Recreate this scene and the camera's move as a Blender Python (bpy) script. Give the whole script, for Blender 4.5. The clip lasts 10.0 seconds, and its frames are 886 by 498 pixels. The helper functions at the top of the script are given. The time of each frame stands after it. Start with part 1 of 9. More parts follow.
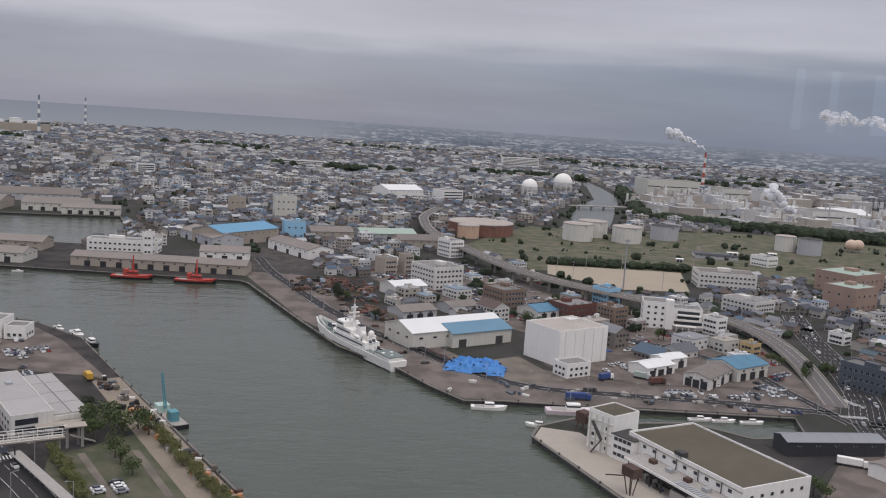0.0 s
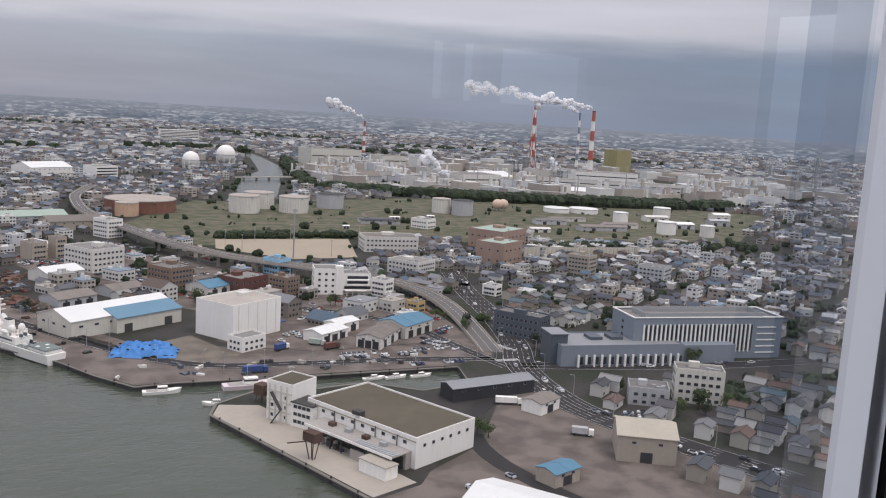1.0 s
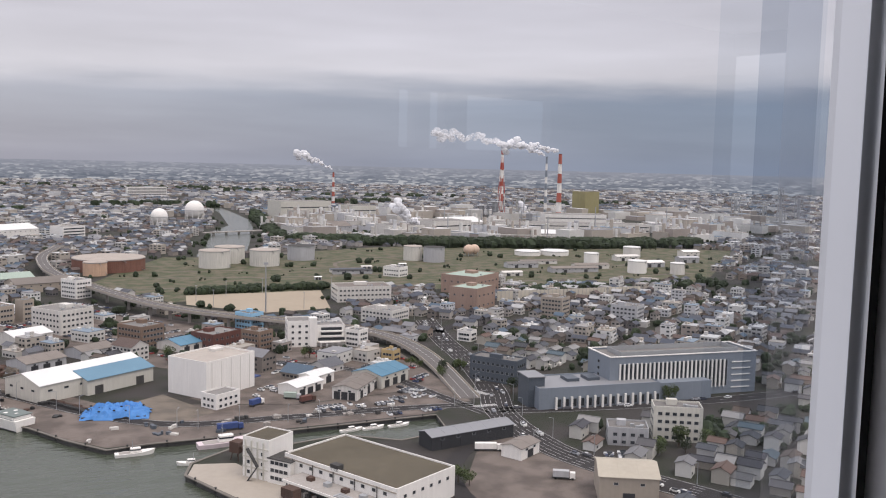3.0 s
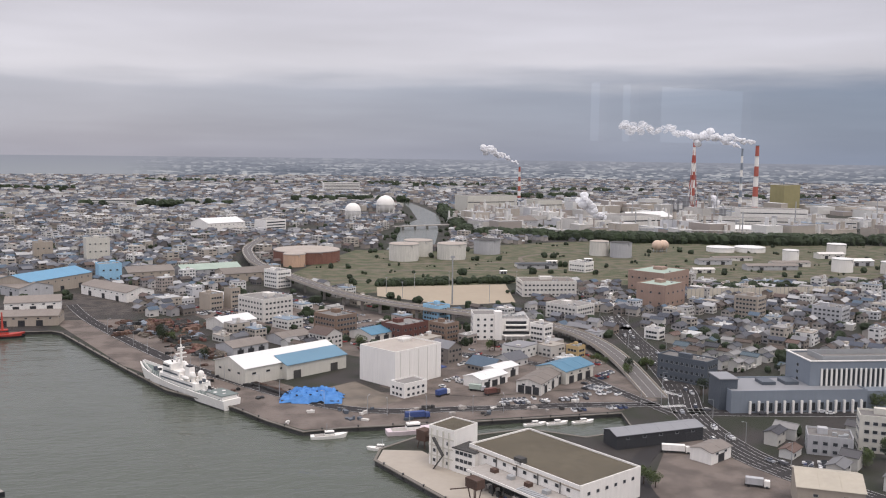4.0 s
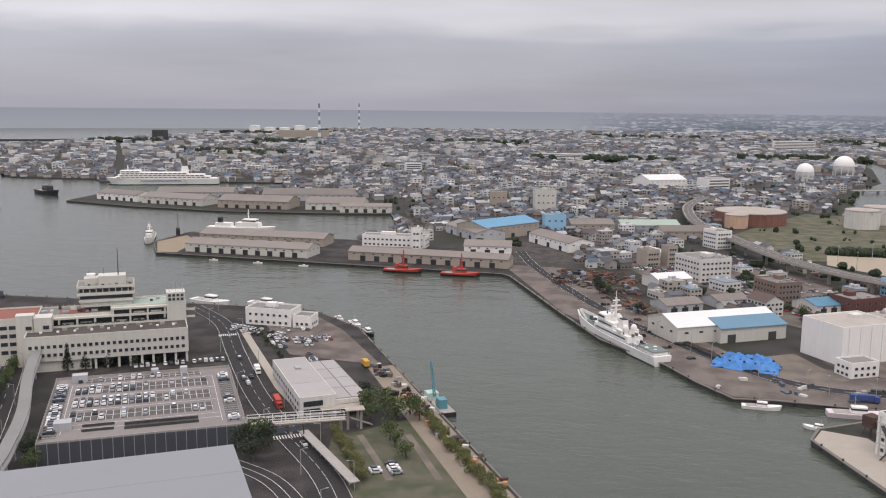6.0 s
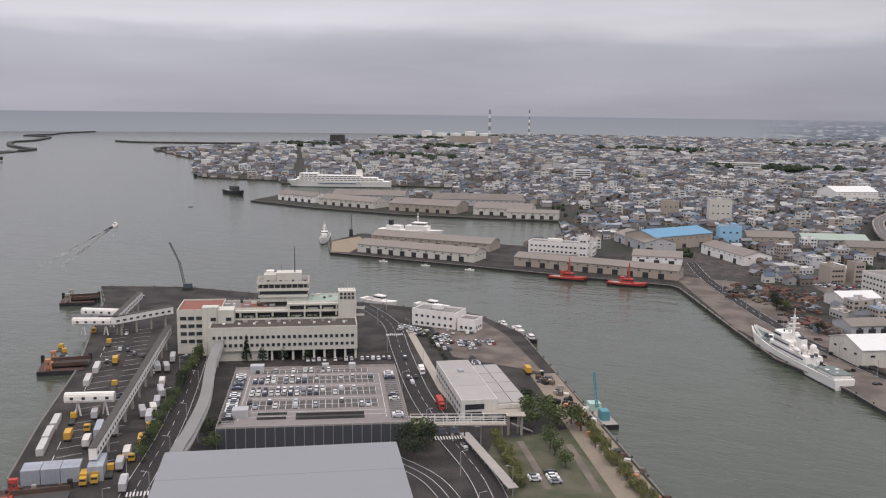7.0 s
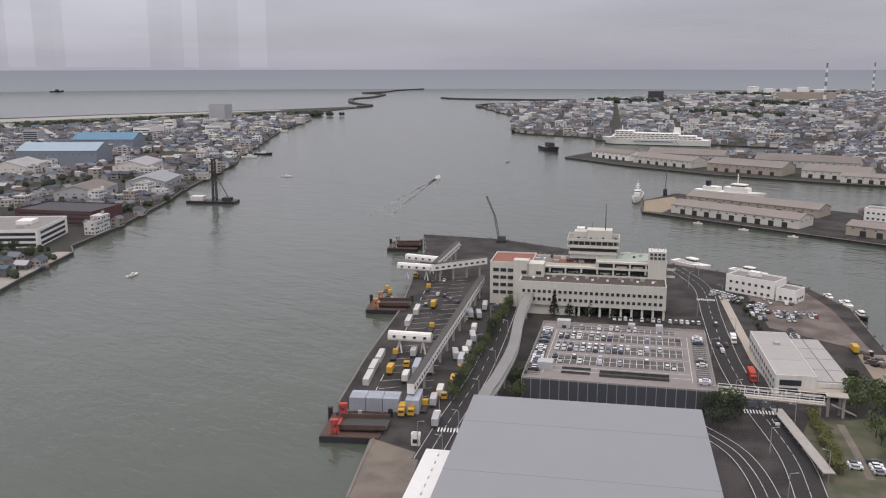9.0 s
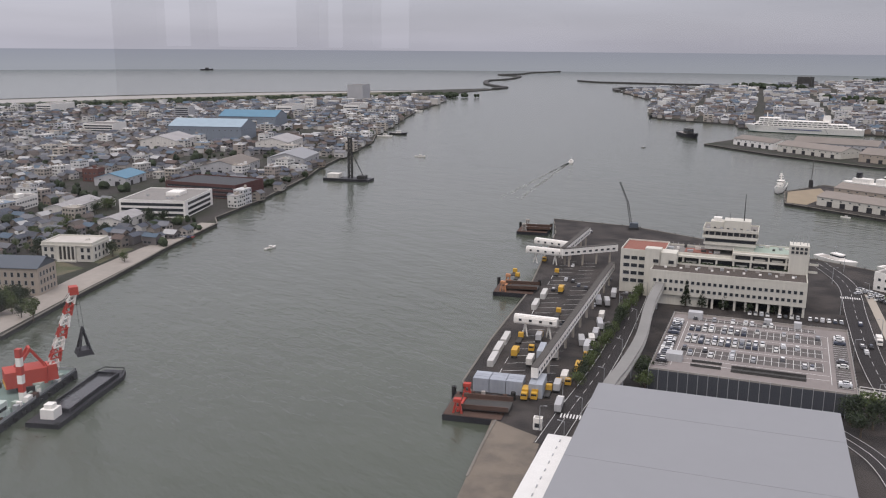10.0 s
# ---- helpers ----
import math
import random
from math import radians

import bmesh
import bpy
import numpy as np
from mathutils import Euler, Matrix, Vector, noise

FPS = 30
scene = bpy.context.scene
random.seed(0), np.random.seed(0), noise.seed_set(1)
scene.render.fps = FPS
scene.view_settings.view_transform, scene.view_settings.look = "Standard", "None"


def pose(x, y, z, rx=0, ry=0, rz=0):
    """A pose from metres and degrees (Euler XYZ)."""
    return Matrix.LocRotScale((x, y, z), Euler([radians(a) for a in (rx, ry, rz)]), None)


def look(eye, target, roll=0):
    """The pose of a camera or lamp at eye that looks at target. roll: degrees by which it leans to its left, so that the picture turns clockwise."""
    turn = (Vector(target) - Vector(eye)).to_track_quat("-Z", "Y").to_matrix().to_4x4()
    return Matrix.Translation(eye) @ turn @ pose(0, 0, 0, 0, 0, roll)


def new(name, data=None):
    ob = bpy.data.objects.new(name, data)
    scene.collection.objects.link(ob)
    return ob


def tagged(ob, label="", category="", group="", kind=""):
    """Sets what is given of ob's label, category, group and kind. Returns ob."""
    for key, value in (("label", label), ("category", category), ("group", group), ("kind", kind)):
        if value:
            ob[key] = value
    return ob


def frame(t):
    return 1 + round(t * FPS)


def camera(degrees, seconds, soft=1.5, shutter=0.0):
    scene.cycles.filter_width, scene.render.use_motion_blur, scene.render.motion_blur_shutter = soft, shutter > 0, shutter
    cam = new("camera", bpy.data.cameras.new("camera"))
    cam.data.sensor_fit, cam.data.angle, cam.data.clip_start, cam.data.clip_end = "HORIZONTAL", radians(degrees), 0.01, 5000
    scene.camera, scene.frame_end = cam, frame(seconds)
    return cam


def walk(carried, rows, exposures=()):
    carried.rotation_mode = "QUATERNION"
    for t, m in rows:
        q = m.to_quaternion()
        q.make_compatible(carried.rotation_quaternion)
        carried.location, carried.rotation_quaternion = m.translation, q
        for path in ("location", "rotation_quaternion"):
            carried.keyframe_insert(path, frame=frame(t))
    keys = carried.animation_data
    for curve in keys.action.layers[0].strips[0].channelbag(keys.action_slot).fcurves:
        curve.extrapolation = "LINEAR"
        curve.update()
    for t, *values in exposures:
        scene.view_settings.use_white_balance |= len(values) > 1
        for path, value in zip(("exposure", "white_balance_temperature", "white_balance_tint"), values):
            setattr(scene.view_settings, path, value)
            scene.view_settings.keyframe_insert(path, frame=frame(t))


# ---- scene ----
cam = camera(52.62, 10.0, 1.1)
EYE = 125.0
# seconds, yaw, pitch, roll of a hand-held camera turning on the spot behind the window
ROWS = [
    (0.0, 0.00, -8.05, -3.79),
    (0.5, -16.23, -8.24, -3.88),
    (1.0, -21.25, -8.59, -3.35),
    (1.5, -22.70, -8.37, -2.56),
    (2.0, -27.33, -6.66, -2.37),
    (2.2, -27.61, -6.41, -2.06),
    (3.3, -20.34, -5.34, -1.03),
    (3.5, -18.16, -5.50, -0.90),
    (4.0, -11.48, -6.07, -0.70),
    (4.5, -4.38, -6.86, -0.47),
    (5.0, 4.06, -7.67, -0.64),
    (5.5, 11.37, -8.57, -0.52),
    (6.0, 16.24, -9.12, -0.57),
    (7.3, 30.26, -9.54, -0.68),
    (7.5, 32.29, -10.39, -0.56),
    (8.0, 37.06, -11.28, -0.32),
    (8.5, 42.63, -11.46, -0.10),
    (9.0, 46.81, -11.68, 0.04),
    (9.5, 51.48, -11.90, 0.19),
    (10.0, 55.34, -12.82, -0.43),
]


def held(yaw, pitch, roll):
    a = radians(yaw)
    return pose(-0.3 * math.sin(a), 0.3 * math.cos(a), EYE, 90 + pitch, roll, yaw)


walk(cam, [(t, held(y, p, r)) for t, y, p, r in ROWS],
     exposures=[(0.0, -0.11, 6200, 9), (0.5, -0.01, 6150, 8), (1.0, 0.16, 6250, 9), (2.0, 0.28, 6420, 10), (3.5, 0.31, 6480, 10), (5.5, 0.28, 6450, 10), (7.5, 0.13, 6470, 10), (10.0, 0.14, 6400, 10)])

# ---- world and sun ----
world = bpy.data.worlds.new("overcast_sky")
scene.world = world
world.use_nodes = True
wt = world.node_tree
for n in list(wt.nodes):
    wt.nodes.remove(n)


def wnode(kind, **kw):
    n = wt.nodes.new(kind)
    for k, v in kw.items():
        n.inputs[k].default_value = v
    return n


coord = wt.nodes.new("ShaderNodeTexCoord")
sep = wt.nodes.new("ShaderNodeSeparateXYZ")
wt.links.new(coord.outputs["Generated"], sep.inputs[0])
# slow wobble of the cloud base, stretched sideways
squash = wt.nodes.new("ShaderNodeMapping")
squash.inputs["Scale"].default_value = (1.0, 1.0, 9.0)
wt.links.new(coord.outputs["Generated"], squash.inputs[0])
wob = wnode("ShaderNodeTexNoise", Scale=1.6, Detail=4.0, Roughness=0.55)
wt.links.new(squash.outputs[0], wob.inputs["Vector"])
fine = wnode("ShaderNodeTexNoise", Scale=5.0, Detail=6.0, Roughness=0.6)
wt.links.new(squash.outputs[0], fine.inputs["Vector"])


def wmath(op, a, b):
    n = wt.nodes.new("ShaderNodeMath")
    n.operation = op
    for i, v in enumerate((a, b)):
        if isinstance(v, float):
            n.inputs[i].default_value = v
        else:
            wt.links.new(v, n.inputs[i])
    return n.outputs[0]


height = wmath("ADD", sep.outputs["Z"], wmath("MULTIPLY", wmath("SUBTRACT", wob.outputs["Fac"], 0.5), 0.035))
height = wmath("ADD", height, wmath("MULTIPLY", wmath("SUBTRACT", fine.outputs["Fac"], 0.5), 0.03))
ramp = wt.nodes.new("ShaderNodeValToRGB")
wt.links.new(height, ramp.inputs[0])
stops = [(0.0, (0.33, 0.33, 0.37)), (0.045, (0.37, 0.37, 0.41)), (0.075, (0.40, 0.40, 0.435)), (0.092, (0.60, 0.585, 0.60)),
         (0.16, (0.57, 0.555, 0.575)), (0.25, (0.66, 0.65, 0.67)), (0.5, (0.95, 0.95, 0.98)), (1.0, (1.25, 1.25, 1.30))]
el = ramp.color_ramp.elements
stops = [(p, (c[0] * 1.005, c[1] * 0.975, c[2] * 1.015)) for p, c in stops]
el[0].position, el[0].color = stops[0][0], (*stops[0][1], 1)
el[1].position, el[1].color = stops[-1][0], (*stops[-1][1], 1)
for p, c in stops[1:-1]:
    e = el.new(p)
    e.color = (*c, 1)
# rain-blue cloud inland, to the east, low over the land
side = wt.nodes.new("ShaderNodeMapRange")
wt.links.new(sep.outputs["X"], side.inputs[0])
for i, v in ((1, -0.15), (2, 0.62), (3, 0.0), (4, 1.0)):
    side.inputs[i].default_value = v
low = wt.nodes.new("ShaderNodeMapRange")
wt.links.new(height, low.inputs[0])
for i, v in ((1, 0.07), (2, 0.10), (3, 1.0), (4, 0.12)):
    low.inputs[i].default_value = v
blue = wt.nodes.new("ShaderNodeMix")
blue.data_type = "RGBA"
blue.inputs["B"].default_value = (0.20, 0.235, 0.32, 1)
wt.links.new(wmath("MULTIPLY", side.outputs[0], low.outputs[0]), blue.inputs["Factor"])
wt.links.new(ramp.outputs[0], blue.inputs["A"])
sky = wt.nodes.new("ShaderNodeTexSky")
sky.sky_type, sky.sun_disc, sky.sun_elevation, sky.sun_rotation = "NISHITA", False, radians(58), radians(150)
thin = wt.nodes.new("ShaderNodeMix")
thin.data_type = "RGBA"
thin.inputs["Factor"].default_value = 0.012
wt.links.new(blue.outputs["Result"], thin.inputs["A"])
wt.links.new(sky.outputs[0], thin.inputs["B"])
back = wnode("ShaderNodeBackground", Strength=1.0)
# soft lighter and darker streaks in the cloud
streak = wnode("ShaderNodeTexNoise", Scale=2.6, Detail=7.0, Roughness=0.55)
wt.links.new(squash.outputs[0], streak.inputs["Vector"])
seaward = wt.nodes.new("ShaderNodeMapRange")
wt.links.new(sep.outputs["X"], seaward.inputs[0])
for i, v in ((1, -0.45), (2, -0.95), (3, 0.0), (4, 0.2)):
    seaward.inputs[i].default_value = v
wt.links.new(wmath("ADD", wmath("ADD", wmath("MULTIPLY", streak.outputs["Fac"], 0.5), 0.75), seaward.outputs[0]), back.inputs["Strength"])
wt.links.new(thin.outputs["Result"], back.inputs["Color"])
wout = wt.nodes.new("ShaderNodeOutputWorld")
wt.links.new(back.outputs[0], wout.inputs[0])

sun = new("sun", bpy.data.lights.new("sun", "SUN"))
sun.data.energy, sun.data.angle, sun.data.color = 1.25, radians(30), (1.0, 0.88, 0.75)
sun.matrix_world = look((0, 0, 50), (-30, 45, -70))
scene.view_settings.exposure = 0.0

# ---- materials ----
MATS = {}


def mat(name, colour, rough=0.8, metal=0.0, spread=0.15, size=3.0, bump=0.0, random_tint=0.0, island=0.0, streaks=0.0, spec=0.3):
    """A surface with mottling at two scales, optional rain streaks, and a tint that changes from object to object or piece to piece."""
    m = bpy.data.materials.new(name)
    m.use_nodes = True
    t = m.node_tree
    b = t.nodes["Principled BSDF"]
    b.inputs["Roughness"].default_value, b.inputs["Metallic"].default_value = rough, metal
    b.inputs["Specular IOR Level"].default_value = spec
    geo = t.nodes.new("ShaderNodeNewGeometry")
    big, small = t.nodes.new("ShaderNodeTexNoise"), t.nodes.new("ShaderNodeTexNoise")
    big.inputs["Scale"].default_value, small.inputs["Scale"].default_value = 1.0 / (size * 4), 1.0 / size * 1.7
    big.inputs["Detail"].default_value = small.inputs["Detail"].default_value = 5
    t.links.new(geo.outputs["Position"], big.inputs["Vector"])
    t.links.new(geo.outputs["Position"], small.inputs["Vector"])

    def op(kind, a, c):
        n = t.nodes.new("ShaderNodeMath")
        n.operation = kind
        for i, v in enumerate((a, c)):
            if isinstance(v, (int, float)):
                n.inputs[i].default_value = v
            else:
                t.links.new(v, n.inputs[i])
        return n.outputs[0]

    f = op("ADD", op("MULTIPLY", big.outputs["Fac"], 0.55), op("MULTIPLY", small.outputs["Fac"], 0.45))
    f = op("MULTIPLY", op("SUBTRACT", f, 0.5), spread * 3.2)
    if streaks:
        st = t.nodes.new("ShaderNodeTexNoise")
        mp = t.nodes.new("ShaderNodeMapping")
        mp.inputs["Scale"].default_value = (0.9, 0.9, 0.06)
        t.links.new(geo.outputs["Position"], mp.inputs[0])
        t.links.new(mp.outputs[0], st.inputs["Vector"])
        st.inputs["Scale"].default_value, st.inputs["Detail"].default_value = 1.0, 4
        f = op("ADD", f, op("MULTIPLY", op("SUBTRACT", st.outputs["Fac"], 0.5), streaks * 2))
    if random_tint:
        oi = t.nodes.new("ShaderNodeObjectInfo")
        f = op("ADD", f, op("MULTIPLY", op("SUBTRACT", oi.outputs["Random"], 0.5), random_tint))
    if island:
        f = op("ADD", f, op("MULTIPLY", op("SUBTRACT", geo.outputs["Random Per Island"], 0.5), island))
    f = op("ADD", f, 1.0)
    mix = t.nodes.new("ShaderNodeVectorMath")
    mix.operation = "SCALE"
    mix.inputs[0].default_value = colour
    t.links.new(f, mix.inputs["Scale"])
    t.links.new(mix.outputs[0], b.inputs["Base Color"])
    if bump:
        bp = t.nodes.new("ShaderNodeBump")
        bp.inputs["Strength"].default_value, bp.inputs["Distance"].default_value = 0.6, bump
        t.links.new(small.outputs["Fac"], bp.inputs["Height"])
        t.links.new(bp.outputs[0], b.inputs["Normal"])
    MATS[name] = m
    return m


def palette(name, colours, rough=0.75, by="island", spread=0.12, size=2.0):
    """One surface whose colour is picked from a few real paints, piece by piece or object by object."""
    m = mat(name, (1, 1, 1), rough, spread=spread, size=size)
    t = m.node_tree
    b = t.nodes["Principled BSDF"]
    r = t.nodes.new("ShaderNodeValToRGB")
    r.color_ramp.interpolation = "CONSTANT"
    e = r.color_ramp.elements
    e[0].position, e[0].color = 0.0, (*colours[0], 1)
    e[1].position, e[1].color = 1.0 / len(colours), (*colours[1], 1)
    for i, c in enumerate(colours[2:], 2):
        e.new(i / len(colours)).color = (*c, 1)
    if by == "island":
        t.links.new(t.nodes.new("ShaderNodeNewGeometry").outputs["Random Per Island"], r.inputs[0])
    else:
        t.links.new(t.nodes.new("ShaderNodeObjectInfo").outputs["Random"], r.inputs[0])
    sc = b.inputs["Base Color"].links[0].from_node
    t.links.new(r.outputs[0], sc.inputs[0])
    return m


def blend_ground(name, a, c, size, rough=0.9, third=None):
    """Ground of two soils that run into one another."""
    m = mat(name, a, rough, spread=0.2, size=size / 6)
    t = m.node_tree
    b = t.nodes["Principled BSDF"]
    n = t.nodes.new("ShaderNodeTexNoise")
    n.inputs["Scale"].default_value, n.inputs["Detail"].default_value = 1 / size, 6
    t.links.new(t.nodes.new("ShaderNodeNewGeometry").outputs["Position"], n.inputs["Vector"])
    r = t.nodes.new("ShaderNodeValToRGB")
    r.color_ramp.elements[0].position, r.color_ramp.elements[0].color = 0.42, (*a, 1)
    r.color_ramp.elements[1].position, r.color_ramp.elements[1].color = 0.58, (*c, 1)
    t.links.new(n.outputs["Fac"], r.inputs[0])
    sc = b.inputs["Base Color"].links[0].from_node
    t.links.new(r.outputs[0], sc.inputs[0])
    return m


white = mat("white_paint", (0.80, 0.775, 0.735), 0.7, streaks=0.12, spread=0.06)
cream = mat("cream_render", (0.58, 0.56, 0.50), 0.75, streaks=0.15, spread=0.07)
offwhite = mat("weathered_white_wall", (0.64, 0.615, 0.575), 0.8, streaks=0.25, spread=0.1)
concrete = mat("concrete", (0.34, 0.315, 0.29), 0.9, streaks=0.2, spread=0.15)
pale_concrete = mat("pale_concrete", (0.37, 0.33, 0.28), 0.9, spread=0.14, size=5)
dark_concrete = mat("dark_concrete", (0.062, 0.060, 0.058), 0.9, spread=0.25, streaks=0.3)
grey_wall = mat("grey_wall", (0.42, 0.42, 0.43), 0.8, streaks=0.2, spread=0.1, random_tint=0.2)
tan_wall = mat("tan_wall", (0.38, 0.33, 0.275), 0.8, streaks=0.15, spread=0.1)
brown_wall = mat("brown_tile_wall", (0.215, 0.15, 0.112), 0.7, spread=0.15, streaks=0.15)
red_wall = mat("dark_red_wall", (0.135, 0.062, 0.052), 0.8, streaks=0.3, spread=0.15)
blue_wall = mat("pale_blue_wall", (0.30, 0.52, 0.70), 0.75, streaks=0.1, spread=0.08)
green_wall = mat("pale_green_wall", (0.36, 0.42, 0.37), 0.8, streaks=0.15)
yellow_wall = mat("yellow_wall", (0.46, 0.34, 0.17), 0.8, streaks=0.1)
black_wall = mat("black_cladding", (0.035, 0.036, 0.04), 0.6, streaks=0.2)
slate_wall = mat("blue_grey_tile", (0.215, 0.245, 0.285), 0.45, streaks=0.1, spread=0.08)
slate_dark = mat("dark_blue_grey_tile", (0.085, 0.10, 0.12), 0.45, spread=0.1)
grey_roof = mat("light_grey_metal_roof", (0.242, 0.246, 0.258), 0.45, spread=0.04, size=8)
flat_roof = mat("flat_roof_felt", (0.20, 0.19, 0.18), 0.9, spread=0.25, size=4, random_tint=0.4)
brown_roof = mat("mossy_brown_roof", (0.098, 0.084, 0.060), 0.95, spread=0.4, size=5)
blue_roof = mat("blue_metal_roof", (0.085, 0.20, 0.29), 0.5, spread=0.15, streaks=0.1)
sky_roof = mat("bright_blue_roof", (0.13, 0.29, 0.43), 0.55, spread=0.1)
white_roof = mat("white_metal_roof", (0.70, 0.695, 0.675), 0.6, spread=0.08, streaks=0.05)
shed_roof = mat("brownish_shed_roof", (0.21, 0.185, 0.165), 0.85, spread=0.2, size=4, random_tint=0.35)
green_roof = mat("pale_green_roof", (0.34, 0.41, 0.35), 0.8, spread=0.12)
red_roof = mat("red_oxide_roof", (0.25, 0.105, 0.08), 0.85, spread=0.15)
glass = mat("window_glass", (0.03, 0.035, 0.042), 0.12, spread=0.2, spec=0.6)
asphalt = blend_ground("worn_asphalt", (0.024, 0.021, 0.020), (0.052, 0.045, 0.041), 12)
road_mat = mat("asphalt", (0.030, 0.027, 0.027), 0.9, spread=0.2, size=4)
yard = blend_ground("dusty_yard", (0.125, 0.108, 0.09), (0.18, 0.152, 0.122), 12)
soil = blend_ground("city_ground", (0.045, 0.040, 0.037), (0.026, 0.029, 0.018), 30)
grass = blend_ground("grass", (0.068, 0.078, 0.040), (0.130, 0.115, 0.078), 14)
dirty_asphalt = blend_ground("dirty_asphalt", (0.040, 0.035, 0.032), (0.083, 0.071, 0.062), 9)
dark_grass = blend_ground("shaded_grass", (0.062, 0.070, 0.036), (0.105, 0.096, 0.066), 8)
sand = mat("sand", (0.35, 0.295, 0.225), 0.95, spread=0.12, size=8)
beach = mat("beach_sand", (0.33, 0.315, 0.30), 0.95, spread=0.15, size=10)
line_paint = mat("road_paint", (0.70, 0.70, 0.68), 0.8, spread=0.2)
steel = mat("galvanised_steel", (0.42, 0.43, 0.44), 0.5, 0.5)
dark_steel = mat("dark_steel", (0.05, 0.05, 0.05), 0.6, 0.3)
rust = mat("rusty_steel", (0.085, 0.052, 0.04), 0.85, spread=0.35, size=1.5)
# Red greyed to stand in for haze in front of the far chimneys.
hazed_red = mat("hazed_red", (0.40, 0.115, 0.085), 0.7, spread=0.12)
signal_red = mat("signal_red", (0.42, 0.055, 0.04), 0.6, spread=0.12)
orange_red = mat("orange_red_paint", (0.44, 0.07, 0.05), 0.6, spread=0.12)
yellow = mat("truck_yellow", (0.56, 0.33, 0.045), 0.5, spread=0.08)
teal = mat("teal_paint", (0.10, 0.26, 0.30), 0.6, spread=0.15)
deep_blue = mat("blue_paint", (0.045, 0.075, 0.21), 0.6, spread=0.1)
tarp = mat("blue_tarpaulin", (0.07, 0.225, 0.53), 0.55, spread=0.15, size=1.5, bump=0.2)
tank_white = mat("stained_tank_paint", (0.60, 0.58, 0.53), 0.75, streaks=0.35, spread=0.12, size=2)
tank_rust = mat("rusting_tank", (0.20, 0.10, 0.075), 0.85, streaks=0.4, spread=0.25)
tank_orange = mat("orange_tank", (0.56, 0.38, 0.27), 0.8, streaks=0.2)
rubber = mat("black_rubber", (0.02, 0.02, 0.02), 0.8)
hull_black = mat("black_hull", (0.025, 0.025, 0.03), 0.5, spread=0.3)
deck_green = mat("green_deck", (0.16, 0.22, 0.20), 0.7, spread=0.2)
bark = mat("bark", (0.09, 0.07, 0.05), 0.95)
leaf = mat("leaves", (0.075, 0.10, 0.035), 0.8, spread=0.3, size=1.0, island=0.7)
dark_leaf = mat("dark_leaves", (0.028, 0.040, 0.020), 0.85, spread=0.3, size=2.0, island=0.6)
# Haze over the far town is put into these roof colours as extra blue.
house_roof = palette("hazed_roof_tiles", [(0.065, 0.070, 0.086), (0.085, 0.088, 0.10), (0.052, 0.057, 0.070), (0.115, 0.118, 0.13), (0.085, 0.070, 0.062), (0.15, 0.155, 0.17), (0.072, 0.082, 0.105), (0.19, 0.19, 0.20), (0.080, 0.115, 0.155), (0.105, 0.076, 0.066), (0.065, 0.073, 0.092), (0.38, 0.38, 0.38)], 0.7)
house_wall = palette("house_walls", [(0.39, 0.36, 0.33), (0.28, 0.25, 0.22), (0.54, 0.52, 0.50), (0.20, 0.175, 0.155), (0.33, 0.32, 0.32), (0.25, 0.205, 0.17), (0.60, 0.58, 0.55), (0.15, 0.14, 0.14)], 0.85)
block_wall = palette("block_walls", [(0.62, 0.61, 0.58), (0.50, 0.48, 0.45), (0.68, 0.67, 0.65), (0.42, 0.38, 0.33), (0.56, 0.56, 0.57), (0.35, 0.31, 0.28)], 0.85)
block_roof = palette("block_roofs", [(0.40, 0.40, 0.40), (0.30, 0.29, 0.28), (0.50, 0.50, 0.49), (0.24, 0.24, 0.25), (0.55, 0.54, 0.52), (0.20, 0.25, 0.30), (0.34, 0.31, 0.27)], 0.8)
car_paint = palette("car_paint", [(0.75, 0.75, 0.75), (0.72, 0.72, 0.70), (0.04, 0.04, 0.045), (0.45, 0.46, 0.48), (0.78, 0.78, 0.76), (0.10, 0.10, 0.11), (0.30, 0.31, 0.33), (0.55, 0.55, 0.56), (0.06, 0.07, 0.10), (0.60, 0.60, 0.58)], 0.3, by="object", spread=0.02)


def water_material():
    m = mat("harbour_water", (0.058, 0.068, 0.050), 0.15, spread=0.16, size=60, spec=0.5)
    t = m.node_tree
    b = t.nodes["Principled BSDF"]
    b.inputs["IOR"].default_value = 1.33
    geo = t.nodes.new("ShaderNodeNewGeometry")
    mp = t.nodes.new("ShaderNodeMapping")
    mp.inputs["Rotation"].default_value = (0, 0, radians(-25))
    mp.inputs["Scale"].default_value = (0.5, 1.0, 1.0)
    t.links.new(geo.outputs["Position"], mp.inputs[0])
    small, swell = t.nodes.new("ShaderNodeTexNoise"), t.nodes.new("ShaderNodeTexNoise")
    small.inputs["Scale"].default_value, small.inputs["Detail"].default_value = 0.30, 6
    swell.inputs["Scale"].default_value, swell.inputs["Detail"].default_value = 0.075, 4
    add = t.nodes.new("ShaderNodeMath")
    add.operation = "MULTIPLY_ADD"
    add.inputs[1].default_value = 0.35
    t.links.new(mp.outputs[0], small.inputs["Vector"])
    t.links.new(mp.outputs[0], swell.inputs["Vector"])
    t.links.new(small.outputs["Fac"], add.inputs[0])
    t.links.new(swell.outputs["Fac"], add.inputs[2])
    bp = t.nodes.new("ShaderNodeBump")
    bp.inputs["Strength"].default_value, bp.inputs["Distance"].default_value = 0.55, 1.7
    t.links.new(add.outputs[0], bp.inputs["Height"])
    t.links.new(bp.outputs[0], b.inputs["Normal"])
    return m


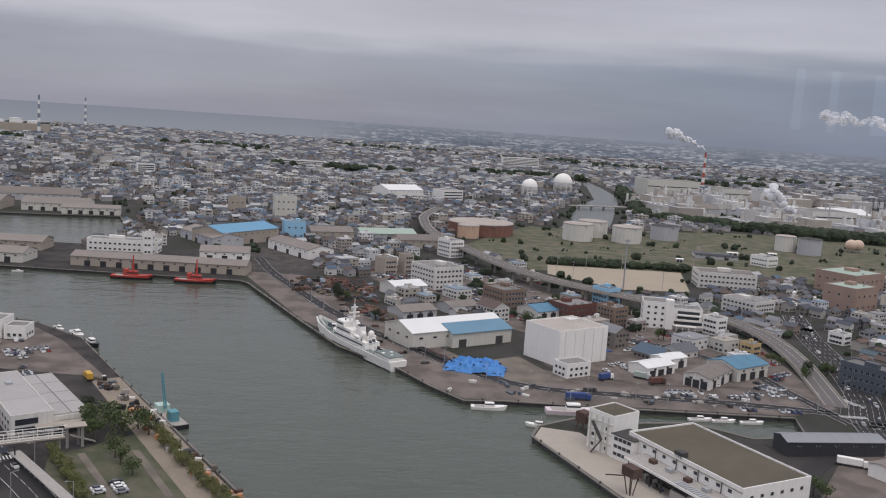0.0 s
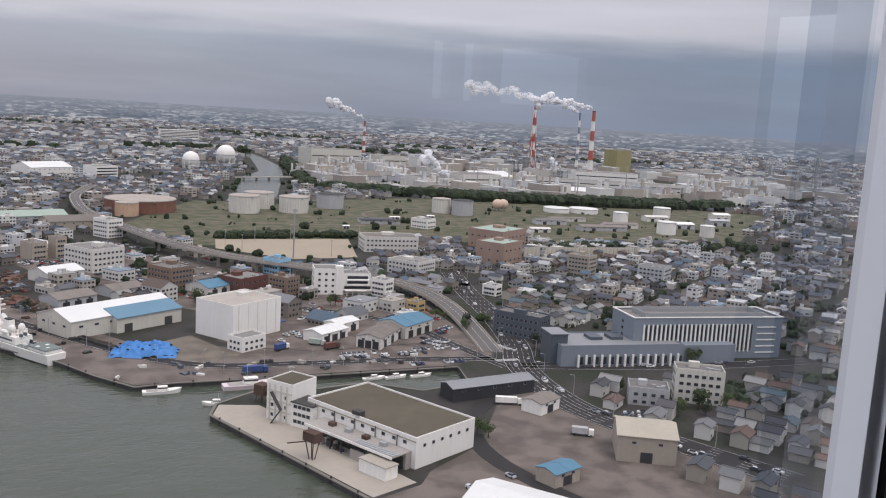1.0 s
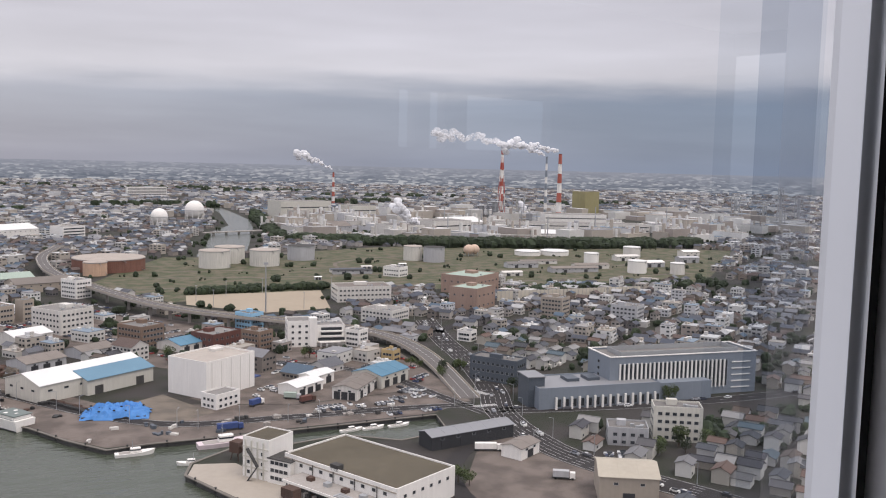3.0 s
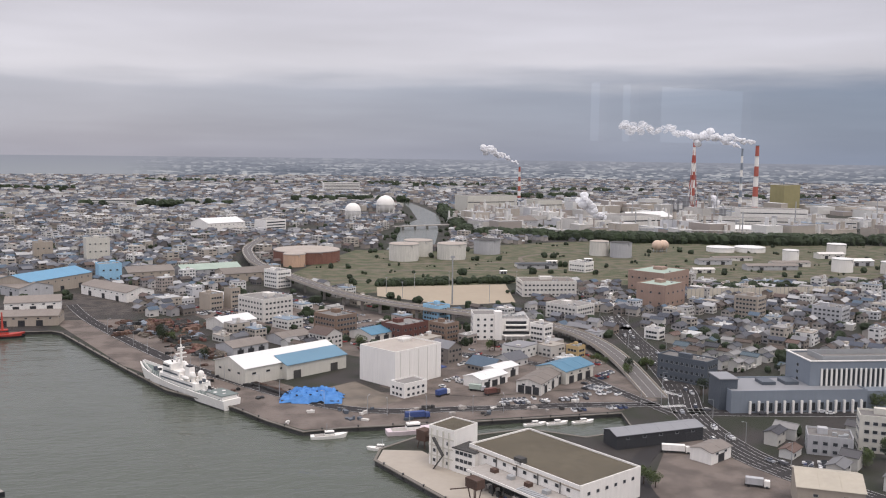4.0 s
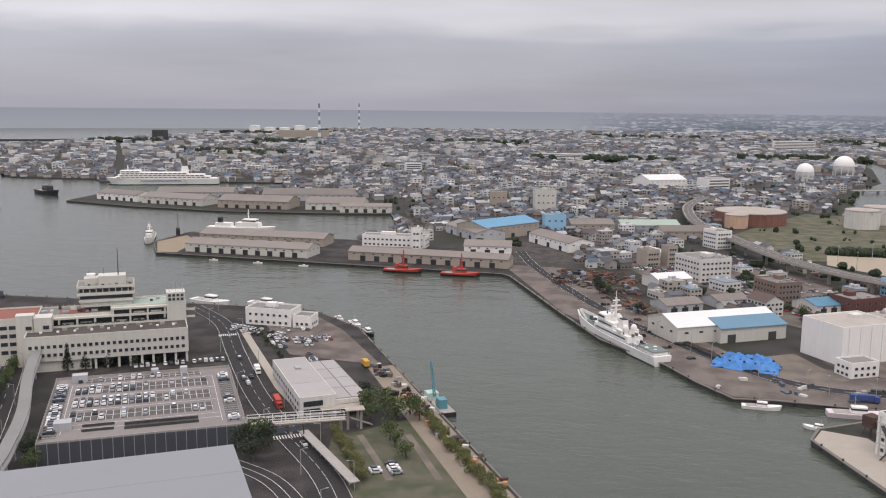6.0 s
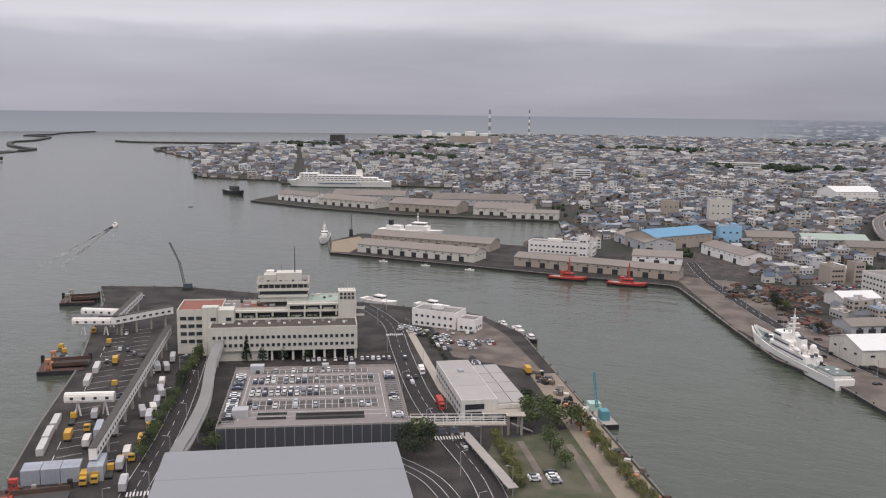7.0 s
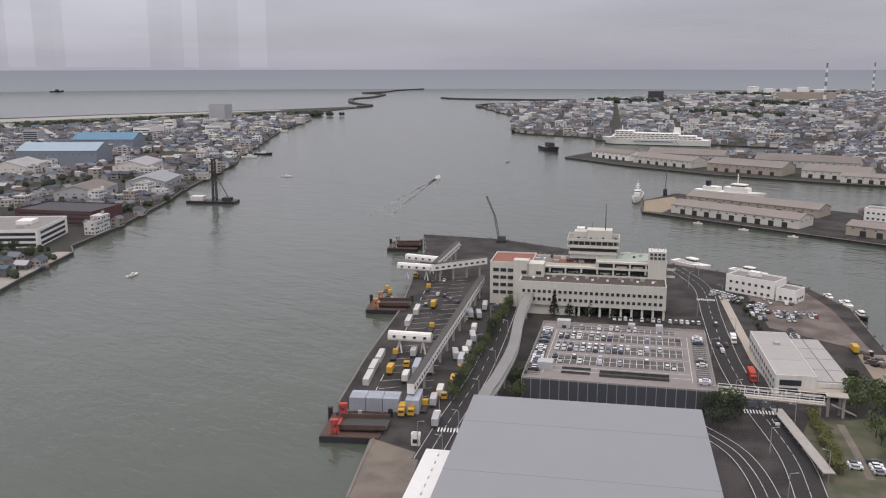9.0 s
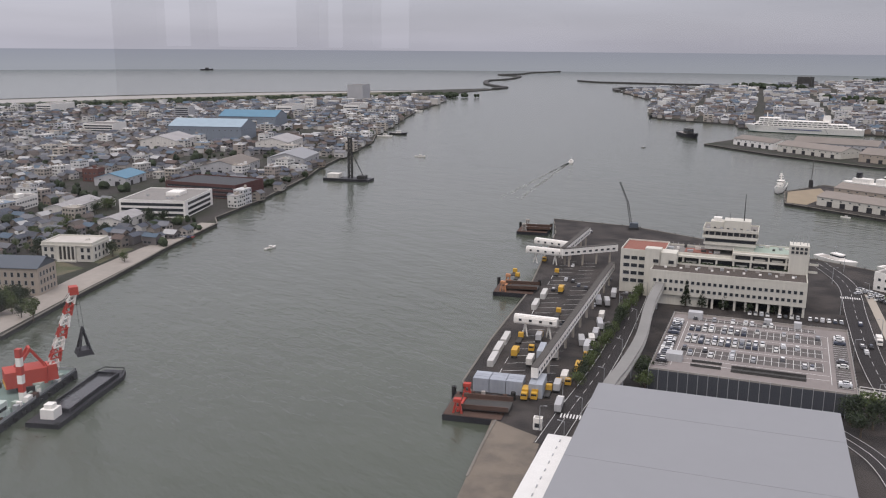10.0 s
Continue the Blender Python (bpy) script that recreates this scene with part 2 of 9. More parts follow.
water_mat = water_material()


def glow(name, colour, strength=1.0):
    m = bpy.data.materials.new(name)
    m.use_nodes = True
    b = m.node_tree.nodes["Principled BSDF"]
    b.inputs["Base Color"].default_value = (0, 0, 0, 1)
    b.inputs["Emission Color"].default_value = (*colour, 1)
    b.inputs["Emission Strength"].default_value = strength
    b.inputs["Specular IOR Level"].default_value = 0
    return m


# ---- mesh building ----
class Shape:
    """Collects simple solids in metres, then becomes one mesh."""

    def __init__(self):
        self.v, self.f = [], []

    def add(self, verts, faces):
        n = len(self.v)
        self.v += [tuple(p) for p in verts]
        self.f += [tuple(i + n for i in q) for q in faces]
        return self

    def prism(self, outline, z0, z1, shrink=1.0, bottom=False):
        n = len(outline)
        cx, cy = sum(p[0] for p in outline) / n, sum(p[1] for p in outline) / n
        lo = [(x, y, z0) for x, y in outline]
        hi = [(cx + (x - cx) * shrink, cy + (y - cy) * shrink, z1) for x, y in outline]
        faces = [(i, (i + 1) % n, n + (i + 1) % n, n + i) for i in range(n)] + [tuple(range(n, 2 * n))]
        if bottom:
            faces.append(tuple(range(n - 1, -1, -1)))
        return self.add(lo + hi, faces)

    def box(self, x, y, z, w, d, h, deg=0.0, bottom=True):
        """A box with its base centre at x, y, z."""
        c, s = math.cos(radians(deg)), math.sin(radians(deg))
        o = [(x + c * a - s * b, y + s * a + c * b) for a, b in ((-w / 2, -d / 2), (w / 2, -d / 2), (w / 2, d / 2), (-w / 2, d / 2))]
        return self.prism(o, z, z + h, bottom=bottom)

    def gable(self, x, y, z, w, d, rise, over=0.5, thick=0.3, along="x"):
        """A pitched roof with thickness over a w by d plan, its ridge along x or y."""
        a, b = w / 2 + over, d / 2 + over
        if along == "x":
            p = [(-a, -b, 0), (a, -b, 0), (a, 0, rise), (-a, 0, rise), (-a, b, 0), (a, b, 0)]
        else:
            p = [(b_, a_, c_) for a_, b_, c_ in [(-b, -a, 0), (b, -a, 0), (b, 0, rise), (-b, 0, rise), (-b, a, 0), (b, a, 0)]]
        top = [(x + q[0], y + q[1], z + q[2] + thick) for q in p]
        low = [(x + q[0], y + q[1], z + q[2]) for q in p]
        f = [(0, 1, 2, 3), (3, 2, 5, 4), (0, 6, 7, 1), (5, 11, 10, 4), (0, 3, 9, 6), (3, 4, 10, 9), (1, 7, 8, 2), (2, 8, 11, 5), (6, 9, 8, 7), (9, 10, 11, 8)]
        return self.add(top + low, f)

    def ends(self, x, y, z, w, d, rise, along="x"):
        """The wall triangles under a pitched roof."""
        if along == "x":
            for s in (-1, 1):
                e = s * w / 2
                self.add([(x + e, y - d / 2, z), (x + e, y + d / 2, z), (x + e, y, z + rise)], [(0, 1, 2)])
        else:
            for s in (-1, 1):
                e = s * d / 2
                self.add([(x - w / 2, y + e, z), (x + w / 2, y + e, z), (x, y + e, z + rise)], [(0, 1, 2)])
        return self

    def cyl(self, x, y, z, r, h, n=16, r2=None):
        r2 = r if r2 is None else r2
        a = [2 * math.pi * i / n for i in range(n)]
        lo = [(x + r * math.cos(t), y + r * math.sin(t), z) for t in a]
        hi = [(x + r2 * math.cos(t), y + r2 * math.sin(t), z + h) for t in a]
        f = [(i, (i + 1) % n, n + (i + 1) % n, n + i) for i in range(n)]
        return self.add(lo + hi, f + [tuple(range(n, 2 * n)), tuple(range(n - 1, -1, -1))])

    def beam(self, p, q, w, d=None):
        """A square bar from p to q."""
        d = w if d is None else d
        p, q = Vector(p), Vector(q)
        k = (q - p).normalized()
        u = k.cross(Vector((0, 0, 1)))
        u = (u if u.length > 1e-4 else Vector((1, 0, 0))).normalized()
        v = u.cross(k)
        c = [u * (w / 2 * a) + v * (d / 2 * b) for a, b in ((-1, -1), (1, -1), (1, 1), (-1, 1))]
        return self.add([p + o for o in c] + [q + o for o in c], [(0, 1, 5, 4), (1, 2, 6, 5), (2, 3, 7, 6), (3, 0, 4, 7), (3, 2, 1, 0), (4, 5, 6, 7)])

    def ball(self, x, y, z, rx, ry, rz, n=12, m=8, rough=0.0, seed=0):
        rnd = random.Random(seed)
        v = [(x, y, z + rz)]
        for j in range(1, m):
            for i in range(n):
                a, b = 2 * math.pi * i / n, math.pi * j / m
                k = 1 + rnd.uniform(-rough, rough)
                v.append((x + k * rx * math.sin(b) * math.cos(a), y + k * ry * math.sin(b) * math.sin(a), z + k * rz * math.cos(b)))
        v.append((x, y, z - rz))
        f = [(0, 1 + i, 1 + (i + 1) % n) for i in range(n)]
        for j in range(m - 2):
            for i in range(n):
                f.append((1 + j * n + i, 1 + (j + 1) * n + i, 1 + (j + 1) * n + (i + 1) % n, 1 + j * n + (i + 1) % n))
        L = len(v) - 1
        f += [(L, L - n + (i + 1) % n, L - n + i) for i in range(n)]
        return self.add(v, f)

    def hull(self, length, beam, depth, bow=0.35, sheer=0.0, stern=0.85, z=0.0):
        """A ship's hull along +x, its waterline at z, deck at z + depth."""
        st = []
        for i in range(13):
            u = i / 12
            wide = min(1.0, stern + (1 - stern) * u / 0.25) * (1 if u < 1 - bow else math.sqrt(max(0.0, 1 - ((u - 1 + bow) / bow) ** 2)) * 0.97 + 0.03)
            rise = depth + sheer * max(0.0, (u - 0.45) / 0.55) ** 2
            x = (u - 0.5) * length
            lean = 0.06 * length * max(0.0, (u - 0.85) / 0.15)
            st.append(((x - lean * 0.5, wide * 0.82, z - 0.6), (x + lean * 0.5, wide, z + rise)))
        v = []
        for (x0, w0, z0), (x1, w1, z1) in st:
            v += [(x0, -w0 * beam / 2, z0), (x1, -w1 * beam / 2, z1), (x1, w1 * beam / 2, z1), (x0, w0 * beam / 2, z0)]
        f = []
        for i in range(12):
            a, b = i * 4, i * 4 + 4
            f += [(a, b, b + 1, a + 1), (a + 1, b + 1, b + 2, a + 2), (a + 2, b + 2, b + 3, a + 3)]
        f += [(0, 1, 2, 3), (51, 50, 49, 48)]
        return self.add(v, f)

    def mesh(self, name, material, smooth=False):
        me = bpy.data.meshes.new(name)
        me.from_pydata(self.v, [], self.f)
        me.materials.append(material)
        if smooth:
            me.shade_smooth()
        me.update()
        return me


def part(name, shape, material, parent, label="", smooth=False):
    me = shape if isinstance(shape, bpy.types.Mesh) else shape.mesh(name, material, smooth)
    ob = new(name, me)
    ob.parent = parent
    if label:
        ob["label"] = label
    return ob


def piece(name, mesh, parent, m):
    """A repeated piece: an object of its own on a shared mesh."""
    ob = new(name, mesh)
    ob.parent = parent
    ob.matrix_basis = m
    return ob


def thing(name, label, category, x, y, z=0.0, deg=0.0, group=""):
    ob = new(name)
    ob.empty_display_size = 1.0
    ob.matrix_basis = pose(x, y, z, 0, 0, deg)
    return tagged(ob, label, category, group)


def setting(name, shape, material, label, smooth=False):
    ob = new(name, shape.mesh(name, material, smooth))
    return tagged(ob, label, kind="structure")


def inside(x, y, poly):
    hit = False
    j = len(poly) - 1
    for i in range(len(poly)):
        (xi, yi), (xj, yj) = poly[i], poly[j]
        if (yi > y) != (yj > y) and x < (xj - xi) * (y - yi) / (yj - yi) + xi:
            hit = not hit
        j = i
    return hit


def strip(points, width, z, thick=0.05):
    """A road or path of even width along a line of places."""
    s = Shape()
    P = [Vector((*p[:2], p[2] if len(p) > 2 else z)) for p in points]
    L, R = [], []
    for i, p in enumerate(P):
        k = (P[min(i + 1, len(P) - 1)] - P[max(i - 1, 0)])
        k.z = 0
        k.normalize()
        n = Vector((-k.y, k.x, 0)) * width / 2
        L.append(p + n)
        R.append(p - n)
    v, f = [], []
    for l, r in zip(L, R):
        v += [l, r, l - Vector((0, 0, thick)), r - Vector((0, 0, thick))]
    for i in range(len(P) - 1):
        a, b = 4 * i, 4 * i + 4
        f += [(a, a + 1, b + 1, b), (a, b, b + 2, a + 2), (a + 1, a + 3, b + 3, b + 1), (a + 2, b + 2, b + 3, a + 3)]
    e = 4 * (len(P) - 1)
    f += [(0, 2, 3, 1), (e, e + 1, e + 3, e + 2)]
    return s.add(v, f)


def smooth_line(points, steps=6):
    out = []
    P = [Vector(p) for p in points]
    for i in range(len(P) - 1):
        a, b, c, d = P[max(i - 1, 0)], P[i], P[i + 1], P[min(i + 2, len(P) - 1)]
        for k in range(steps):
            t = k / steps
            out.append(0.5 * ((2 * b) + (c - a) * t + (2 * a - 5 * b + 4 * c - d) * t * t + (3 * b - a - 3 * c + d) * t ** 3))
    return out + [P[-1]]


# footprints that the scattered houses keep clear of: x, y, radius
TAKEN = []


def keep_clear(x, y, r):
    TAKEN.append((x, y, r))


WINDOW = {}


def window_mesh(w, h):
    """A framed pane, standing proud of the wall, facing -y."""
    key = (round(w, 2), round(h, 2))
    if key not in WINDOW:
        s = Shape()
        s.box(0, -0.03, 0, w, 0.10, h)
        me = s.mesh("window", glass)
        me.materials.append(white)
        f = Shape()
        n = len(s.v)
        for bx, bz, bw, bh in ((0, -0.08, w + 0.2, 0.1), (-w / 2 - 0.05, 0, 0.1, h), (w / 2 + 0.05, 0, 0.1, h)):
            f.box(bx, -0.06, bz, bw, 0.16, bh)
        me2 = bpy.data.meshes.new("window")
        me2.from_pydata(s.v + f.v, [], s.f + [tuple(i + n for i in q) for q in f.f])
        me2.materials.append(glass)
        me2.materials.append(steel)
        me2.polygons.foreach_set("material_index", [0] * len(s.f) + [1] * len(f.f))
        WINDOW[key] = me2
    return WINDOW[key]


def windows(parent, w, d, z0, rows, pitch, cols, size, sides="fblr", margin=1.2, cx=0.0, cy=0.0):
    """Rows of windows on the sides of a w by d block: f front (-y), b back, l, r."""
    ww, wh = size
    me = window_mesh(ww, wh)
    for side in sides:
        span = (w if side in "fb" else d) - 2 * margin
        n = cols if side in "fb" else max(1, round(cols * d / w))
        for r in range(rows):
            for i in range(n):
                u = (i + 0.5) / n * span - span / 2
                z = z0 + r * pitch
                m = {"f": pose(cx + u, cy - d / 2, z), "b": pose(cx - u, cy + d / 2, z, 0, 0, 180),
                     "l": pose(cx - w / 2, cy - u, z, 0, 0, -90), "r": pose(cx + w / 2, cy + u, z, 0, 0, 90)}[side]
                piece("window", me, parent, m)


def parapet(s, w, d, z, h=0.9, t=0.35, cx=0.0, cy=0.0):
    s.box(cx, cy - d / 2 + t / 2, z, w, t, h).box(cx, cy + d / 2 - t / 2, z, w, t, h)
    s.box(cx - w / 2 + t / 2, cy, z, t, d - 2 * t, h).box(cx + w / 2 - t / 2, cy, z, t, d - 2 * t, h)
    return s


def flat_block(name, label, x, y, deg, w, d, h, wall, roof, rows=3, cols=6, size=(1.8, 1.4), sides="fblr", unit=True, category="building"):
    """A flat-roofed block of several storeys with a parapet, rows of windows and a stair head."""
    b = thing(name, label, category, x, y, 0, deg)
    s = Shape().box(0, 0, -0.3, w, d, h + 0.3, bottom=False)
    parapet(s, w, d, h - 0.004)
    part("wall", s, wall, b)
    part("roof", Shape().box(0, 0, h - 0.1, w - 0.8, d - 0.8, 0.25), roof, b)
    if rows:
        pitch = (h - 0.6) / rows
        windows(b, w, d, max(0.9, pitch * 0.3), rows, pitch, cols, size, sides)
    if unit:
        rnd = random.Random(int(x * 7 + y))
        part("stair_head", Shape().box(rnd.uniform(-0.2, 0.2) * w, rnd.uniform(0, 0.2) * d, h + 0.1, w * 0.22, d * 0.25, 2.6), wall, b)
        for k in range(rnd.randint(1, 4)):
            part("rooftop_unit", Shape().box(rnd.uniform(-0.38, 0.38) * w, -rnd.uniform(0.1, 0.38) * d, h + 0.1, 1.8, 1.2, 1.3), steel, b)
    keep_clear(x, y, 0.5 * math.hypot(w, d) + 2)
    return b


def shed(name, label, x, y, deg, w, d, h, wall, roof, rise=None, doors=3, sides="f", along="x", category="warehouse"):
    """A gabled warehouse: walls, a pitched sheet roof with ribs, sliding doors and high windows."""
    b = thing(name, label, category, x, y, 0, deg)
    rise = (d if along == "x" else w) * 0.14 if rise is None else rise
    s = Shape().box(0, 0, -0.3, w, d, h + 0.3, bottom=False).ends(0, 0, h, w, d, rise, along)
    part("wall", s, wall, b)
    part("roof", Shape().gable(0, 0, h, w, d, rise, 0.5, 0.25, along), roof, b)
    n = max(2, int((w if along == "x" else d) / 7)) if math.hypot(x, y) < 720 else 1
    for i in range(1, n):
        u = i / n - 0.5
        for sgn in (-1, 1):
            if along == "x":
                p, q = (u * w, sgn * (d / 2 + 0.5), h + 0.27), (u * w, 0, h + rise + 0.27)
            else:
                p, q = (sgn * (w / 2 + 0.5), u * d, h + 0.27), (0, u * d, h + rise + 0.27)
            part("roof_rib", Shape().beam(p, q, 0.12, 0.1), roof, b)
    dm = Shape().box(0, -0.05, 0, min(4.5, w / (doors + 1)), 0.12, min(4.2, h * 0.7)).mesh("door", black_wall)
    for side in sides:
        for i in range(doors):
            u = ((i + 0.5) / doors - 0.5) * (w if side in "fb" else d) * 0.9
            m = {"f": pose(u, -d / 2, 0), "b": pose(-u, d / 2, 0, 0, 0, 180), "l": pose(-w / 2, -u, 0, 0, 0, -90), "r": pose(w / 2, u, 0, 0, 0, 90)}[side]
            piece("door", dm, b, m)
    windows(b, w, d, h * 0.72, 1, 1, max(2, int(w / 8)), (1.6, 0.9), "fr")
    keep_clear(x, y, 0.5 * math.hypot(w, d) + 2)
    return b


# ---- water, land, quays, distance ----
SEA = -2.0
s = Shape()
n = 96
ring = [(4750 * math.cos(2 * math.pi * i / n), 4750 * math.sin(2 * math.pi * i / n)) for i in range(n)]
s.add([(0, 0, SEA)] + [(x, y, SEA) for x, y in ring], [(0, 1 + i, 1 + (i + 1) % n) for i in range(n)])
setting("water", s, water_mat, "grey-green harbour and sea water with small ripples")

EAST = [(150, 60), (85, 262), (45, 354), (49, 367), (70, 383), (94, 379), (119, 384), (141, 368), (167, 374), (172, 401), (99, 399), (35, 399),
        (18, 396), (2, 416), (-13, 440), (-49, 479), (-79, 535), (-134, 643), (-142, 650), (-439, 648), (-476, 700), (-480, 765), (-300, 772),
        (-292, 850), (-337, 957), (-345, 974), (-432, 951), (-534, 931), (-661, 935), (-780, 961), (-800, 1060), (-684, 1130), (-596, 1190),
        (-640, 1310), (-730, 1285), (-917, 1215), (-961, 1256), (-1087, 1236), (-1147, 1258), (-1498, 1644), (-1859, 1898), (-1900, 2150),
        (-1962, 2566), (-1922, 3113), (-1928, 3891), (-1700, 4330), (-900, 4560), (0, 4640), (900, 4550), (2000, 4180), (3300, 3250), (4300, 1700), (4500, 200), (3000, -900), (600, -500)]
WEST = [(-300, -60), (-415, 54), (-452, 85), (-493, 122), (-553, 173), (-607, 225), (-629, 232), (-679, 287), (-785, 384), (-832, 420), (-1034, 603),
        (-1092, 640), (-1495, 975), (-1700, 1180), (-1930, 1340), (-2040, 1500), (-2113, 1656), (-2160, 1650), (-2160, 1400), (-2262, 938), (-2270, 590), (-2240, 332), (-2220, -200), (-1500, -700)]
PENINSULA = [(60, -160), (62, 60), (20, 165), (-55, 275), (-102, 344), (-142, 402), (-183, 462), (-224, 493), (-283, 489), (-438, 468), (-490, 440),
             (-452, 408), (-400, 352), (-342, 290), (-295, 231), (-260, 190), (-226, 180), (-212, 163), (-197, 146), (-120, 60), (-110, -160)]


def land(name, outline, label, material):
    """A slab of land with a vertical quay wall down below the water."""
    bm = bmesh.new()
    top = [bm.verts.new((x, y, 0)) for x, y in outline]
    low = [bm.verts.new((x, y, SEA - 1)) for x, y in outline]
    f = bm.faces.new(top)
    f.normal_update()
    if f.normal.z < 0:
        f.normal_flip()
    for i in range(len(outline)):
        j = (i + 1) % len(outline)
        bm.faces.new((top[i], low[i], low[j], top[j])).material_index = 1
    bmesh.ops.triangulate(bm, faces=[q for q in bm.faces if len(q.verts) > 4])
    bmesh.ops.recalc_face_normals(bm, faces=bm.faces)
    me = bpy.data.meshes.new(name)
    bm.to_mesh(me)
    bm.free()
    me.materials.append(material)
    me.materials.append(dark_concrete)
    return tagged(new(name, me), label, kind="structure")


land("ground", EAST, "built-up flat land of the east bank with dark quay walls", soil)
land("ground", WEST, "built-up flat land across the river mouth", soil)
land("ground", PENINSULA, "asphalt pier land round the ferry terminal", asphalt)


def coping(points, name="quay_edge", w=1.6, closed=False):
    """The pale concrete lip along a quay."""
    setting(name, strip(points, w, 0.25, 0.4), mat("quay_lip", (0.17, 0.155, 0.135), 0.9, spread=0.3) if "quay_lip" not in MATS else MATS["quay_lip"], "worn concrete quay edge")


coping(PENINSULA[2:19], w=0.8)
coping(EAST[1:35], w=1.3)
coping(WEST[1:14], w=1.0)

# breakwaters
for line in ([(-2120, 1650), (-2174, 1737), (-2255, 1768), (-2420, 1850), (-2640, 2030), (-2700, 2160), (-2950, 2430), (-3150, 2480), (-3190, 2640), (-3330, 2820), (-3430, 3080)],
             [(-1962, 2566), (-2100, 2430), (-2214, 2373), (-2360, 2300), (-2477, 2324)], [(-1859, 1898), (-1960, 1990), (-1985, 2080)]):
    setting("breakwater", strip(smooth_line([(*p, 3.0) for p in line]), 16, 3.0, 7.0), dark_concrete, "long dark concrete breakwater in the sea")

# distance beyond the flat land: one far glowing ring painted as hazy sea and plain, up to the skyline
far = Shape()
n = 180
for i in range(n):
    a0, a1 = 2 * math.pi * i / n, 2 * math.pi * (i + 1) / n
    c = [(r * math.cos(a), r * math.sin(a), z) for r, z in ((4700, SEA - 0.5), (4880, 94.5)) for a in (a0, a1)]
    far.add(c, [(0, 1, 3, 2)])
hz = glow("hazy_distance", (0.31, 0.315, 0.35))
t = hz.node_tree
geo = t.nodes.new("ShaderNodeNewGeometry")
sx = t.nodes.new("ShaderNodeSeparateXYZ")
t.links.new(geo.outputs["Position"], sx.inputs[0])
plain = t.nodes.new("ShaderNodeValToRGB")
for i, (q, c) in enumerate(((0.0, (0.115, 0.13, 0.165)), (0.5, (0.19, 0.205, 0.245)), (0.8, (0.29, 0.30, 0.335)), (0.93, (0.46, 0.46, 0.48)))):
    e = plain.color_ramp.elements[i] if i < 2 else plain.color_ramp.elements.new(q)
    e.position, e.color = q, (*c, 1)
# scattered roofs, then strips of wood and field
mp = t.nodes.new("ShaderNodeMapping")
mp.inputs["Scale"].default_value = (0.040, 0.040, 0.16)
t.links.new(geo.outputs["Position"], mp.inputs[0])
cells = t.nodes.new("ShaderNodeTexVoronoi")
cells.inputs["Scale"].default_value = 1.0
t.links.new(mp.outputs[0], cells.inputs["Vector"])
speck = t.nodes.new("ShaderNodeSeparateColor")
t.links.new(cells.outputs["Color"], speck.inputs[0])
strips = t.nodes.new("ShaderNodeMapping")
strips.inputs["Scale"].default_value = (0.0022, 0.0022, 0.06)
t.links.new(geo.outputs["Position"], strips.inputs[0])
nz = t.nodes.new("ShaderNodeTexNoise")
nz.inputs["Scale"].default_value, nz.inputs["Detail"].default_value = 1.6, 5
t.links.new(strips.outputs[0], nz.inputs["Vector"])
both = t.nodes.new("ShaderNodeMath")
both.operation = "MULTIPLY_ADD"
both.inputs[1].default_value = 1.5
shift = t.nodes.new("ShaderNodeMath")
shift.operation = "SUBTRACT"
shift.inputs[1].default_value = 0.78
t.links.new(nz.outputs["Fac"], both.inputs[0])
t.links.new(speck.outputs[0], shift.inputs[0])
t.links.new(shift.outputs[0], both.inputs[2])
t.links.new(both.outputs[0], plain.inputs[0])
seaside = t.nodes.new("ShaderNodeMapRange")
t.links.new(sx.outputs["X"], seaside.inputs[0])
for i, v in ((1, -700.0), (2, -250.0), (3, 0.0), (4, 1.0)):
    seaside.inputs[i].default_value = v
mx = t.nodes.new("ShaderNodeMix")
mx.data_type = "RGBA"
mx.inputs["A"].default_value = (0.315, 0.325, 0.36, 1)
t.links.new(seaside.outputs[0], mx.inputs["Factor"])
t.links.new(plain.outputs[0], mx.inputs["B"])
# Painted haze: the colours pale to grey-blue towards the skyline.
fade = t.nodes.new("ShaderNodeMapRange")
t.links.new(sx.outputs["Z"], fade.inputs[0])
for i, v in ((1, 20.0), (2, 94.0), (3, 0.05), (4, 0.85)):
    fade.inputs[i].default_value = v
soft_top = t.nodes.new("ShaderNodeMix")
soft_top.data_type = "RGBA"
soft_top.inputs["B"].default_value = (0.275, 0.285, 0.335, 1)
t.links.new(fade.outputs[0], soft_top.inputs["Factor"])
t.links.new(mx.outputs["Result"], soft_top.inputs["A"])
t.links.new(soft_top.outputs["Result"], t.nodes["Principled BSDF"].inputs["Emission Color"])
setting("backdrop", far, hz, "glowing backdrop painted as hazy far sea and plain up to the skyline")

# surfaces laid on the land, each a little above the last
def patch(name, outline, z, material, label):
    bm = bmesh.new()
    f = bm.faces.new([bm.verts.new((x, y, z)) for x, y in outline])
    f.normal_update()
    if f.normal.z < 0:
        f.normal_flip()
    bmesh.ops.triangulate(bm, faces=bm.faces[:])
    me = bpy.data.meshes.new(name)
    bm.to_mesh(me)
    bm.free()
    me.materials.append(material)
    return tagged(new(name, me), label, kind="structure")


